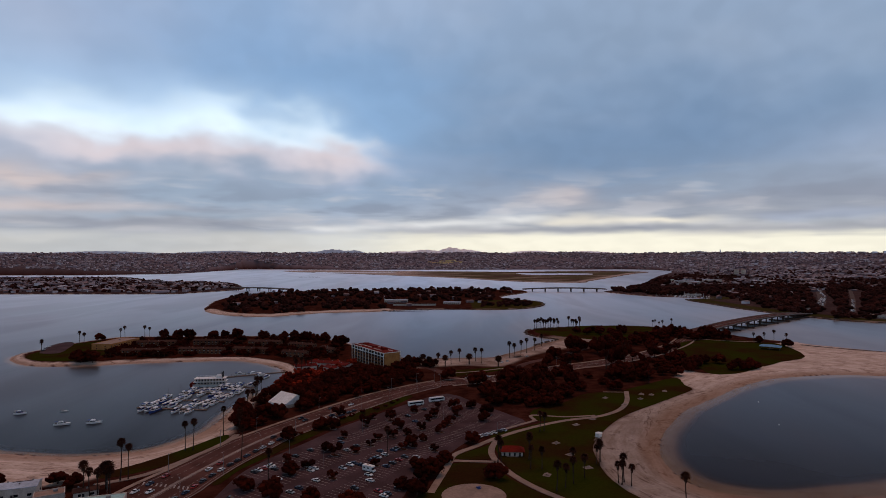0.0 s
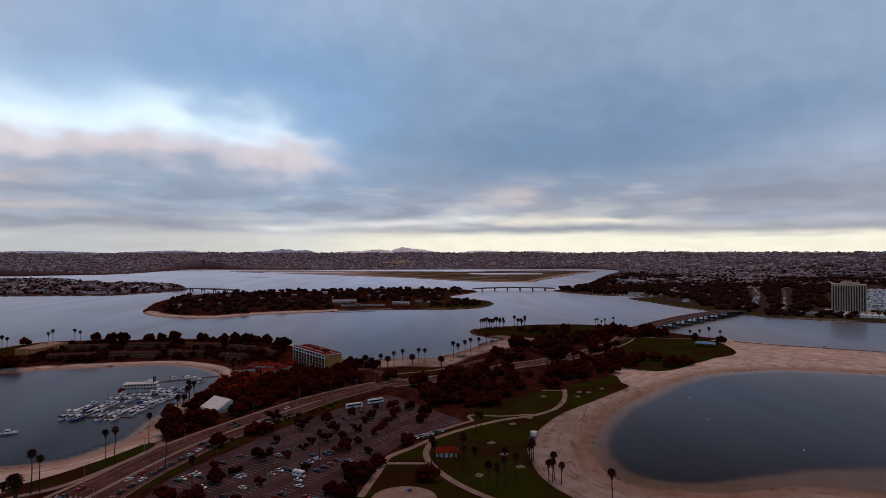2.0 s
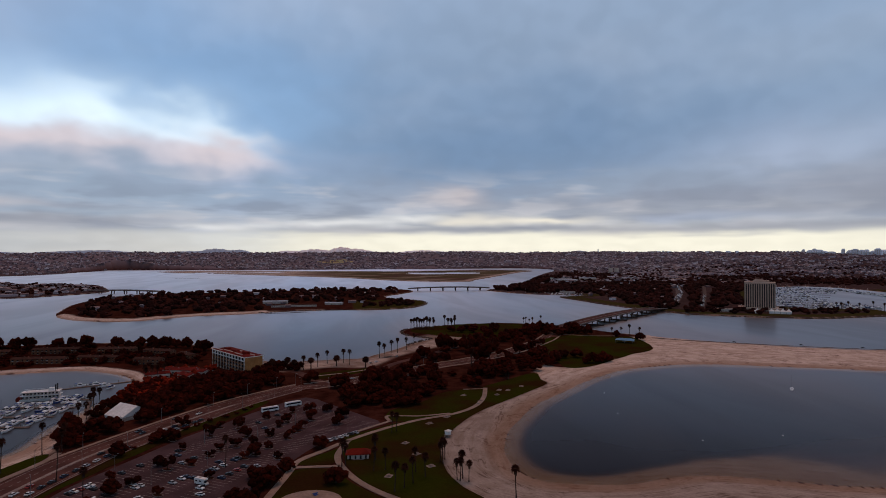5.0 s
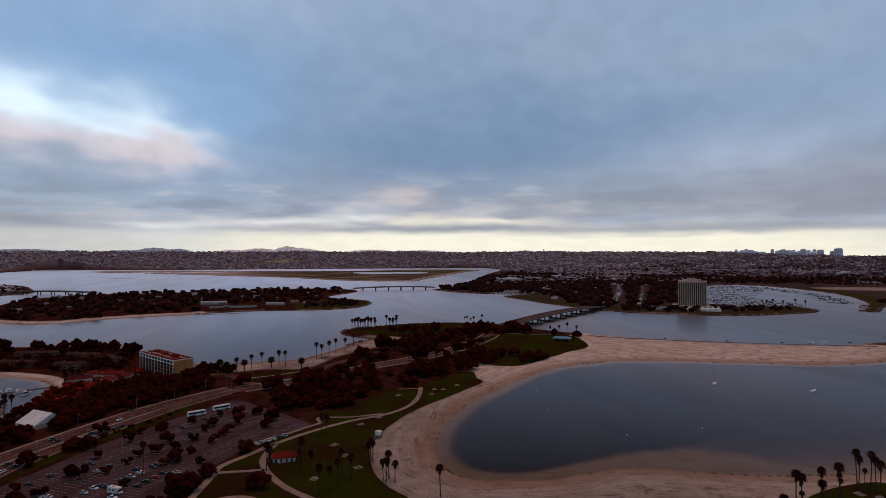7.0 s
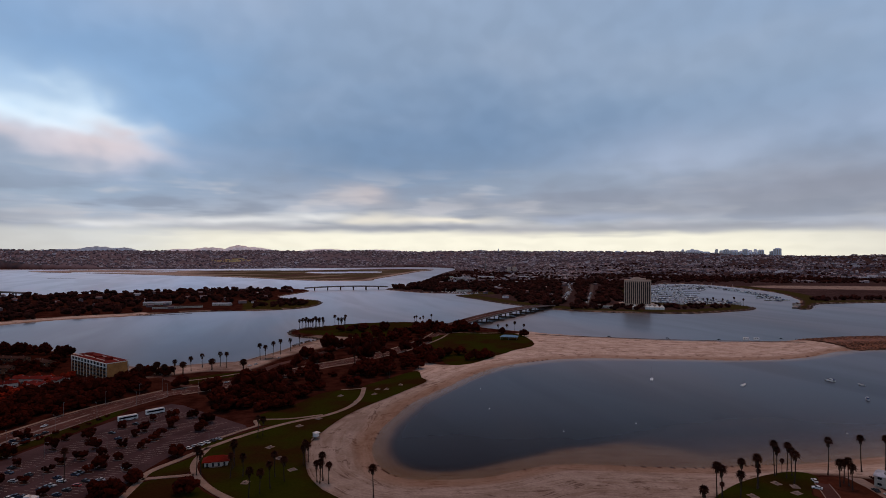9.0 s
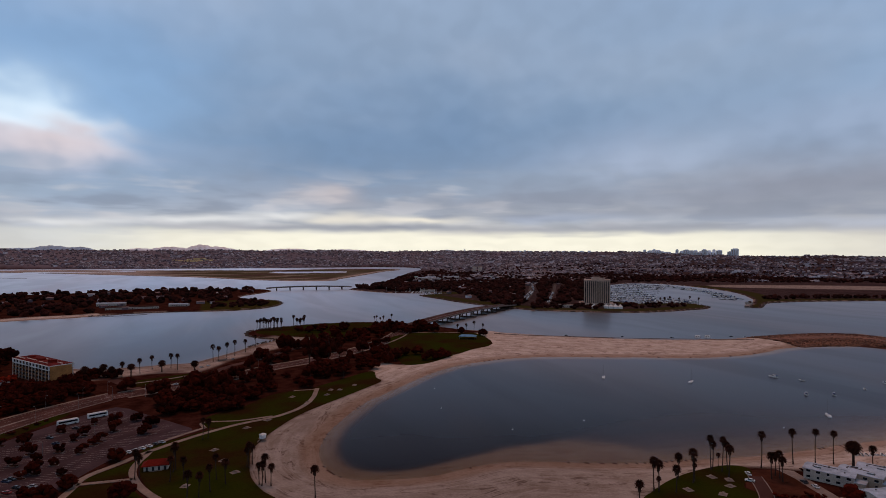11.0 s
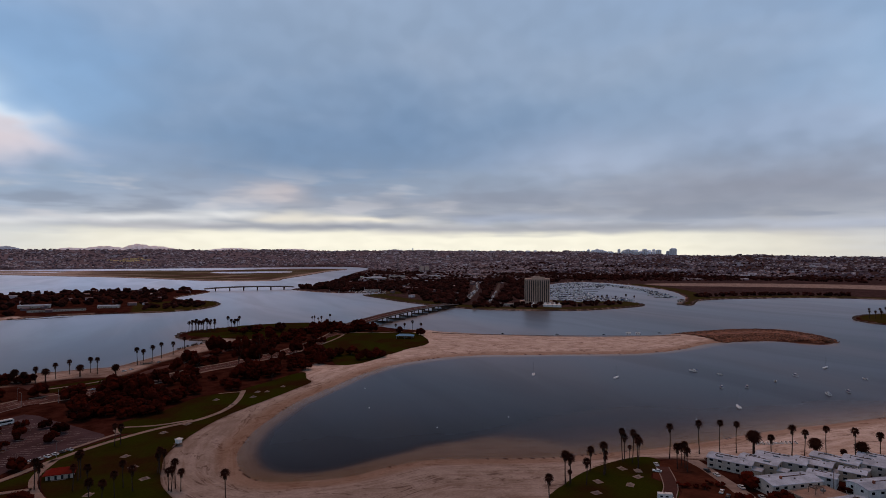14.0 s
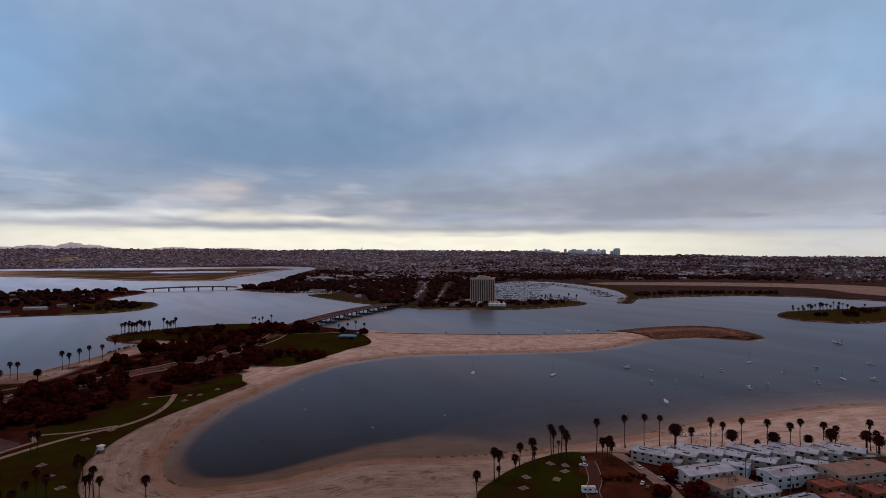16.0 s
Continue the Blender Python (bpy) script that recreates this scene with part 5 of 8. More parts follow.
def make_tower():
    w, d, floors, storey = 52.0, 30.0, 16, 3.15
    facing = math.atan2(-0.60, 0.80)
    m = Matrix.Translation((818, 1012, LEVEL)) @ Matrix.Rotation(facing, 4, "Z")
    root = thing("hotel_tower", m, "tan high-rise hotel tower with close vertical fins", "tower")
    h = floors * storey
    part("core", Shape().box(0, d / 2, 0, w - 2, d - 2, h), DARK, root, "dark window wall behind the fins")
    part("podium", Shape().box(0, d / 2 - 4, 0, w + 22, d + 16, 5.5), TOWER_WALL, root)
    for k in range(14):
        x = -w / 2 + 0.9 + k * (w - 1.8) / 13
        for y in (0.3, d - 0.3):
            part("fin", Shape().box(x, y, 4, 1.75, 1.7, h - 3), TOWER_WALL, root, "tan concrete fin")
    for k in range(1, 7):
        for x in (-w / 2 + 0.6, w / 2 - 0.6):
            part("fin", Shape().box(x, k * d / 7, 4, 1.6, 1.7, h - 3), TOWER_WALL, root)
    for k in range(floors):
        part("floor_band", Shape().box(0, d / 2, 1 + k * storey, w - 1.4, d - 1.4, 0.3), OCHRE, root)
    part("crown_band", Shape().box(0, d / 2, h, w + 0.6, d + 0.6, 3.0), TOWER_WALL, root)
    part("penthouse", Shape().box(2, d / 2, h + 3, 28, 15, 3.6), TOWER_WALL, root)
    part("plant_room", Shape().box(-2, d / 2, h + 6.6, 14, 8, 2.2), TOWER_WALL, root)
    return root


def make_marquee(x, y, turn, length, width, bays, label):
    root = thing("marquee", place(x, y, turn), label, "tent", "marquees")
    for k in range(bays):
        c = -length / 2 + (k + 0.5) * length / bays
        s, b = Shape(), length / bays
        ring = [(c - b / 2, -width / 2, 4.4), (c + b / 2, -width / 2, 4.4), (c + b / 2, width / 2, 4.4), (c - b / 2, width / 2, 4.4)]
        mid = [(c + (p[0] - c) * 0.4, p[1] * 0.4, 6.6) for p in ring]
        s.add(ring + mid + [(c, 0, 10.0)], [(0, 1, 5, 4), (1, 2, 6, 5), (2, 3, 7, 6), (3, 0, 4, 7), (4, 5, 8), (5, 6, 8), (6, 7, 8), (7, 4, 8), (3, 2, 1, 0)])
        part("canopy", s, WHITE, root, "peaked white canvas canopy")
        part("side_curtain", Shape().box(c, -width / 2 + 0.25, -0.1, b - 0.5, 0.1, 4.5), WHITE, root, "white canvas side curtain")
        for dx in (-1, 1):
            for y in (-1, 1):
                part("pole", Shape().box(c + dx * (b / 2 - 0.2), y * (width / 2 - 0.2), -0.2, 0.18, 0.18, 4.7), STEEL, root)
    return root


def make_event_tent():
    root = thing("event_tent", place(-114, 442, -40, 0.76), "large white ridge-roofed event tent beside the trees", "tent")
    l, w, eave = 26.0, 30.0, 3.4
    part("roof", Shape().add([(-l / 2, -w / 2, eave), (l / 2, -w / 2, eave), (l / 2, w / 2, eave), (-l / 2, w / 2, eave), (-l / 2, 0, 11.0), (l / 2, 0, 11.0), (-l / 2, -w / 2, eave - 0.2), (l / 2, -w / 2, eave - 0.2), (l / 2, w / 2, eave - 0.2), (-l / 2, w / 2, eave - 0.2)],
                             [(0, 1, 5, 4), (2, 3, 4, 5), (0, 4, 3), (1, 2, 5), (6, 7, 1, 0), (8, 9, 3, 2), (9, 8, 7, 6)]), WHITE, root, "white canvas ridge roof")
    for y in (-1, 1):
        part("side_wall", Shape().box(0, y * w / 2 * 0.98, -0.2, l - 0.4, 0.15, eave), WHITE, root)
    for x in (-1, 1):
        part("end_wall", Shape().box(x * l / 2 * 0.985, 0, -0.2, 0.15, w - 0.6, eave), STUCCO, root)
    return root


def make_house(x, y, turn, length, width, height, roof, walls, label, gable=1.6, storeys=2, group="beach houses", door=True, z=LEVEL):
    root = thing("house", place(x, y, turn, z=z), label, "house", group)
    if gable:
        end = [(-width / 2, 0), (-width / 2, height), (0, height + gable), (width / 2, height), (width / 2, 0)]
        s = Shape().side(end, length)
        s.v = [(b, a, c) for a, b, c in s.v]
        s.f = [f[::-1] for f in s.f]
        part("wall", s, walls, root)
        for k in (-1, 1):
            o = 0.5
            e, r = (k * (width / 2 + o), height - o * gable / (width / 2)), (0.0, height + gable)
            p = [(-length / 2 - o, e[0], e[1] + 0.05), (length / 2 + o, e[0], e[1] + 0.05), (length / 2 + o, r[0], r[1] + 0.05), (-length / 2 - o, r[0], r[1] + 0.05)]
            q = [(a, b, c + 0.22) for a, b, c in p]
            f = [(0, 1, 2, 3), (7, 6, 5, 4), (0, 4, 5, 1), (1, 5, 6, 2), (2, 6, 7, 3), (3, 7, 4, 0)]
            part("roof", Shape().add(p + q, [g[::-1] for g in f] if k > 0 else f), roof, root)
        for dx, dy in ((-0.3, 0.22), (0.05, -0.2), (0.33, 0.18)):
            top = height + gable * (1 - abs(dy) * 2) + 0.2
            part("roof_vent", Shape().box(length * dx, width * dy, top - 0.1, 0.7, 0.7, 0.7, taper=0.8), STEEL, root)
        if length > 24 and storeys > 1:
            part("chimney", Shape().box(-length * 0.2, -width * 0.12, height + gable * 0.6, 0.9, 0.9, 1.6), BRICK, root)
        part("ridge_vent", Shape().box(length * 0.1, 0, height + gable + 0.15, length * 0.5, 0.5, 0.25), ROOF_DARK, root)
    else:
        part("wall", Shape().box(0, 0, 0, length, width, height), walls, root)
        part("roof", Shape().box(0, 0, height - 0.05, length - 0.3, width - 0.3, 0.2), roof, root)
        for k in (-1, 1):
            part("parapet", Shape().box(0, k * (width / 2 - 0.12), height, length, 0.24, 0.5), walls, root)
            part("parapet", Shape().box(k * (length / 2 - 0.12), 0, height, 0.24, width - 0.5, 0.5), walls, root)
        part("roof_unit", Shape().box(length * 0.2, width * 0.1, height + 0.12, 1.8, 1.4, 1.0), STEEL, root)
    for f in range(storeys):
        n = max(2, int(length / 4.2))
        for k in range(n):
            for s in (-1, 1):
                wide = 1.7 if (k + f) % 3 else 1.1
                pane = part("window", Shape().box(-length / 2 + (k + 0.5) * length / n, s * (width / 2 + 0.02), 0.95 + f * 2.8, wide, 0.08, 1.15), PANE, root)
                part("sill", Shape().box(-length / 2 + (k + 0.5) * length / n, s * (width / 2 + 0.05), 0.83 + f * 2.8, wide + 0.3, 0.18, 0.1), WHITE, pane)
        for s in (-1, 1):
            for y in (-width * 0.22, width * 0.22):
                part("window", Shape().box(s * (length / 2 + 0.02), y, 0.95 + f * 2.8, 0.08, 1.4, 1.15), PANE, root)
    if door:
        part("door", Shape().box(-length * 0.1, -(width / 2 + 0.04), 0.0, 0.95, 0.1, 2.05), DARK, root, "dark front door")
    return root


make_hotel()
make_tower()
make_event_tent()
make_marquee(812, 952, -37, 36, 11, 4, "row of peaked white marquees on the shore lawn")
make_marquee(778, 968, -37, 10, 9, 1, "small peaked white marquee beside the tower")

# beach houses: gabled front row, mixed rows behind
FRONT = np.array((0.887, -0.462))
PALE = "white two-storey beach house with a shallow pale gable roof"
for k in range(9):
    c = np.array((346.0, 191.0)) + FRONT * 13.4 * k + np.array((-0.46, -0.88)) * (0, 2.5, -1.5, 3.5)[k % 4]
    l, w, h = (21, 18, 23, 17)[k % 4], (10.5, 9.5, 11.5)[k % 3], (5.2, 5.8, 5.4)[k % 3]
    porch = make_house(*c, (114, 110, 117)[k % 3] - k, l, w, h, ROOF_WHITE, (STUCCO, PEACH, STUCCO, PEACH, PEACH)[k % 5], PALE, (0.9, 0.6, 1.1)[k % 3])
    awning = part("porch_roof", Shape().side([(-1.7, 2.6), (-1.7, 2.8), (1.7, 3.3), (1.7, 3.1)], w * 0.8), ROOF_DARK, porch)
    awning.location = (-l / 2 - 1.2, 0, 0)
    part("lean_to", Shape().box(-l / 2 - 2.2, w * 0.16, 0, 4.4, w * 0.62, h * 0.62), (PEACH, STUCCO)[k % 2], porch, "low flat extension")
    part("lean_to_roof", Shape().box(-l / 2 - 2.3, w * 0.16, h * 0.62, 4.8, w * 0.68, 0.2), ROOF_WHITE, porch)
    for side in (-1, 1):
        part("roof_panel", Shape().box((5, -4, 2)[k % 3] * side, side * 2.4, h + (0.9, 0.6, 1.1)[k % 3] * 0.56 + 0.2, 3.2, 1.5, 0.16), PANE, porch, "dark glass roof panel")
BACK = [(345, 160, -14, 27, 12, 5.6, ROOF_WHITE, STUCCO, 1.0, 2), (345, 146, -8, 22, 12, 3.6, ROOF_TAN, PEACH, 0, 1), (377, 137, -16, 25, 12, 5.8, ROOF_WHITE, WHITE, 1.0, 2), (343, 132, -12, 17, 10, 5.6, ROOF_WHITE, STUCCO, 1.2, 2), (367, 157, 112, 12, 8, 5.2, ROOF_WHITE, WHITE, 0.8, 2), (385, 153, 112, 11, 8, 5.2, ROOF_WHITE, PEACH, 0.8, 2),
        (404, 117, -17, 34, 15, 8.6, ROOF_TAN, PEACH, 0, 3), (379, 119, -14, 15, 10, 5.6, BRICK, BRICK, 0, 2), (391, 104, -16, 14, 11, 5.6, BRICK, BRICK, 0, 2), (366, 108, -12, 13, 10, 5.4, BRICK, BRICK, 0, 2), (428, 122, -25, 18, 10, 6.0, ROOF_DARK, STUCCO, 1.3, 2), (444, 110, -25, 20, 11, 6.0, ROOF_TAN, TAN, 0, 2),
        (403, 138, 112, 13, 8, 5.4, ROOF_WHITE, PEACH, 0.9, 2), (350, 116, -10, 15, 9, 5.2, ROOF_WHITE, STUCCO, 1.2, 2), (424, 98, -20, 18, 11, 5.8, ROOF_WHITE, STUCCO, 1.2, 2), (376, 92, -6, 14, 9, 5.4, TEAL, STUCCO, 1.2, 2), (408, 92, -14, 16, 10, 5.8, ROOF_DARK, TAN, 1.4, 2), (352, 100, 4, 14, 9, 5.2, ROOF_TAN, BRICK, 0, 2)]
for x, y, turn, l, w, h, roof, walls, gable, n in BACK:
    name = {ROOF_TAN: "flat-roofed tan apartment house with pale walls", BRICK: "flat-roofed terracotta house with roof terrace", ROOF_DARK: "pale house with a dark shingle gable roof", TEAL: "pale house with a teal gable roof"}.get(roof, PALE)
    make_house(x, y, turn, l, w, h, roof, walls, name, gable, n)
for x, y, turn, l, w, h, roof, gable, name in ((-196, 276, 20, 16, 9, 5.0, ROOF_WHITE, 1.2, "pale house with a worn white gable roof"), (-211, 266, 15, 14, 9, 4.6, ROOF_WHITE, 1.2, "pale house with a worn white gable roof"),
                                               (-178, 270, 30, 12, 8, 3.6, ROOF_TAN, 0, "low flat tan building beside the beach"), (-152, 262, 18, 22, 10, 3.4, TEAL, 0, "low building with a pale teal flat roof"), (-165, 276, 30, 10, 6, 3.0, ROOF_DARK, 0.8, "small dark-roofed kiosk by the beach")):
    make_house(x, y, turn, l, w, h, roof, STUCCO, name, gable, 1)

slab("car_park", [(-452, 668), (-474, 716), (-474, 752), (-458, 742), (-440, 700), (-430, 668)], ASPHALT, 0.18, "grey asphalt car park at the tip of the peninsula", "parking lot", 2)
make_house(-392, 716, 82, 52, 24, 6.5, ROOF_TAN, TAN, "large flat-roofed tan hotel hall", 0, 2, "hotel bungalows")
# hotel bungalows, restaurant wing and grounds
for k, (x, y, turn, l) in enumerate(((-330, 660, 6, 46), (-270, 668, -2, 50), (-215, 668, -12, 40), (-345, 720, 8, 44), (-280, 730, 0, 48), (-215, 722, -8, 40), (-165, 700, -22, 34), (-160, 645, -15, 28), (-128, 668, -50, 26))):
    make_house(x, y, turn, l, 10, 5.2, ROOF_DARK, OCHRE, "low brown two-storey hotel bungalow wing in dark shrubs", 1.6, 2, "hotel bungalows")
for x, y, turn, l, w in ((-118, 590, -20, 26, 12), (-98, 580, -38, 22, 12), (-132, 572, 20, 20, 11), (-104, 562, -50, 18, 10)):
    make_house(x, y, turn, l, w, 4.2, ROOF_RED, STUCCO, "single-storey restaurant wing with a red roof", 1.4, 1, "hotel wings")


def make_restroom():
    root = thing("restroom_block", place(38, 331, -4), "small park restroom block with a red hip roof", "building")
    part("wall", Shape().box(0, 0, 0, 11.5, 6.2, 2.9), STUCCO, root)
    s = Shape()
    a, b = 6.9, 4.2
    s.add([(-a, -b, 2.8), (a, -b, 2.8), (a, b, 2.8), (-a, b, 2.8), (-3.6, 0, 5.0), (3.6, 0, 5.0), (-a, -b, 2.6), (a, -b, 2.6), (a, b, 2.6), (-a, b, 2.6)],
          [(0, 1, 5, 4), (1, 2, 5), (2, 3, 4, 5), (3, 0, 4), (6, 7, 1, 0), (7, 8, 2, 1), (8, 9, 3, 2), (9, 6, 0, 3), (9, 8, 7, 6)])
    part("roof", s, ROOF_RED, root, "red hip roof")
    for x in (-4.2, -1.4, 1.4, 4.2):
        part("door", Shape().box(x, -3.13, 0, 1.0, 0.1, 2.05), DARK, root)
    for x in (-2.8, 2.8):
        part("vent", Shape().box(x, -3.12, 2.2, 1.2, 0.08, 0.4), DARK, root)
    part("bench", Shape().box(0, -4.4, 0, 6, 0.5, 0.45), CONCRETE, root)


def make_lifeguard_tower():
    root = thing("lifeguard_tower", place(93, 357.5, 35), "small white lifeguard tower on the sand", "lifeguard tower")
    for x in (-1.2, 1.2):
        for y in (-1.2, 1.2):
            part("leg", Shape().box(x, y, -0.4, 0.2, 0.2, 1.9), TIMBER, root)
    part("platform", Shape().box(0, 0, 1.4, 4.2, 3.8, 0.18), TIMBER, root)
    part("cabin", Shape().box(-0.2, 0, 1.58, 2.6, 2.6, 2.1), WHITE, root)
    part("window", Shape().box(1.12, 0, 2.5, 0.08, 2.2, 0.8), PANE, root)
    part("roof", Shape().box(0, 0, 3.68, 3.6, 3.4, 0.45, taper=0.75), WHITE, root)
    part("ramp", Shape().side([(-4.6, -0.2), (-2.0, 1.55), (-2.0, 1.4), (-4.4, -0.3)], 1.0), TIMBER, root)


def make_pavilion(x, y, turn, roof, label, size=1.0):
    root = thing("shade_pavilion", place(x, y, turn, size), label, "pavilion", "shade pavilions")
    a, b = 9.0, 5.0
    part("roof", Shape().add([(-a, -b, 3.0), (a, -b, 3.0), (a, b, 3.0), (-a, b, 3.0), (-a * 0.6, 0, 4.6), (a * 0.6, 0, 4.6), (-a, -b, 2.8), (a, -b, 2.8), (a, b, 2.8), (-a, b, 2.8)],
                             [(0, 1, 5, 4), (1, 2, 5), (2, 3, 4, 5), (3, 0, 4), (6, 7, 1, 0), (7, 8, 2, 1), (8, 9, 3, 2), (9, 6, 0, 3), (9, 8, 7, 6)]), roof, root)
    for dx in (-8, 0, 8):
        for dy in (-4.2, 4.2):
            part("post", Shape().box(dx, dy, -0.2, 0.3, 0.3, 3.1), STEEL, root)
    part("table", Shape().box(0, 0, 0.65, 5.0, 1.4, 0.12), TIMBER, root)


make_restroom()
make_lifeguard_tower()
make_pavilion(376, 686, -35, BLUE, "park shelter with a pale blue roof on the lawn", 1.25)
make_pavilion(80, 640, 30, ROOF_TAN, "tan beach kiosk among the palms", 0.7)

# ---- planting ----
rng = np.random.default_rng(11)


def grove(kinds, spots, low, high, tall=(0.9, 1.25), z=LEVEL):
    for x, y in spots:
        s = low + (high - low) * rng.random()
        kinds[int(rng.integers(len(kinds)))].put(place(x, y, rng.random() * 360, s, z - 0.05, tall[0] + (tall[1] - tall[0]) * rng.random()))


def woodland(name, kinds, spots, low, high, label, tall=(0.9, 1.3)):
    """A wood whose trees stand too close to count, joined into its foliage and its trunks."""
    heaps = {"crown": ([], []), "trunk": ([], [])}
    leaf = None
    for x, y in spots:
        kind = kinds[int(rng.integers(len(kinds)))]
        if kind.first is None:
            kind.put(place(x, y, 0.0, low))
            continue
        tree = kind.first
        s = low + (high - low) * rng.random()
        m = np.array(place(x, y, rng.random() * 360, s, LEVEL - 0.05, tall[0] + (tall[1] - tall[0]) * rng.random()))
        for child in tree.children:
            key = child.name.split(".")[0]
            co = np.empty(len(child.data.vertices) * 3, np.float32)
            child.data.vertices.foreach_get("co", co)
            v, f = heaps[key]
            at = sum(len(c) for c in v)
            v.append(co.reshape(-1, 3) @ m[:3, :3].T + m[:3, 3])
            f += [tuple(i + at for i in poly.vertices) for poly in child.data.polygons]
            leaf = child.data.materials[0] if key == "crown" else leaf
    for key, (v, f) in heaps.items():
        mesh = bpy.data.meshes.new(name + "_" + key)
        mesh.from_pydata(np.concatenate(v).tolist(), [], f)
        mesh.materials.append(leaf if key == "crown" else BARK)
        tagged(new(name + ("_foliage" if key == "crown" else "_trunks"), mesh), label if key == "crown" else "dark trunks and limbs under dense foliage", "trees", kind="stuff")


LOT_TREES = [(-49, 334), (-42, 346), (-39, 357), (-31, 362), (-60, 361), (-50, 385), (-47, 402), (-35, 398), (-28, 379), (-22, 367), (-14, 378), (-10, 398), (-2, 372), (2, 385), (-18, 345), (-23, 340),
             (-36, 409), (-12, 356), (-5, 337), (4, 391), (-6, 407), (-20, 419), (-72, 411), (-70, 380), (-70, 310), (-36, 314), (10, 410), (8, 430), (-4, 430), (-60, 330), (-84, 320), (-55, 296)]
grove(SMALL, LOT_TREES, 0.8, 1.5, (1.1, 1.45))
grove(OAKS, [(-66, 337), (17, 351), (27, 397), (-92, 357), (-77, 302), (-78, 380), (30, 412), (20, 430)], 0.75, 1.1)
grove(OAKS, [(-11, 294), (-6, 301), (1, 318), (-13, 309), (26, 296), (-94, 281), (-79, 274), (-12, 276), (-20, 284), (-60, 268), (-40, 262)], 0.8, 1.25)
# trees between the tent and the cove
for i, (x, y) in enumerate([(-141, 447), (-134, 441), (-139, 459), (-131, 463), (-141, 473), (-134, 478), (-127, 470)]):
    OAKS[i % 4].put(place(x, y, 67 * i, 0.62 + 0.05 * (i * 3 % 5), LEVEL - 0.05, 1.0 + 0.06 * (i % 4)))
STREET = smooth([(-126, 356), (-110, 392), (-92, 418), (-70, 450), (-48, 476), (-24, 498)], 4, False)
woodland("roadside_thicket", RUSTY, scatter([(-143, 405), (-116, 478), (-112, 548), (-78, 562), (-30, 556), (-34, 508), (-106, 412), (-124, 378)], 46, 8, rng, [[(-142, 412), (-106, 412), (-98, 458), (-132, 466)], [(-144, 478), (-112, 490), (-96, 545), (-90, 604), (-144, 604)]]), 0.7, 1.1, "rusty trees and shrubs beside the road")
woodland("roadside_wood", OAKS, scatter([(-143, 405), (-132, 443), (-116, 478), (-112, 520), (-112, 548), (-78, 562), (-30, 556), (-12, 528), (-34, 508), (-68, 472), (-106, 412), (-124, 378), (-136, 380)], 78, 7.0, rng, [[(-142, 412), (-106, 412), (-98, 458), (-132, 466)], [(-144, 478), (-112, 490), (-96, 545), (-90, 604), (-144, 604)]]), 0.8, 1.35, "dense dark trees between the road and the cove", (0.95, 1.5))
grove(RUSTY, scatter([(-140, 470), (-128, 478), (-112, 545), (-130, 560), (-142, 540)], 22, 4.5, rng), 0.55, 0.9)
grove(BUSH, [(-88 + 5.5 * k + 2 * math.sin(k), 368 + 8.2 * k) for k in range(11)], 0.7, 1.3)
for x, y in ((-366, 783), (-345, 778), (-331, 778), (-299, 779), (-284, 778), (-268, 777), (-231, 768), (-203, 760), (-186, 754), (-172, 752), (-160, 748), (-146, 742), (-130, 732), (-120, 720)):
    OAKS[int(rng.integers(4))].put(place(x, y, rng.random() * 360, 1.15 + 0.4 * rng.random(), tall=1.25 + 0.2 * rng.random()))
BUNGALOWS = [[(-412, 685), (-378, 685), (-378, 750), (-412, 750)]] + [[(x - 26, y - 7), (x + 26, y - 7), (x + 26, y + 7), (x - 26, y + 7)] for x, y in ((-330, 660), (-270, 668), (-215, 668), (-345, 720), (-280, 730), (-215, 722))]
woodland("garden_wood", OAKS + BUSH, scatter([(-385, 765), (-332, 768), (-259, 770), (-192, 764), (-119, 715), (-107, 625), (-142, 622), (-203, 648), (-246, 650), (-314, 642), (-362, 635), (-400, 700)], 170, 6.0, rng, BUNGALOWS), 0.6, 1.1, "dark garden trees between hotel bungalows")
woodland("hedge_wood", RUSTY, scatter([(-380, 700), (-300, 700), (-200, 700), (-120, 680), (-110, 630), (-142, 624), (-203, 650), (-246, 653), (-314, 645), (-362, 640)], 130, 5.5, rng, BUNGALOWS), 0.5, 0.85, "rusty shrubs and low trees in hotel grounds")
grove(OAKS, [(-372, 612), (-366, 618), (-360, 613), (-378, 620), (-368, 626)], 1.3, 1.6)
grove(OAKS, [(-440, 766)], 1.2, 1.3)
PARK_HOLES = [[(-8, 495), (-8, 520), (58, 548), (122, 596), (223, 666), (300, 760), (318, 750), (223, 640), (122, 570), (58, 525)], [(8, 530), (62, 560), (66, 590), (0, 560)]]
PARK = [(-34, 556), (-13, 530), (50, 560), (102, 618), (150, 690), (195, 748), (260, 790), (330, 822), (356, 800), (345, 770), (290, 735), (258, 650), (244, 548), (214, 556), (180, 510), (146, 487), (122, 474), (88, 440), (58, 424), (46, 440), (30, 474), (16, 490)]
woodland("park_wood", OAKS + AIRY[:1], scatter(PARK, 56, 15, rng, PARK_HOLES), 0.9, 2.0, "dense dark park trees round the road", (0.75, 1.7))
woodland("park_thicket", RUSTY, scatter(PARK, 44, 14, rng, PARK_HOLES), 0.7, 1.6, "rusty dark park trees among evergreens")
grove(OAKS, scatter([(18, 465), (44, 432), (64, 428), (84, 440), (110, 472), (80, 492), (40, 490)], 26, 7.5, rng), 0.9, 1.4)
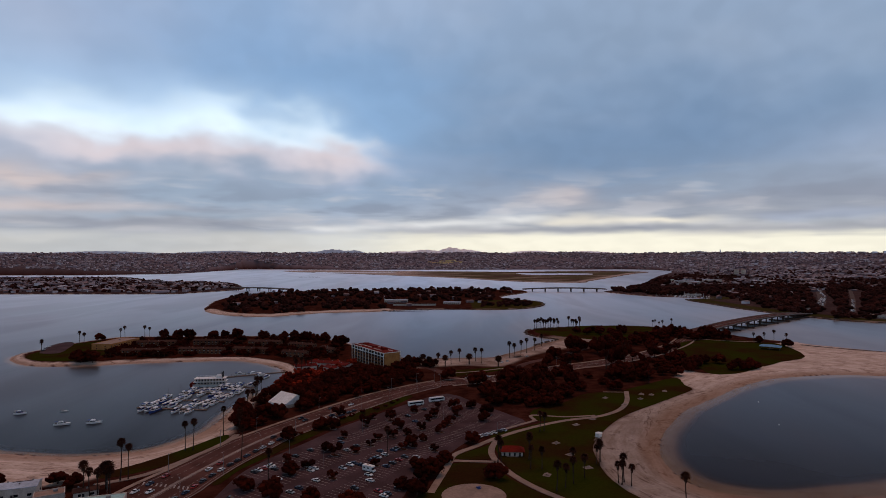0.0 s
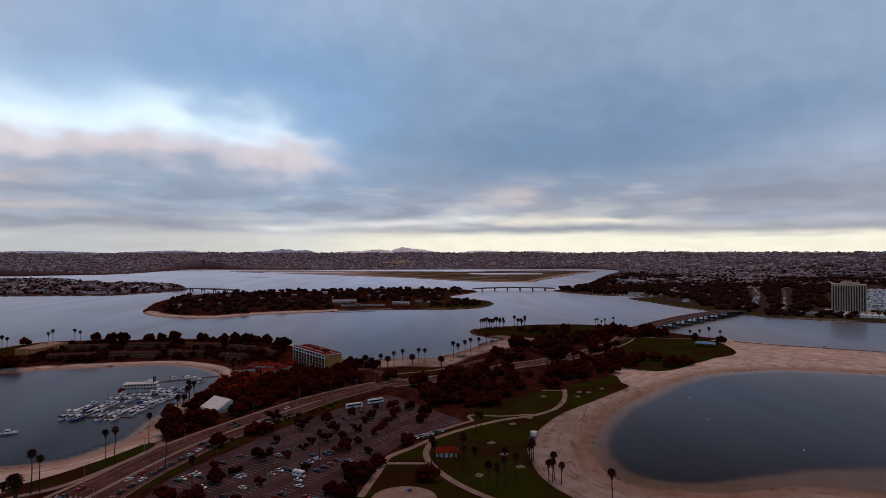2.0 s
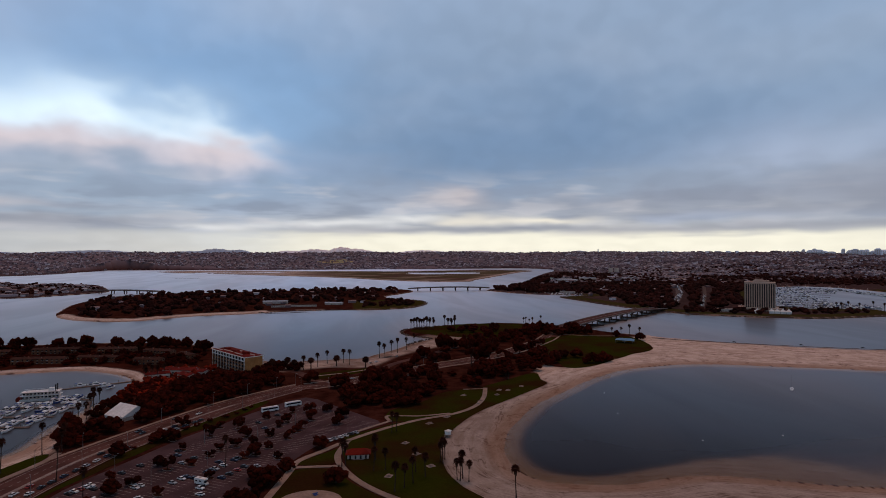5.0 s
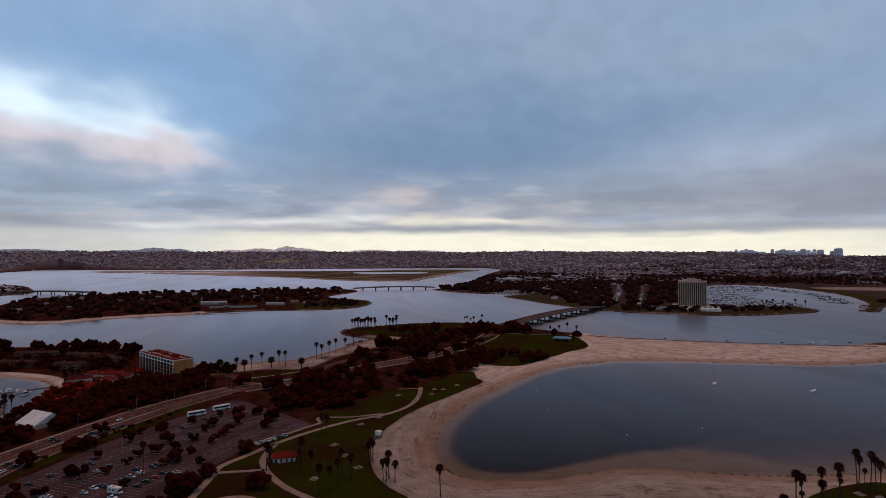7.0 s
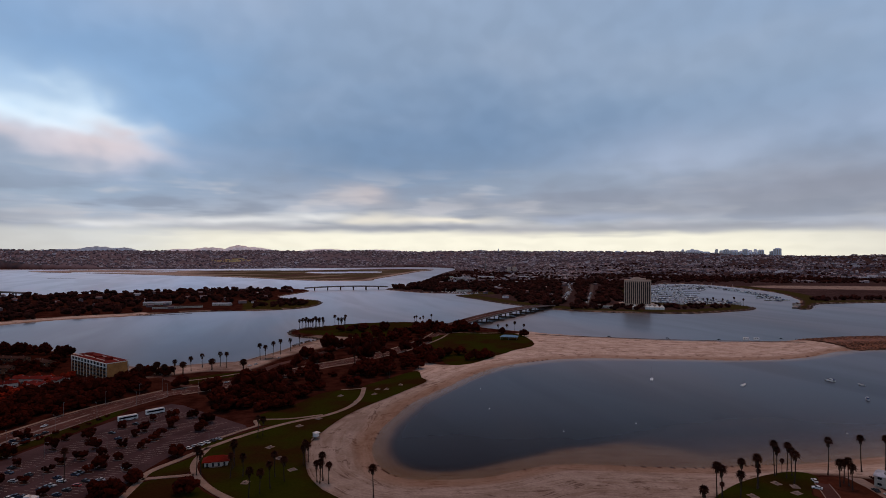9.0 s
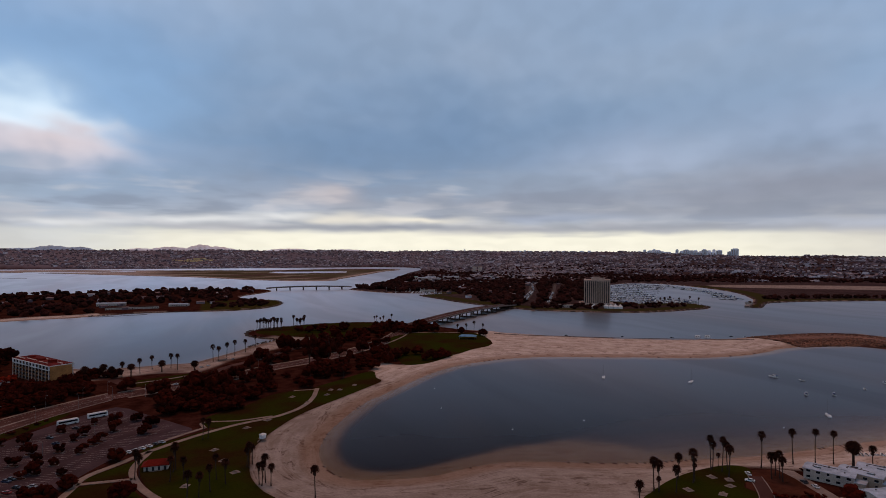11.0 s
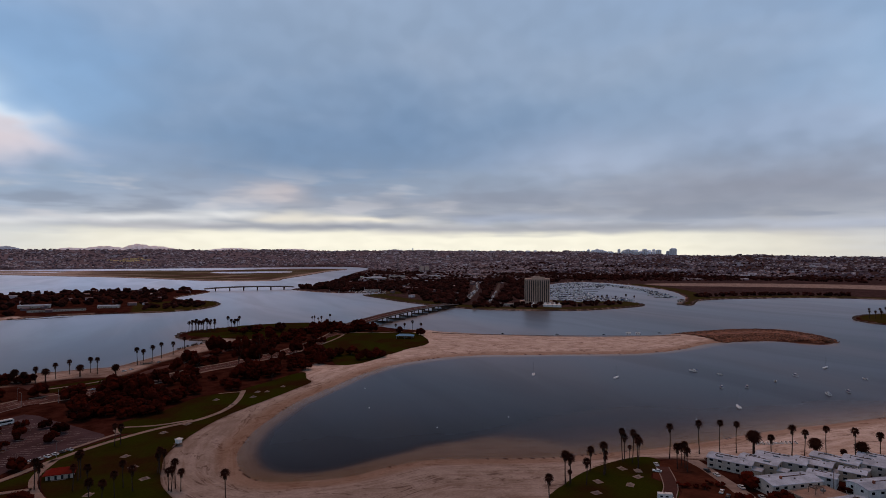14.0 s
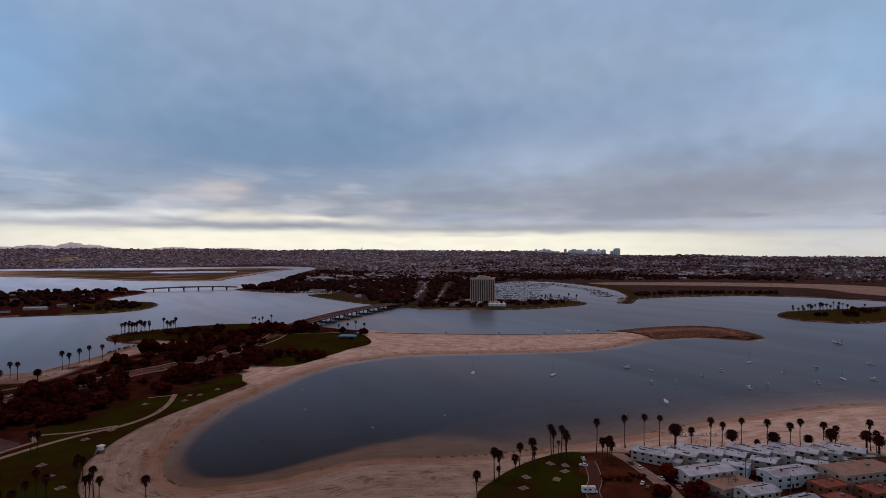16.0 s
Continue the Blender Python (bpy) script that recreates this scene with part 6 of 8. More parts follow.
grove(OAKS, [(243, 575), (250, 590), (262, 600), (276, 600), (274, 566), (282, 568), (292, 570), (300, 574), (168, 537), (160, 520), (212, 542), (200, 545)], 1.0, 1.5)
grove(OAKS, [(185, 827), (197, 815), (213, 815), (227, 799), (244, 815), (253, 775), (267, 780), (233, 830), (250, 838), (206, 836), (222, 842), (280, 760), (304, 772), (318, 776), (340, 771), (333, 826), (352, 800), (366, 782), (389, 735)], 1.0, 1.6)
grove(OAKS, [(288, 802), (296, 794), (308, 802), (314, 794), (336, 775), (349, 783), (354, 775), (357, 756)], 1.2, 1.6, (1.35, 1.7))
grove(RUSTY, [(345, 792), (356, 806), (330, 806), (318, 820), (300, 832)], 0.8, 1.2)
grove(OAKS, [(406, 705)], 1.2, 1.3)
grove(OAKS, scatter([(-60, 596), (-36, 588), (-8, 580), (-10, 600), (-40, 615)], 12, 6, rng), 0.6, 1.0)
grove(RUSTY + BUSH, [(337, 178), (333, 170), (331, 152), (336, 120), (326, 140), (322, 150), (309, 160), (311, 158)], 0.8, 1.15)
grove(OAKS, [(-215, 285), (-187, 290), (-230, 292), (-176, 284)], 0.6, 0.9)

grove(BRICK_BUSH, scatter([(-140, 490), (-114, 496), (-98, 545), (-88, 580), (-92, 612), (-140, 606)], 90, 4.0, rng), 0.7, 1.5)

# palms
def palms(kinds, spots, size=1.0):
    for x, y in spots:
        s = size * (0.9 + 0.2 * rng.random())
        kinds[int(rng.integers(len(kinds)))].put(place(x, y, rng.random() * 360, s))


palms(TALL, [(-146, 338), (-142, 339), (-159, 294), (-156, 296), (-135, 367), (-109, 322), (-86, 294), (-31, 328)], 1.0)
palms(DATES, [(-160, 284)], 1.2)
palms(SHORT, [(-166, 275), (-162, 274), (-158, 273), (-154, 276), (-127, 372), (-131, 385)], 1.05)
palms(SHORT, [(29, 318), (31, 319), (46, 322), (47, 325), (45, 309), (53, 280), (51, 309), (60, 372), (63, 374), (63, 289), (66, 303), (58, 284), (70, 296)], 0.95)
palms(SHORT, [(81, 316), (82, 314), (84, 319), (85, 290), (86, 288), (88, 291), (90, 286)], 0.9)
palms(SHORT, [(107, 263)], 1.15)
palms(TALL, [(329, 216), (350, 214), (361.5, 210), (370, 206), (390.5, 187.5), (396, 184), (406, 178), (413, 167), (434, 160), (466, 138), (306, 220), (303, 224)], 0.98)
palms(SHORT, [(236, 199), (256, 213), (259, 213), (264.6, 208), (278, 221), (281, 214), (305, 225), (303, 213), (311, 221), (320.6, 203), (325, 202), (322, 198), (326, 205.5), (381.5, 193), (428, 163), (448, 154), (454, 151), (466, 135)], 1.05)
palms(SHORT, [(257, 211), (287, 219), (310, 226), (283, 215)], 0.62)
palms(DATES, [(373.5, 198), (401, 181), (417, 166), (449.5, 151), (461, 138), (464, 133)], 1.1)
palms(DATES, [(438.5, 158)], 0.85)
palms(DATES, [(411, 172)], 0.55)
palms(SHORT, [(8, 598), (17, 614), (33, 614), (39, 604), (71, 636), (76, 640), (84, 647), (93, 665), (105, 684), (118, 717), (-5, 584)], 1.1)
palms(DATES, [(2, 585), (26, 598), (54, 586), (-14, 590), (-20, 588), (-34, 586)], 1.0)
palms(SHORT, [(137, 876), (143, 870), (146, 871), (151, 868), (157, 872), (161, 870), (166, 871), (186, 883), (190, 880), (194, 876), (200, 878)], 1.15)
palms(SHORT, [(133, 870), (137, 862), (142, 873), (144, 860), (148, 865), (151, 857), (155, 862), (159, 855), (165, 859), (186, 853), (189, 845), (194, 850)], 1.2)
palms(TALL, [(298, 850), (302, 852), (307, 850), (313, 851), (325, 849)], 0.85)
palms(SHORT, [(388, 747), (401, 746), (411, 742), (415, 723)], 1.0)
palms(SHORT, [(-366 + 7.2 * k, 632 + 3 * math.sin(k * 1.7)) for k in range(13)], 0.5)
palms(SHORT, [(-463, 688), (-457, 680), (-450, 738), (-440, 731), (-420, 788), (-425, 786), (-393, 786), (-387, 787)], 1.1)
palms(SHORT, [(-133, 560), (-137, 556), (-130, 567), (-140, 563), (-126, 573), (-147, 470), (-146, 480), (-144, 462), (-140, 440), (-139, 425), (-142, 452)], 1.0)
palms(SHORT, [(960, 985), (975, 990), (985, 985), (1010, 985), (1030, 975), (1045, 965)], 1.15)
palms(TALL, [(1166, 552), (1190, 548), (1214, 545), (1232, 552), (1250, 556), (1268, 556), (1246, 540), (1224, 535), (1294, 556), (1308, 552), (1334, 548)], 0.95)
palms(SHORT, [(1173, 555), (1181, 550), (1176, 538), (1206, 547), (1240, 560), (1278, 563), (1283, 560), (1279, 551), (1253, 531), (1236, 510), (1281, 516), (1300, 540), (1320, 548), (1355, 520), (1262, 548), (1226, 552)], 1.2)
grove(OAKS, [(1186, 520), (1195, 512), (1240, 500), (1252, 492), (1262, 498), (1320, 500), (1345, 520), (1370, 505), (1360, 540)], 1.1, 1.5)


# ---- far woods, towns and harbours, too many to count ----
def many(form, centres, sizes, turns, rough, seed):
    """Copies of one rough form, joined: points and faces."""
    r = np.random.default_rng(seed)
    v, f = form
    n = len(centres)
    p = v[None] * (1 + rough * (r.random((n, len(v), 1)) * 2 - 1)) * sizes[:, None]
    c, s = np.cos(turns)[:, None], np.sin(turns)[:, None]
    p = np.stack([p[..., 0] * c - p[..., 1] * s, p[..., 0] * s + p[..., 1] * c, p[..., 2]], -1) + centres[:, None]
    return p.reshape(-1, 3), (f[None] + (np.arange(n) * len(v))[:, None, None]).reshape(-1, f.shape[1])


def joined(name, chunks, material, label, category):
    v, f, at = [], [], 0
    for p, q in chunks:
        v.append(p)
        f += (q + at).tolist()
        at += len(p)
    mesh = bpy.data.meshes.new(name)
    mesh.from_pydata(np.concatenate(v).tolist(), [], f)
    mesh.materials.append(material)
    return tagged(new(name, mesh), label, category, kind="stuff")


BOX = (np.array([(-.5, -.5, 0), (.5, -.5, 0), (.5, .5, 0), (-.5, .5, 0), (-.5, -.5, 1), (.5, -.5, 1), (.5, .5, 1), (-.5, .5, 1)], float), np.array([(4, 5, 6, 7), (0, 1, 5, 4), (1, 2, 6, 5), (2, 3, 7, 6), (3, 0, 4, 7)]))
GABLE = (np.array([(-.54, -.56, 0), (.54, -.56, 0), (.54, .56, 0), (-.54, .56, 0), (-.54, 0, 1), (.54, 0, 1)], float), np.array([(0, 1, 5, 4), (2, 3, 4, 5), (0, 4, 3, 0), (1, 2, 5, 1)]))
HULLS = (np.array([(-.5, -.5, 0), (.15, -.5, 0), (.5, 0, 0), (.15, .5, 0), (-.5, .5, 0), (-.5, -.5, 1), (.17, -.5, 1.1), (.58, 0, 1.25), (.17, .5, 1.1), (-.5, .5, 1)], float), np.array([(5, 6, 8, 9), (6, 7, 8, 6), (0, 1, 6, 5), (1, 2, 7, 6), (2, 3, 8, 7), (3, 4, 9, 8), (4, 0, 5, 9)]))


def wood(name, spots, base, size, seed, label, lumps=3, low=3.0, leaf=FAR_LEAF):
    r = np.random.default_rng(seed)
    n = len(spots)
    chunks = []
    clumps = lumps * 3 if lumps > 1 else 1
    for k in range(clumps):
        s = size * (0.34 + 0.42 * r.random(n)) * (1.0 if lumps > 1 else 1.5)
        reach = size * (1.5 if lumps > 1 else 1.0)
        c = np.c_[spots + (r.random((n, 2)) - 0.5) * reach, base + low * 0.4 + s * 0.4 + (size * 0.75 * r.random(n) ** 1.5 if lumps > 1 else 0.0)]
        chunks.append(many(SEED, c, np.stack([s * 1.15, s * 1.15, s * (0.65 + 0.35 * r.random(n))], 1), r.random(n) * 6.28, 0.35, seed + k))
    return joined(name, chunks, leaf, label, "trees")


def ground_at(q):
    z = np.full(len(q), LEVEL)
    return z + np.where(inside(LANDS[4], q), hills(q), 0)


VAC_WOOD = [(-455, 1200), (-420, 1140), (-360, 1110), (-300, 1105), (-230, 1150), (-120, 1190), (-70, 1225), (60, 1235), (110, 1215), (165, 1245), (185, 1300), (150, 1370), (130, 1450), (130, 1560), (190, 1660), (200, 1770), (80, 1800), (-120, 1780), (-300, 1745), (-450, 1715), (-515, 1620), (-515, 1440), (-480, 1300)]
VAC_OPEN = [[(-150, 1215), (70, 1215), (80, 1330), (-150, 1370)], [(60, 1200), (190, 1230), (190, 1300), (90, 1270)]]
wood("island_trees", scatter(VAC_WOOD, 270, 16, rng, VAC_OPEN), LEVEL, 7.0, 101, "dense dark trees over a low island")
wood("island_trees", scatter([(70, 1225), (170, 1235), (195, 1290), (150, 1330), (100, 1270)], 16, 14, rng), LEVEL, 5.5, 102, "scattered dark trees on the island's lawn")
wood("shore_trees", scatter([(660, 1010), (700, 985), (760, 950), (850, 930), (950, 925), (1000, 935), (960, 985), (880, 985), (850, 1000), (780, 1000), (740, 1060), (700, 1080)], 46, 12, rng, [[(775, 950), (840, 930), (850, 970), (790, 1000)]]), LEVEL, 5.0, 103, "low dark trees along the harbour point")
QUIV = [(640, 1080), (720, 1040), (770, 1080), (880, 1090), (930, 1220), (1060, 1420), (1280, 1640), (1480, 1760), (1250, 1900), (1000, 1950), (800, 1900), (690, 1850), (540, 1760), (500, 1690), (560, 1560), (700, 1520), (690, 1420), (640, 1400), (640, 1250)]
LANES = [[(640, 995), (664, 990), (1150, 1790), (1100, 1820)], [(690, 1010), (706, 1005), (1230, 1740), (1190, 1770)], [(620, 1240), (660, 1220), (690, 1400), (620, 1420)]]
wood("harbour_woods", scatter(QUIV, 560, 14, rng, LANES), LEVEL, 8.0, 104, "dark woods and gardens round the harbour", 3)
wood("bridge_trees", scatter([(480, 1700), (520, 1760), (640, 1950), (790, 2250), (900, 2450), (980, 2420), (800, 2100), (640, 1800), (560, 1640)], 60, 16, rng), LEVEL, 9.5, 105, "dark trees along the far shore road", 3)
wood("levee_trees", scatter([(1300, 985), (1400, 985), (1560, 940), (1660, 860), (1700, 880), (1580, 980), (1420, 1030), (1300, 1030)], 46, 13, rng), LEVEL, 6.0, 106, "dark trees behind the harbour wall", 2)
wood("basin_trees", scatter([(1620, 1640), (1520, 1780), (1900, 1700), (2300, 1400), (2400, 1200), (2500, 1300), (2300, 1800), (1900, 2100), (1600, 2000)], 260, 18, rng), LEVEL, 7.0, 107, "distant dark trees beyond the harbour", 2)

CROWN_PART = [(-1900, 1690), (-1235, 1685), (-917, 1680), (-770, 1690), (-720, 1745), (-668, 1820), (-650, 1880), (-710, 2030), (-830, 2250), (-1000, 2300), (-1260, 2480), (-1500, 2700), (-2100, 2700)]
TOWN_A = [(-4400, 3080), (-2330, 3180), (-1870, 3160), (-1740, 3230), (-1520, 3300), (-1455, 3550), (-1450, 3910), (-1410, 4262), (-1110, 4162), (-670, 4032), (-200, 3992), (200, 3972), (800, 4002), (1250, 4032), (1405, 3800), (1345, 3450), (1300, 3000), (1500, 2600), (2000, 2300), (2700, 1500), (2800, 900), (2600, 300), (2600, -900), (4700, -900), (4700, 2600), (3800, 3600), (2000, 4700), (0, 5100), (-2000, 4700), (-3400, 4000)]


def town(name, spots, seed, grow=1.0):
    r = np.random.default_rng(seed)
    n = len(spots)
    base, turn = ground_at(spots) - 0.5, r.integers(0, 2, n) * 1.57 + 0.25 + r.normal(size=n) * 0.12
    l, w, h = grow * (10 + 9 * r.random(n) ** 2), grow * (8 + 4 * r.random(n)), 3.2 + 3.4 * r.random(n)
    big = r.random(n) > 0.965
    l, w, h = np.where(big, l * 2.6, l), np.where(big, w * 1.9, w), np.where(big, h * 1.7, h)
    joined(name + "_walls", [many(BOX, np.c_[spots, base], np.stack([l, w, h], 1), turn, 0.0, seed)], FAR_WALL, "pale walls of a distant spread of low houses", "houses")
    pitched = ~big
    joined(name + "_roofs", [many(GABLE, np.c_[spots, base + h][pitched], np.stack([l, w, 1.2 + 1.2 * r.random(n)], 1)[pitched], turn[pitched], 0.0, seed)], FAR_ROOF, "muted brown and grey roofs of distant houses", "roofs")


def spread_over(region, count, seed, limit=4870, clump=None):
    r = np.random.default_rng(seed)
    poly = np.array(region, float)
    low, high = poly.min(0), poly.max(0)
    q = low + r.random((count * (4 if clump is None else 9), 2)) * (high - low)
    far = np.hypot(q[:, 0] - 40, q[:, 1])
    ahead = np.degrees(np.arctan2(q[:, 0] - 40, q[:, 1]))
    q = q[inside(poly, q) & (far < limit) & (ahead > -48) & (ahead < 78)]
    if clump is not None:
        q = q[waves(q, 210, seed) + 0.8 * waves(q, 67, seed + 3.0) + r.random(len(q)) > clump + 0.65 * ease(np.degrees(np.arctan2(q[:, 0] - 40, q[:, 1])), 28, 48)]
    return q[:count]


town("crown_houses", spread_over(CROWN_PART, 900, 201), 211, 0.95)
wood("crown_trees", spread_over(CROWN_PART, 700, 202), LEVEL, 5.0, 221, "dark street trees between the far houses", 2)
town("mesa_town", spread_over(TOWN_A, 15000, 203, clump=0.35), 212, 0.85)
town("mesa_fringe", spread_over(TOWN_A, 2600, 241), 216, 0.85)
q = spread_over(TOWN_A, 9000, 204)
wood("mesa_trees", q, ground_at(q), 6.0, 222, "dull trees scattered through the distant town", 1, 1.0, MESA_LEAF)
q = spread_over([(900, 2550), (1400, 2450), (2300, 1900), (2600, 1100), (2500, 400), (3000, 300), (3000, 2600), (1700, 3300), (1380, 3300)], 900, 205, clump=0.8)
wood("river_scrub", q, ground_at(q), 7.0, 223, "dark scrub along the distant river", 1, 1.0, FAR_LEAF)
q = spread_over([(1750, -400), (2700, -400), (3900, 600), (3700, 1900), (2900, 2900), (1700, 3300), (1420, 2700), (2300, 1700), (2600, 900), (2350, 200)], 1700, 207, clump=0.6)
wood("plain_trees", q, ground_at(q), 6.5, 224, "dark trees and gardens over the distant plain", 1, 1.0, FAR_LEAF)
town("island_cottages", scatter(VAC_WOOD, 34, 22, rng), 214, 0.85)
q = spread_over([(650, 1080), (900, 1500), (1250, 1750), (1200, 2300), (900, 2300), (600, 1750), (640, 1450)], 90, 206)
town("harbour_sheds", q, 213, 1.0)
PLAIN = [(1000, 1960), (1300, 1900), (1560, 1780), (1900, 1560), (2300, 1500), (2700, 1300), (2700, 2300), (1800, 3100), (1330, 3050), (1050, 2700), (860, 2330), (760, 2060)]
town("plain_houses", spread_over(PLAIN, 900, 231, clump=0.9), 215, 0.85)
q = spread_over(PLAIN, 1900, 232, clump=-0.3)
wood("plain_groves", q, LEVEL, 6.0, 233, "dark groves between low houses on the plain", 1, 1.0, FAR_LEAF)

# harbour full of boats, quays of the far basins
r = np.random.default_rng(31)
QUAYS = [((935, 1105), (1010, 1045)), ((955, 1165), (1050, 1090)), ((985, 1225), (1090, 1130)), ((1020, 1285), (1130, 1185)), ((1060, 1345), (1175, 1240)), ((1110, 1400), (1230, 1290)), ((1170, 1460), (1290, 1350)), ((1230, 1520), (1345, 1400)), ((1290, 1580), (1400, 1450)), ((1350, 1630), (1450, 1500)), ((1420, 1675), (1500, 1560)),
         ((1500, 1560), (1440, 1440)), ((1465, 1440), (1400, 1340)), ((1420, 1330), (1350, 1230)), ((1380, 1240), (1300, 1150)), ((1330, 1150), (1250, 1090)), ((1280, 1075), (1220, 1050)), ((960, 1045), (1045, 1010)), ((1010, 1075), (1100, 1035)), ((1045, 1120), (1120, 1070)), ((1080, 1040), (1040, 1015)), ((556, 1560), (640, 1500)), ((540, 1585), (640, 1520)), ((600, 1520), (668, 1478))]
FAIRWAY = [(1251, 1376), (1300, 1412), (1375, 1282), (1272, 1151), (1183, 1156), (1169, 1253)]  # kept clear of moorings
docks, spots, ways = Shape(), [], []
for a, b in QUAYS:
    a, b = np.array(a, float), np.array(b, float)
    d = (b - a) / np.hypot(*(b - a))
    c = (a + b) / 2
    if not inside(np.array(FAIRWAY, float), c[None])[0]:
        docks.box(c[0], c[1], 0.0, np.hypot(*(b - a)), 2.4, 0.6, math.atan2(d[1], d[0]))
    for k in range(int(np.hypot(*(b - a)) / 4.6)):
        for s in (-1, 1):
            if r.random() < 0.62:
                spots.append(a + d * ((k + 0.5) * 4.6 + r.normal() * 3.0) + s * np.array((-d[1], d[0])) * (9.0 + r.normal() * 4.5))
                ways.append(math.atan2(d[1], d[0]) + s * 1.57 + r.normal() * 0.15)
single("harbour_docks", docks, PIER, "long floating docks of the far harbour", "docks", kind="stuff")
spots, ways = np.array(spots), np.array(ways)
open_water = inside(np.array(FAIRWAY, float), spots)
spots, ways = spots[~open_water], ways[~open_water]
n = len(spots)
l = 7 + 9 * r.random(n) ** 1.5
joined("harbour_boats", [many(HULLS, np.c_[spots, np.zeros(n)], np.stack([l, l * 0.3, 1.3 + 0.5 * r.random(n)], 1), ways, 0.0, 1),
                         many(BOX, np.c_[spots, np.full(n, 1.3)], np.stack([l * 0.42, l * 0.2, 0.8 + 1.4 * r.random(n)], 1), ways, 0.0, 2)], BOATS, "hundreds of white boats moored in the far harbour", "boats")
tall = r.random(n) < 0.16
joined("harbour_masts", [many(BOX, np.c_[spots, np.full(n, 1.5)][tall], np.stack([np.full(n, 0.2), np.full(n, 0.2), 8 + 5 * r.random(n)], 1)[tall], ways[tall], 0.0, 3)], HULL, "bare masts over the far harbour", "masts")

# riprap along the walls of the shore
rocks, r = [], np.random.default_rng(41)
for land, low, high in ((MAIN_SHORE, (100, 730), (200, 925)), (LANDS[4], (560, 880), (1060, 1500)), (LANDS[4], (1090, 560), (1730, 970)), (LANDS[5], (1100, 430), (1420, 610)), (LANDS[1], (-120, 1150), (260, 1480))):
    ring = np.vstack([land, land[:1]])
    for a, b in zip(ring[:-1], ring[1:]):
        if (np.minimum(a, b) > low).all() and (np.maximum(a, b) < high).all():
            k = int(np.hypot(*(b - a)) / 1.3)
            t = r.random((k, 1))
            rocks.append(a + (b - a) * t + r.normal(size=(k, 2)) * 1.5)
rocks = np.concatenate(rocks)
s = 0.6 + 0.8 * r.random(len(rocks))
joined("riprap", [many(SEED, np.c_[rocks, 0.2 + 1.3 * r.random(len(rocks))], np.stack([s * 1.2, s, s * 0.8], 1), r.random(len(rocks)) * 6, 0.3, 5)], ROCK, "dark boulders heaped along the shore walls", "rocks")

# the jetty: a scrub-topped mound faced with boulders
spine = smooth([(735, 538), (775, 535), (818, 528), (848, 512), (858, 487), (848, 462), (836, 446)], 5, False)
mound = Shape()
half = np.interp(np.arange(len(spine)) / (len(spine) - 1), (0, 0.3, 0.6, 1), (36, 44, 46, 22))
d = np.gradient(spine, axis=0)
d /= np.hypot(*d.T)[:, None]
side = np.stack([-d[:, 1], d[:, 0]], 1)
rows = [(-1.15, -0.8), (-1.02, 1.8), (-0.7, 3.2), (0.0, 4.0), (0.62, 3.2), (0.88, 1.8), (1.0, -0.8)]
p = [(*(c + n * h * u), z) for c, n, h in zip(spine, side, half) for u, z in rows]
w = len(rows)
mound.add(p, [(i * w + j, i * w + j + 1, (i + 1) * w + j + 1, (i + 1) * w + j) for i in range(len(spine) - 1) for j in range(w - 1)] + [tuple((len(spine) - 1) * w + j for j in range(w))])
single("jetty", mound, SCRUB, "curved scrub-covered jetty at the end of the sand spit", "jetty", kind="structure", soft=True)
r = np.random.default_rng(43)
k = r.integers(0, len(spine), 5200)
u = np.where(r.random(5200) < 0.6, -1.15, 1) * (1.02 - 0.9 * r.random(5200) ** 2.2)
spots = spine[k] + side[k] * (half[k] * u)[:, None] + r.normal(size=(5200, 2)) * 2.0
tip = spine[-1] + (r.random((220, 2)) - 0.5) * 22
spots, u = np.vstack([spots, tip]), np.r_[u, np.full(220, 0.9)]
s = 0.6 + 0.9 * r.random(len(spots))
z = np.clip((1.02 - np.abs(u) / np.where(u < 0, 1.15, 1.0)) * 8, 0, 3.4)
joined("jetty_boulders", [many(SEED, np.c_[spots, z], np.stack([s * 1.2, s, s * 0.8], 1), r.random(len(spots)) * 6, 0.3, 6)], JETTY_ROCK, "rusty brown boulders facing the jetty", "rocks")

# a low dark berm along the outer edge of the spit
berm_a, berm_b = sides_of(smooth([(428.7, 716), (457.8, 689), (516, 648), (574.5, 612), (634, 582), (713, 546)], 6, False), 1.8)
single("berm", Shape().strip(berm_a, berm_b, LEVEL + 0.75), ROCK, "low dark berm along the edge of the sand spit", "berm", kind="structure")

# ---- cars ----
rng = np.random.default_rng(17)
ALONG = math.degrees(math.atan2(AXIS[1], AXIS[0]))
SIDE = math.degrees(math.atan2(ACROSS[1], ACROSS[0]))


def car(x, y, turn, kind=None):
    k = int(rng.choice([0, 0, 1, 2, 2, 2, 3, 3, 4])) if kind is None else kind
    CARS[k].put(place(x, y, turn, 1.0, LEVEL + 0.06))


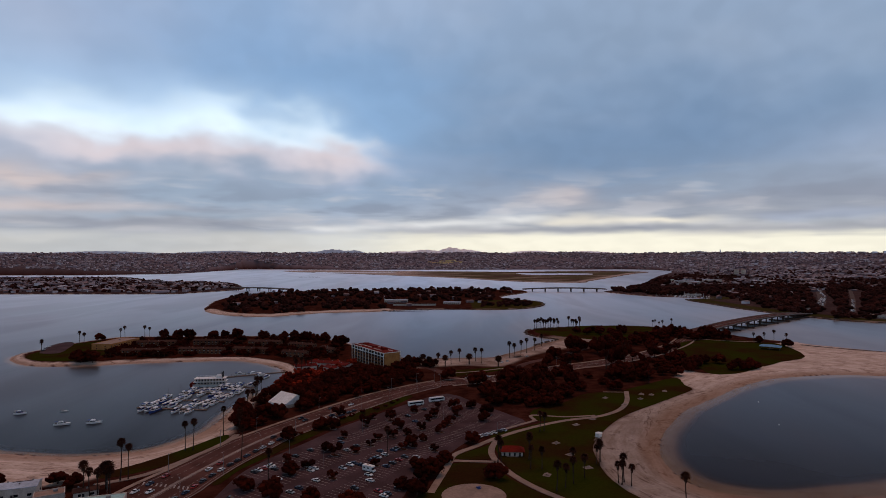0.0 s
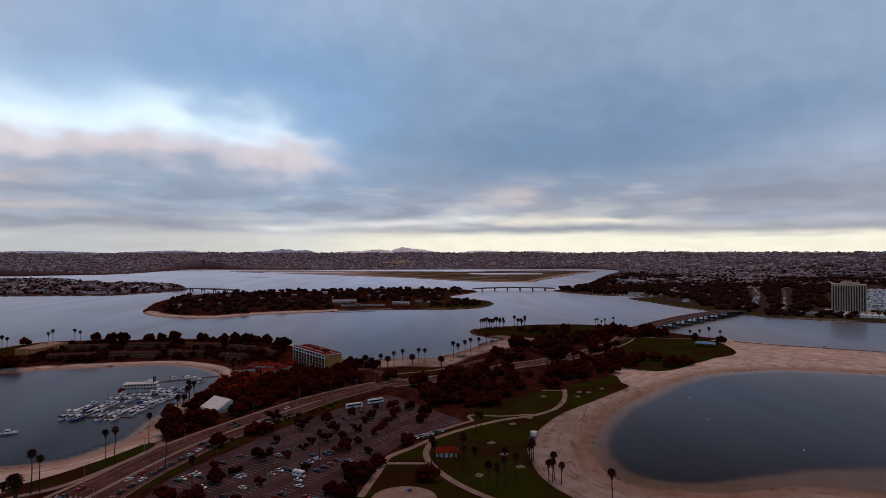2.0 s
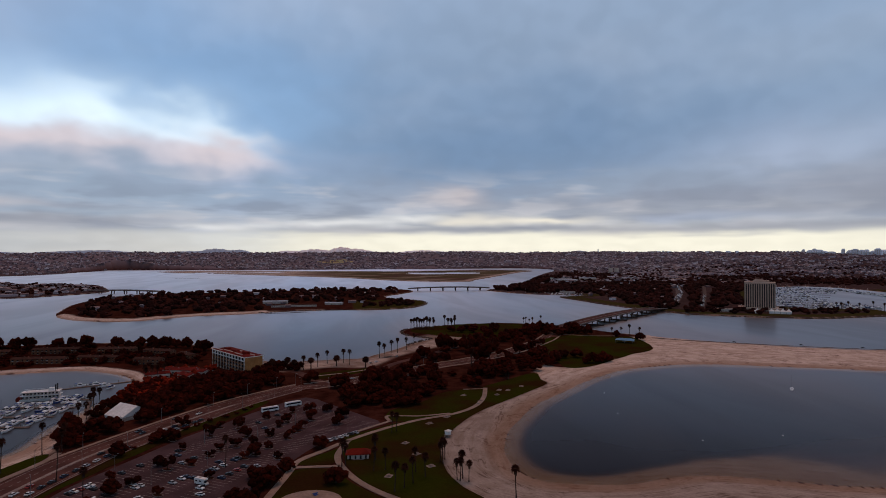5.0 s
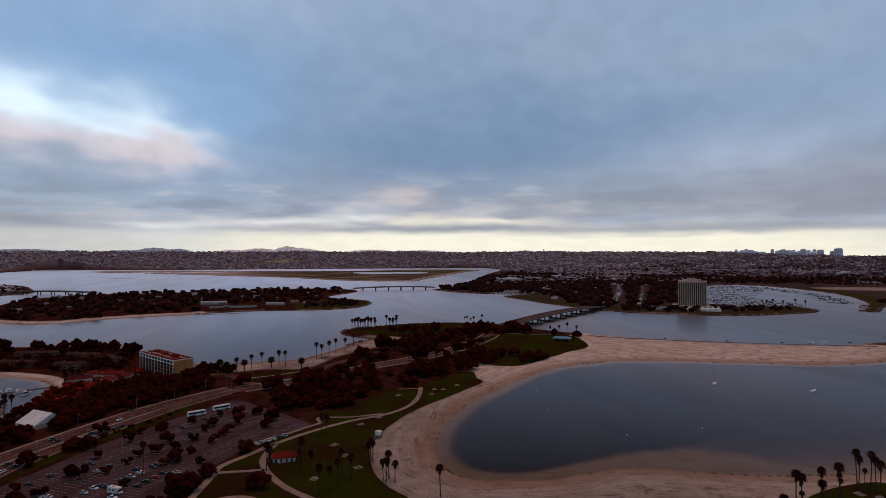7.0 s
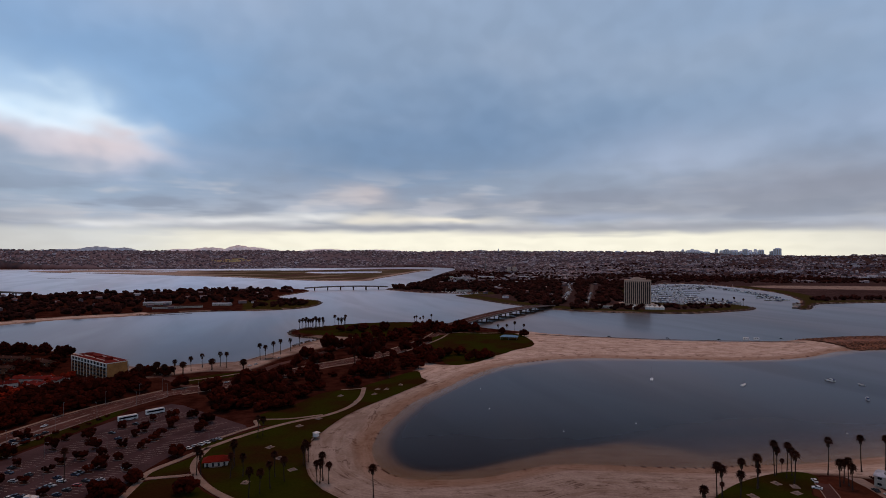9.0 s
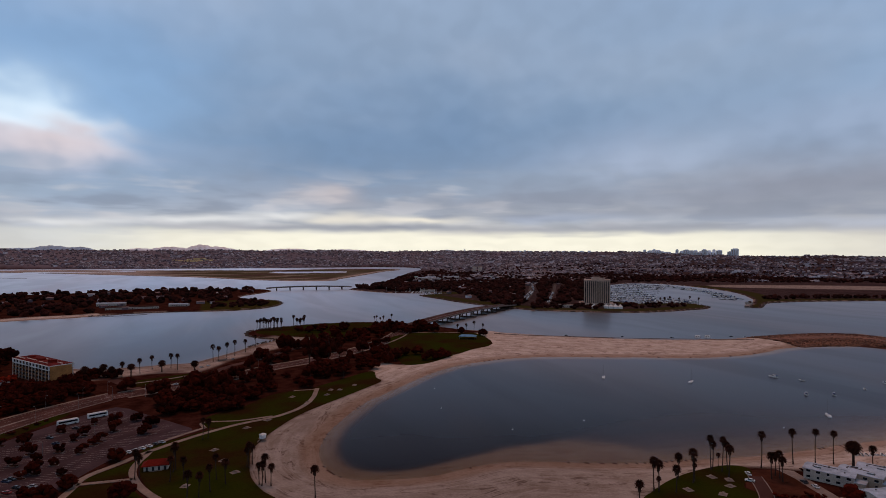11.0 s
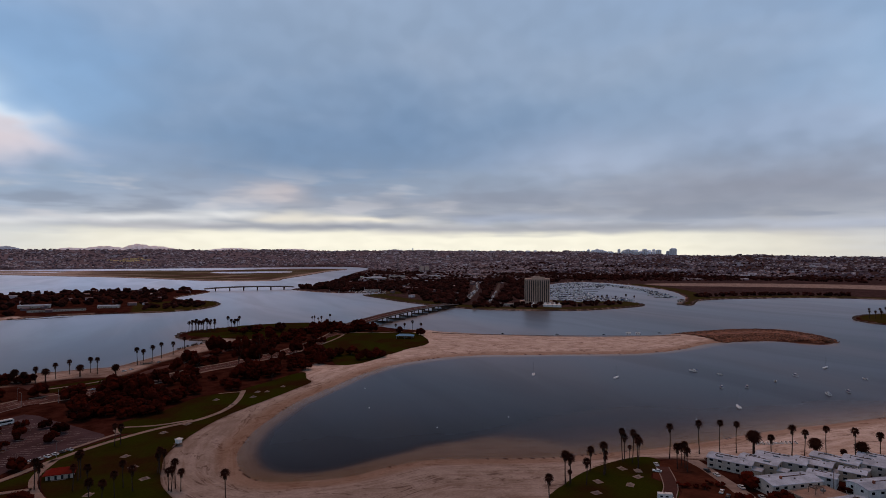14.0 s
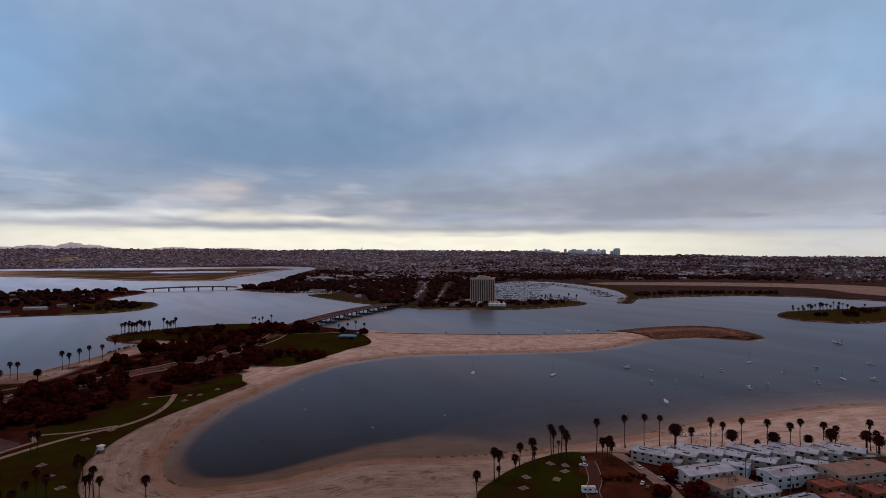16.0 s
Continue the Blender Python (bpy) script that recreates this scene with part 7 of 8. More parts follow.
lot_cars = [p for p in stalls if (p[1] < 340 and rng.random() < 0.20) or rng.random() < 0.02]
for p in lot_cars[:70]:
    car(*p, SIDE + 180 * int(rng.integers(2)))
for k in range(6):
    car(22 + 3.2 * k, 362.5 + 2.5 * k, 128, (0, 1, 0, 0, 2, 1)[k])
queue = smooth(ROAD_S, 20, False) * 0.86 + smooth(ROAD_N, 20, False) * 0.14
step = np.r_[0, np.cumsum(np.hypot(*np.diff(queue, axis=0).T))]
for k, s in enumerate(np.arange(14, 190, 7.4)):
    if rng.random() < (0.86 if s < 130 else 0.35):
        i = int(np.searchsorted(step, s))
        d = queue[i] - queue[i - 1]
        car(*queue[i], math.degrees(math.atan2(d[1], d[0])))
for share, low, high, chance in ((0.64, 20, 200, 0.22), (0.36, 20, 250, 0.22), (0.16, 30, 230, 0.25)):
    line = smooth(ROAD_S, 20, False) * share + smooth(ROAD_N, 20, False) * (1 - share)
    for s in np.arange(low, high, 9.5):
        if rng.random() < chance:
            i = int(np.searchsorted(step, s))
            d = line[i] - line[i - 1]
            car(*line[i], math.degrees(math.atan2(d[1], d[0])) + (180 if share < 0.5 else 0))
for x, y, turn, kind in ((315, 212, 60, 0), (308, 205, 130, 0), (331.5, 194, 68, 2), (331, 188, 68, 0), (328, 172, 66, 0), (318, 162, 40, 2), (315, 172.5, 30, 0), (313, 167.6, 30, 2), (326, 160, 60, 1), (-462, 690, 60, 0), (-466, 700, 60, 1), (-458, 684, 60, 2), (-470, 712, 60, 0), (22, 530, 30, 0), (30, 520, 25, 2), (40, 535, 28, 1),
                         (-30, 612, 20, 0), (-24, 606, 20, 1), (-60, 541, 30, 0), (-72, 520, 50, 0), (707, 576, -25, 2), (722, 567, -30, 1), (626, 596, -35, 2), (572, 627, -35, 2), (509, 663, -38, 2), (60, 606, 45, 0), (66, 612, 45, 0), (90, 640, 50, 1)):
    car(x, y, turn, kind)
for x, y, turn in ((-20, 437, 27), (-5, 449, 27)):
    COACH.put(place(x, y, turn, 1.0, LEVEL + 0.06))
for x, y, turn in ((-38, 306, SIDE), (285, 178, -35), (660, 586, -28), (671, 580, -28)):
    MOTORHOME.put(place(x, y, turn, 1.0, LEVEL + 0.06))

# ---- boats at the near marina and on moorings ----
DOCK_A, DOCK_B = np.array((-214.0, 436.0)), np.array((-166.0, 540.0))


def make_dock(a, b, width, label):
    a, b = np.array(a, float), np.array(b, float)
    m = (a + b) / 2
    root = thing("floating_dock", Matrix.Translation((*m, 0)) @ Matrix.Rotation(math.atan2(*(b - a)[::-1]), 4, "Z"), label, "dock", "marina docks")
    l = np.hypot(*(b - a))
    part("deck", Shape().box(0, 0, 0.15, l, width, 0.4), TIMBER, root)
    for k in range(max(2, int(l / 12))):
        part("pile", Shape().tube([(-l / 2 + (k + 0.5) * l / max(2, int(l / 12)), width / 2 + 0.2, -2), (-l / 2 + (k + 0.5) * l / max(2, int(l / 12)), width / 2 + 0.2, 2.6)], [0.18, 0.18], 7), TIMBER, root)


ROWS = [((-226, 441), (-172, 434)), ((-222, 466), (-168, 458)), ((-212, 490), (-164, 482)), ((-190, 512), (-160, 506))]
for a, b in ROWS:
    make_dock(a, b, 2.2, "weathered floating dock lined with boats")
    a, b = np.array(a, float), np.array(b, float)
    d = (b - a) / np.hypot(*(b - a))
    for k in range(int(np.hypot(*(b - a)) / 5.2)):
        for s in (-1, 1):
            if rng.random() < 0.84:
                c = a + d * (k + 0.6) * 5.2 + s * np.array((-d[1], d[0])) * 7.2
                kind = (YACHTS[:2] * 2 + YACHTS[2:] + YACHTS[2:3] + SLOOPS[:1] + [RUNABOUT])[int(rng.integers(9))]
                kind.put(place(*c, math.degrees(math.atan2(d[1], d[0])) + 90 * s + rng.normal() * 3, 0.9 + 0.15 * rng.random(), 0.0))
make_dock((-160, 500), (-152, 470), 2.4, "weathered dock walkway to the shore")
make_dock((-200, 548), (-146, 575), 3.0, "long timber pier to the beach")
for x, y, turn, kind in ((-162, 548, 70, 2), (-170, 556, 60, 0), (-178, 562, 30, 1), (-190, 560, 20, 0)):
    YACHTS[kind].put(place(x, y, turn, 0.95, 0.0))
for x, y, turn in ((-301, 425, 10), (-254, 398, 15), (-235, 402, 12)):
    YACHTS[2 if x == -301 else 0].put(place(x, y, turn, 0.85, 0.0))
RUNABOUT.put(place(-274, 432, 20, 0.8, 0.0))


def make_steamer():
    root = thing("paddle_steamer", Matrix.Translation((-199, 514, 0)) @ Matrix.Rotation(radians(8), 4, "Z"), "white three-deck paddle steamer moored at the marina", "ship")
    part("hull", hull_shape(30, 9.5, 1.6, 0.15), HULL, root)
    for k, (l, w, z) in enumerate(((27, 9.0, 1.7), (26, 8.6, 4.4))):
        part("deckhouse", Shape().box(-1, 0, z, l - 2.5, w - 2.2, 2.5), STUCCO, root)
        part("deck", Shape().box(-1, 0, z + 2.5, l, w, 0.22), WHITE, root)
        for j in range(10):
            x = -1 - (l - 4) / 2 + j * (l - 4) / 9
            for s in (-1, 1):
                part("window", Shape().box(x, s * ((w - 2.2) / 2 + 0.02), z + 0.8, 1.3, 0.08, 1.1), PANE, root)
                part("post", Shape().box(x + 1.1, s * (w / 2 - 0.15), z, 0.14, 0.14, 2.5), WHITE, root)
        for s in (-1, 1):
            part("rail", Shape().box(-1, s * (w / 2 - 0.1), z + 3.6 if k else z + 0.9, l - 0.4, 0.08, 0.12), WHITE, root)
    part("pilot_house", Shape().box(6, 0, 7.1, 4.0, 3.6, 2.2), WHITE, root)
    for y in (-1, 1):
        part("funnel", Shape().tube([(9, y * 2.4, 7), (9, y * 2.4, 12)], [0.45, 0.5], 9), DARK, root)
    part("paddle_wheel", Shape().tube([(-15.5, -3.2, 1.8), (-15.5, 3.2, 1.8)], [2.2, 2.2], 12), ROOF_RED, root)


make_steamer()
MOORED = [(399, 439, 1, 139), (459, 395, 1, 118), (546, 384, 2, 190), (556, 363, 3, 180), (511, 326, 0, 140), (531, 317, 0, 140), (467, 277, 1, 140), (575, 321, 3, 130), (614, 328, 0, 160), (678, 338, 1, 100), (567, 271, 2, 145), (591, 269, 0, 140), (657, 291, 3, 150), (708, 286, 0, 90), (638, 251, 0, 150), (676, 248, 1, 140), (697, 232, 2, 150), (782, 270, 2, 160), (907, 359, 2, 165)]
for x, y, kind, turn in MOORED:
    (YACHTS[2], SLOOPS[1], YACHTS[0], RUNABOUT)[kind].put(place(x, y, turn - 90, (0.72, 0.85, 0.75, 0.95)[kind] * (1.7 if x > 900 else 1.0), 0.0))
YACHTS[1].put(place(1085, 1015, 20, 1.6, 0.0))
for x, y in ((245, 330), (222, 395), (300, 330), (412, 268), (240, 455)):
    b = thing("mooring_buoy", Matrix.Translation((x, y, 0)), "small white mooring buoy", "buoy", "mooring buoys")
    part("float", Shape().ball((0, 0, 0.15), (0.5, 0.5, 0.42), rng, 0.0), WHITE, b)
    part("pole", Shape().tube([(0, 0, 0.4), (0, 0, 1.5)], [0.06, 0.05], 5), STEEL, b)
rack = np.random.default_rng(3)
for k in range(9):
    RUNABOUT.put(place(396 + 2.6 * k + rack.normal() * 0.5, 211 - 1.1 * k, 60 + 20 * rack.normal(), 0.7, LEVEL), "small white catamaran hull drawn up on the sand")


# ---- street furniture ----
def make_lamp():
    lamp = thing("street_lamp", Matrix(), "tall thin grey street lamp with a single arm", "street lamp", "street lamps")
    part("base", Shape().box(0, 0, -0.3, 0.6, 0.6, 0.7, taper=0.8), CONCRETE, lamp)
    part("post", Shape().tube([(0, 0, 0), (0, 0, 9.5)], [0.13, 0.08], 7), STEEL, lamp)
    part("arm", Shape().tube([(0, 0, 9.4), (1.0, 0, 9.9), (2.4, 0, 10.0)], [0.07, 0.06, 0.05], 6), STEEL, lamp)
    part("head", Shape().box(2.7, 0, 9.88, 0.9, 0.35, 0.16), STEEL, lamp)
    return lamp


LAMP = Kind(make_lamp)
for share, turn in ((0.03, -60), (0.97, 120)):
    line = smooth(ROAD_S, 20, False) * share + smooth(ROAD_N, 20, False) * (1 - share)
    for s in np.arange(20, 300, 34):
        i = min(int(np.searchsorted(step, s)), len(line) - 1)
        LAMP.put(place(*line[i], turn))
for x, y in ((-85, 330), (-62, 310), (-40, 330), (-20, 370), (-50, 370), (0, 400), (20, 500), (60, 540), (110, 580), (33, 364)):
    LAMP.put(place(x, y, rng.random() * 360, 0.9))


def make_picnic():
    root = thing("picnic_table", Matrix(), "concrete picnic table and benches on a pale pad", "picnic table", "picnic tables")
    part("pad", Shape().box(0, 0, 0.1, 4.4, 3.6, 0.1), CONCRETE, root)
    part("tabletop", Shape().box(0, 0, 0.82, 2.4, 0.9, 0.1), CONCRETE, root)
    part("base", Shape().box(0, 0, 0.15, 1.4, 0.4, 0.7), CONCRETE, root)
    for y in (-0.95, 0.95):
        part("bench", Shape().box(0, y, 0.45, 2.4, 0.4, 0.1), CONCRETE, root)
        part("bench_foot", Shape().box(0, y, 0.15, 1.6, 0.25, 0.32), CONCRETE, root)
    return root


PICNIC = Kind(make_picnic)
for x, y in ((294, 204), (283, 198), (272, 208), (262, 198), (295, 216), (86, 387), (133, 438), (129, 430), (156, 470), (163, 468), (124, 458), (52, 300), (70, 330), (66, 350), (100, 400), (150, 455), (178, 480), (75, 310), (300, 210)):
    PICNIC.put(place(x, y, rng.random() * 90, 1.0, LEVEL + 0.1))


blue_table = thing("picnic_table", place(16.7, 283.2, 20, 1.0, LEVEL + 0.2), "blue picnic table on the round sand area", "picnic table", "picnic tables")
part("tabletop", Shape().box(0, 0, 0.72, 2.4, 0.9, 0.1), NAVY, blue_table)
part("base", Shape().box(0, 0, 0, 1.6, 0.5, 0.72), NAVY, blue_table)
for y in (-0.95, 0.95):
    part("bench", Shape().box(0, y, 0.4, 2.4, 0.4, 0.1), NAVY, blue_table)
    part("bench_foot", Shape().box(0, y, 0, 1.6, 0.25, 0.4), NAVY, blue_table)


def make_utility_pole():
    root = thing("utility_pole", Matrix(), "dark timber utility pole with crossarms", "utility pole", "utility poles")
    part("post", Shape().tube([(0, 0, -0.3), (0, 0, 12)], [0.2, 0.13], 7), TIMBER, root)
    for z in (11.3, 10.4):
        part("crossarm", Shape().box(0, 0, z, 2.6, 0.14, 0.16), TIMBER, root)
    return root


POLE = Kind(make_utility_pole)
for x, y in ((362, 149), (392, 130), (380, 110), (356, 124)):
    POLE.put(place(x, y, 35))

# island resort and shore buildings
for x, y, turn, l, w, h, roof, name in ((-106, 1352, 0, 52, 16, 5, ROOF_WHITE, "long low white-roofed resort hall"), (-60, 1262, 3, 90, 10, 4, ROOF_DARK, "low dark-roofed dockside building"), (20, 1300, -15, 36, 14, 4, ROOF_WHITE, "low white-roofed dockside building"),
                                        (640, 1530, -30, 40, 12, 5, ROOF_TAN, "tan marina building on the shore"), (760, 1620, -35, 60, 16, 6, ROOF_WHITE, "long white-roofed shed in dark trees"), (850, 1700, -35, 50, 18, 6, ROOF_WHITE, "long white-roofed shed in dark trees"), (880, 2150, -40, 90, 26, 7, ROOF_WHITE, "long white-roofed shed in dark trees"), (700, 1140, 58, 30, 12, 5, ROOF_DARK, "low dark-roofed building in trees"), (740, 1010, -37, 30, 16, 5, ROOF_TAN, "low tan hotel wing beside the tower"), (1150, 930, 30, 24, 10, 4, ROOF_DARK, "low dark harbour building on the point")):
    make_house(x, y, turn, l, w, h, roof, STUCCO, name, 1.5 if roof is not ROOF_TAN else 0, 1, "shore buildings")
for line, width in (([(700, 1125), (780, 1235), (920, 1450), (1130, 1800)], 17), ([(690, 1010), (790, 1150), (955, 1390), (1200, 1760)], 9)):
    ribbon("road", line, width, PIER, 0.2, "pale worn road through the harbour woods", "road")
lot_r = np.random.default_rng(91)
strips, turns = [], []
for a, b in (((706, 1134), (916, 1444)), ((712, 1130), (922, 1440)), ((760, 1108), (950, 1384)), ((860, 1120), (960, 1260)), ((870, 1112), (970, 1252)), ((700, 1395), (840, 1560)), ((708, 1390), (848, 1556)), ((930, 1450), (1120, 1785))):
    a, b = np.array(a, float), np.array(b, float)
    t = lot_r.random(int(np.hypot(*(b - a)) / 5.5))[:, None]
    strips.append(a + (b - a) * t + lot_r.normal(size=(len(t), 2)) * 1.2)
    turns.append(np.full(len(t), math.atan2(b[1] - a[1], b[0] - a[0])) + lot_r.integers(0, 2, len(t)) * 1.57)
strips, turns = np.concatenate(strips), np.concatenate(turns)
n = len(strips)
joined("harbour_cars", [many(BOX, np.c_[strips, np.full(n, LEVEL + 0.25)], np.tile((4.4, 1.8, 0.9), (n, 1)), turns, 0.0, 7), many(BOX, np.c_[strips, np.full(n, LEVEL + 1.1)], np.tile((2.2, 1.5, 0.6), (n, 1)), turns, 0.0, 8)], BOATS, "parked cars along the harbour roads", "cars")
low_a, low_b = sides_of(smooth([(-670, 2773), (-620, 2785), (-570, 2768)], 6, False), 7.0)
single("breakwater", Shape().strip(low_a, low_b, 1.1), ROCK, "low dark breakwater out in the bay", "breakwater", kind="structure")
dock_a, dock_b = sides_of(smooth([(-106, 1152), (-64, 1159), (-28, 1168)], 6, False), 3.0)
single("island_dock", Shape().strip(dock_a, dock_b, 0.9), PIER, "long dark floating dock off the island resort", "dock", kind="structure")
single("fishing_pier", Shape().box(1146, 925, 0.0, 96, 9, 2.9, 0.62), CONCRETE, "pale stone pier at the harbour mouth", "pier", kind="structure")

for x, y, turn, l, w, h, roof in ((1014, 2250, -24, 66, 20, 7, ROOF_WHITE), (930, 2262, -24, 40, 18, 6, ROOF_WHITE), (868, 2290, -22, 32, 16, 6, TEAL), (1180, 2240, -28, 44, 18, 6, ROOF_WHITE), (1330, 2120, -32, 52, 18, 6, ROOF_TAN), (980, 1880, -28, 46, 16, 5, ROOF_WHITE)):
    make_house(x, y, turn, l, w, h, roof, STUCCO, "long pale-roofed hall on the far shore", 1.6, 1, "far halls", False)


def make_round_block(x, y):
    root = thing("apartment_tower", place(x, y, -26), "pale rounded apartment block on the plain", "tower", "round apartment blocks")
    part("wall", Shape().tube([(0, 0, -0.3), (0, 0, 27)], [11, 11], 16), STUCCO, root)
    part("roof", Shape().tube([(0, 0, 27), (0, 0, 29)], [9.5, 7.5], 16), ROOF_TAN, root)
    for k in range(7):
        part("balcony_band", Shape().tube([(0, 0, 2.5 + 3.4 * k), (0, 0, 3.5 + 3.4 * k)], [11.3, 11.3], 16), PEACH, root)


make_round_block(1422, 2890)
make_round_block(1450, 2880)


def make_sky_tower():
    root = thing("observation_tower", place(1290, 2900), "tall thin grey observation tower far across the bay", "tower")
    part("shaft", Shape().tube([(0, 0, -0.3), (0, 0, 84)], [2.6, 1.5], 10), STEEL, root)
    part("cabin", Shape().tube([(0, 0, 10), (0, 0, 15)], [6.5, 6.5], 16), DARK, root, "dark ring-shaped viewing cabin")
    part("mast", Shape().tube([(0, 0, 84), (0, 0, 96)], [0.7, 0.3], 6), STEEL, root)


make_sky_tower()
# halls added in gold: a sunlit patch of the mesa, painted as wall colour
GOLD = stuff("sun_painted_ochre_wall", (0.90, 0.66, 0.34), (0.74, 0.50, 0.24), 0.02, 0.9, spread=0.25)
for k, (dx, dy, l, h) in enumerate(((0, 0, 46, 12), (40, 20, 30, 9), (-44, 14, 34, 9), (80, 46, 26, 8), (-84, 40, 30, 8), (18, 70, 40, 14), (-30, 86, 30, 10), (58, 96, 34, 10), (110, 20, 22, 8), (-120, 66, 26, 8))):
    spot = np.array([(20.0 + dx, 4330.0 + dy)])
    root = thing("hillside_hall", place(*spot[0], 8 * math.sin(k), z=float(ground_at(spot)[0]) - 0.6), "far mesa hall with a patch of sunlight painted into its ochre walls", "building", "hillside halls")
    part("wall", Shape().box(0, 0, 0, l, 16, h), GOLD, root)
    part("roof", Shape().box(0, 0, h, l + 1, 17, 1.4, taper=0.8), ROOF_RED, root)

# ---- the far skyline ----
rng = np.random.default_rng(23)


def bearing(degrees, far, z=0.0):
    a = radians(degrees)
    return 40 + far * math.sin(a), far * math.cos(a), z


for a, w, h in ((44.6, 26, 20), (45.0, 30, 24), (45.5, 22, 40), (46.0, 44, 32), (46.35, 28, 46), (46.7, 50, 36), (47.1, 40, 24), (47.6, 60, 18), (48.5, 24, 44), (48.95, 34, 30), (49.35, 46, 42), (49.8, 30, 34), (50.15, 36, 36), (50.6, 26, 26), (50.95, 40, 46), (51.35, 36, 34), (51.8, 24, 44), (52.25, 46, 38), (53.2, 40, 26), (53.6, 56, 54), (49.1, 70, 14), (50.4, 80, 16), (51.6, 70, 18), (46.5, 80, 16)):
    a = 48.7 + (a - 48.7) * 0.91
    x, y, _ = bearing(a - 4.7, 4840)
    root = thing("office_tower", Matrix.Translation((x, y, 84)) @ Matrix.Rotation(-radians(a - 4.7), 4, "Z"), "hazy grey downtown office tower on the skyline", "tower", "downtown skyline")
    h *= 0.66
    w *= 0.92
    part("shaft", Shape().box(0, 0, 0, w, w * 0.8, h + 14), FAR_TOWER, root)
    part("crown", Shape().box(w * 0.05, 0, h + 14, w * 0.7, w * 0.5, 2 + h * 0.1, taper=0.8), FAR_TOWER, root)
    for k in range(3):
        # windows in pale stucco: haze painted over their dark glass
        part("window_strip", Shape().box((k - 1) * w * 0.28, -w * 0.41, 10, w * 0.1, 0.8, h), STUCCO, root)
for a, w, h in ((29.8, 22, 10), (30.2, 16, 14), (30.7, 26, 9), (35.5, 30, 10), (36.2, 20, 12), (24.5, 8, 26), (33.8, 24, 8)):
    x, y, _ = bearing(a, 4790)
    root = thing("hilltop_block", Matrix.Translation((x, y, 96)) @ Matrix.Rotation(-radians(a), 4, "Z"), "pale block of flats on the distant mesa", "building", "hilltop blocks")
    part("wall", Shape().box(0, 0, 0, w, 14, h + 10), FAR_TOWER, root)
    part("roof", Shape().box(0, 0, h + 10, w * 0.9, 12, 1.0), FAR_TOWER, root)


def ridge(name, low, high, humps, far, label, rock=MOUNTAIN):
    """A far mountain range: humps of (bearing, half width, height), with slopes and spurs."""
    n, s, p = 120, Shape(), []
    for i in range(n + 1):
        a = low + (high - low) * i / n
        h = max(tall * math.exp(-(((a - at) / wide) ** 2)) for at, wide, tall in humps) * (1 + 0.05 * math.sin(a * 9) + 0.03 * math.sin(a * 23))
        h *= min(1.0, 6 * i / n, 6 * (n - i) / n)
        for share, back in ((0.0, -70), (0.55, -35 + 14 * math.sin(a * 14)), (1.0, 0), (0.4, 20)):
            p.append(bearing(a, far + back, 98 + h * share))
    s.add(p, [(4 * i + j, 4 * (i + 1) + j, 4 * (i + 1) + j + 1, 4 * i + j + 1) for i in range(n) for j in range(3)])
    return single(name, s, rock, label, "mountain", kind="structure", soft=True)


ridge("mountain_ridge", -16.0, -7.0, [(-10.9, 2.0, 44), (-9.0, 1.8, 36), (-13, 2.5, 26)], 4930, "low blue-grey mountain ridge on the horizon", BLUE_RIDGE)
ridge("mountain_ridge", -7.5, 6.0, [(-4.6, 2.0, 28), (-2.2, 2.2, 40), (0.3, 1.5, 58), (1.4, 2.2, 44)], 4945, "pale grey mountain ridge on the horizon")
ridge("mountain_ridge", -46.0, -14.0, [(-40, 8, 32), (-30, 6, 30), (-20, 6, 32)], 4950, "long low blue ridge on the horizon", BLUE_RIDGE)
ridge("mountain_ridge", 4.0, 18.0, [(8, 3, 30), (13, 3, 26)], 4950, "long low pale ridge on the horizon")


# ---- planted islands in the parking lot, garden clutter round the houses ----
def make_bed():
    root = thing("planting_bed", Matrix(), "oval planted bed with a pale kerb in the parking lot", "planter", "parking lot beds")
    ring = [(2.9 * math.cos(a), 1.7 * math.sin(a)) for a in np.linspace(0, math.tau, 17)[:-1]]
    part("kerb", Shape().prism(ring, -0.2, 0.18), CONCRETE, root, "pale concrete kerb")
    part("soil", Shape().prism([(x * 0.9, y * 0.86) for x, y in ring], 0.0, 0.23), BARE, root)
    return root


BED = Kind(make_bed)
for x, y in LOT_TREES:
    BED.put(place(x, y, SIDE, 1.0, LEVEL + 0.03))


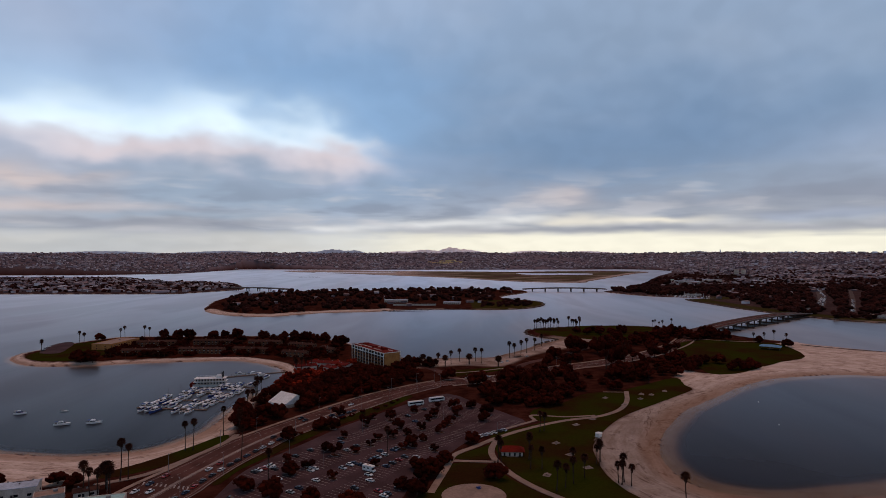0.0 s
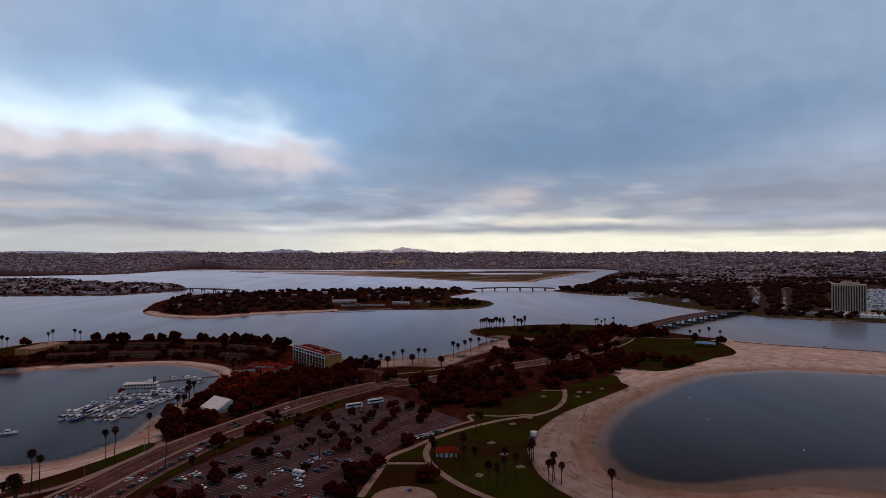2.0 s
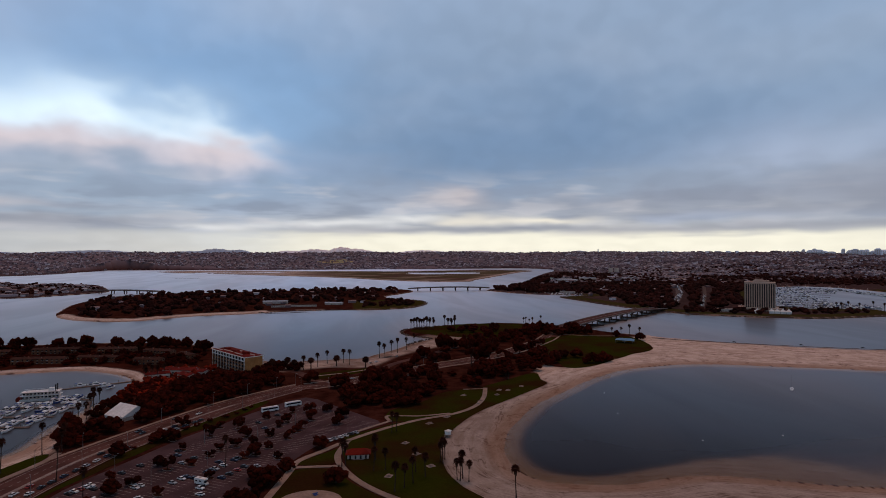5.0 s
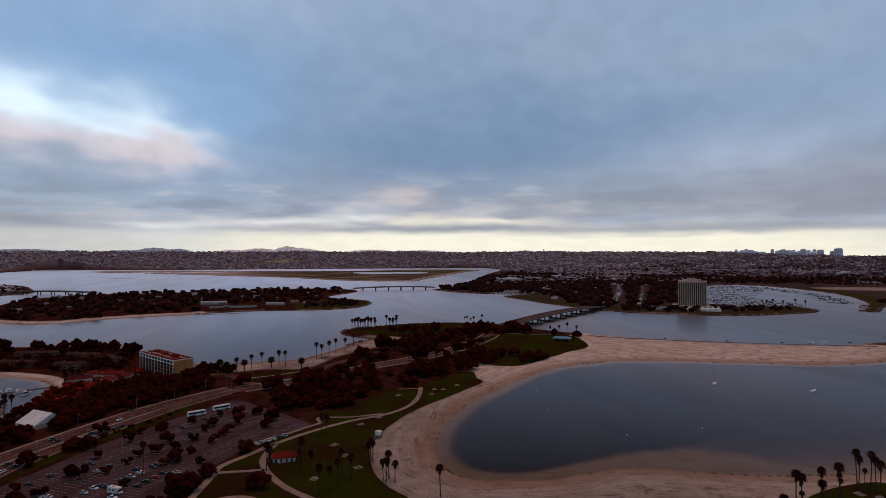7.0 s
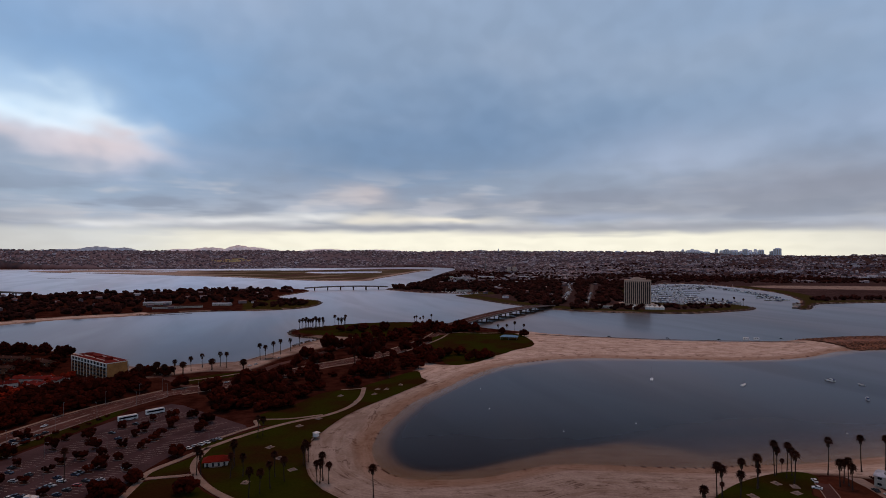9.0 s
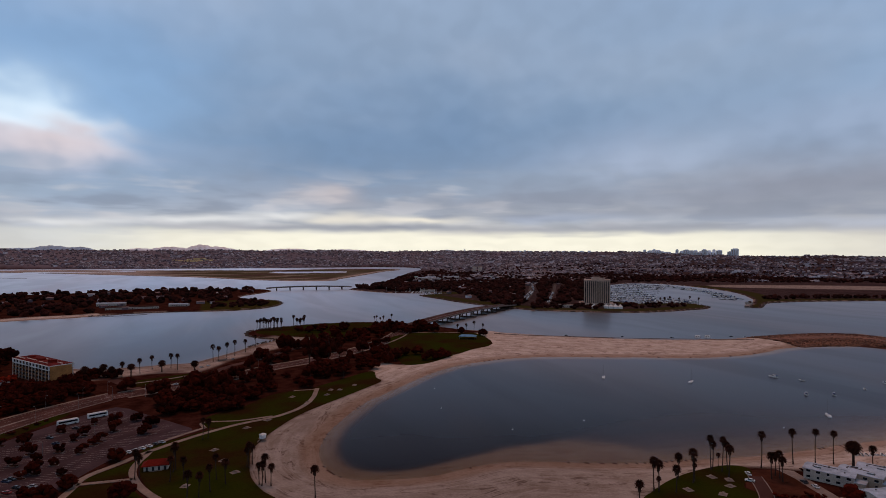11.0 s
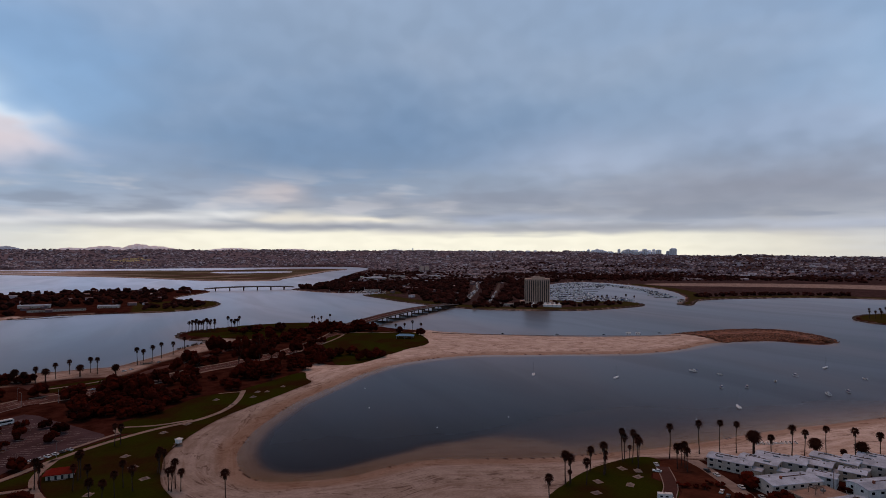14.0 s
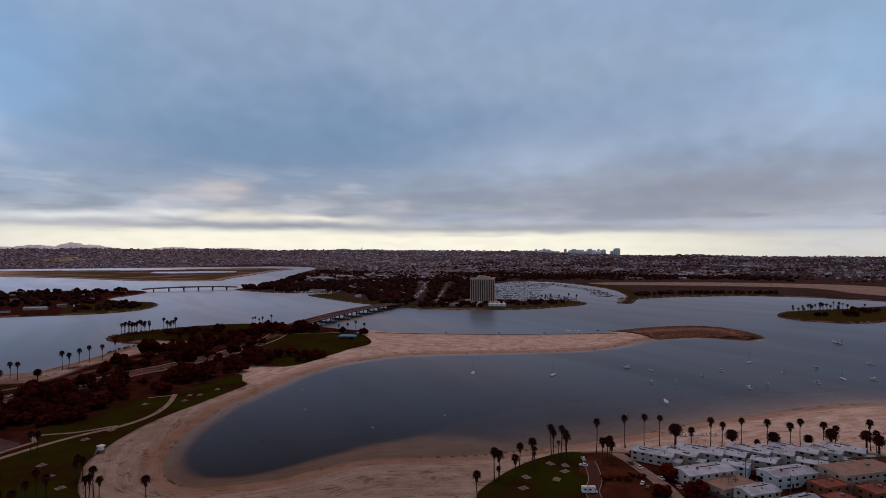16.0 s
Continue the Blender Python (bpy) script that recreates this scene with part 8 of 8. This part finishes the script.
def make_fence(a, b, high=1.7):
    a, b = np.array(a, float), np.array(b, float)
    l, m = np.hypot(*(b - a)), (a + b) / 2
    root = thing("fence", Matrix.Translation((*m, LEVEL)) @ Matrix.Rotation(math.atan2(*(b - a)[::-1]), 4, "Z"), "weathered timber garden fence between beach houses", "fence", "garden fences")
    n = max(2, int(l / 2.4))
    for k in range(n + 1):
        part("post", Shape().box(-l / 2 + k * l / n, 0, -0.2, 0.14, 0.14, high + 0.3), TIMBER, root)
    for k in range(n):
        part("panel", Shape().box(-l / 2 + (k + 0.5) * l / n, 0, 0.1, l / n - 0.16, 0.06, high - 0.1), TIMBER, root)


for a, b in (((332, 152), (333, 138)), ((358, 146), (362, 134)), ((360, 127), (372, 124)), ((384, 127), (394, 130)), ((358, 112), (360, 100)), ((400, 106), (412, 104)), ((418, 110), (432, 104)), ((410, 132), (420, 128))):
    make_fence(a, b)
garden = np.random.default_rng(77)
for x, y in scatter([(334, 170), (362, 150), (420, 120), (450, 100), (420, 84), (370, 84), (336, 105)], 34, 6.5, garden, [[(px - 7, py - 7), (px + 7, py - 7), (px + 7, py + 7), (px - 7, py + 7)] for px, py, *_ in BACK]):
    (BUSH + RUSTY)[int(garden.integers(3))].put(place(x, y, garden.random() * 360, 0.4 + 0.35 * garden.random()))
for x, y in ((303, 186), (306, 184), (309, 182), (311, 178), (318, 182), (321, 178), (345, 205), (318, 166)):
    BUSH[int(garden.integers(2))].put(place(x, y, garden.random() * 360, 0.7 + 0.5 * garden.random()))


def make_pergola(x, y, turn, z):
    root = thing("roof_pergola", place(x, y, turn, z=z), "reddish timber pergola frame on a flat terracotta roof", "pergola", "roof pergolas")
    for dx in (-2.4, 2.4):
        for dy in (-1.8, 1.8):
            part("post", Shape().box(dx, dy, 0, 0.18, 0.18, 2.4), TIMBER, root)
        part("beam", Shape().box(dx, 0, 2.4, 0.2, 4.2, 0.22), TIMBER, root)
    for k in range(7):
        part("rafter", Shape().box(0, -1.8 + 0.6 * k, 2.62, 5.6, 0.1, 0.16), TIMBER, root)


make_pergola(379, 120, -14, LEVEL + 5.73)
make_pergola(391, 105, -16, LEVEL + 5.73)
make_pergola(345, 147, -8, LEVEL + 3.73)
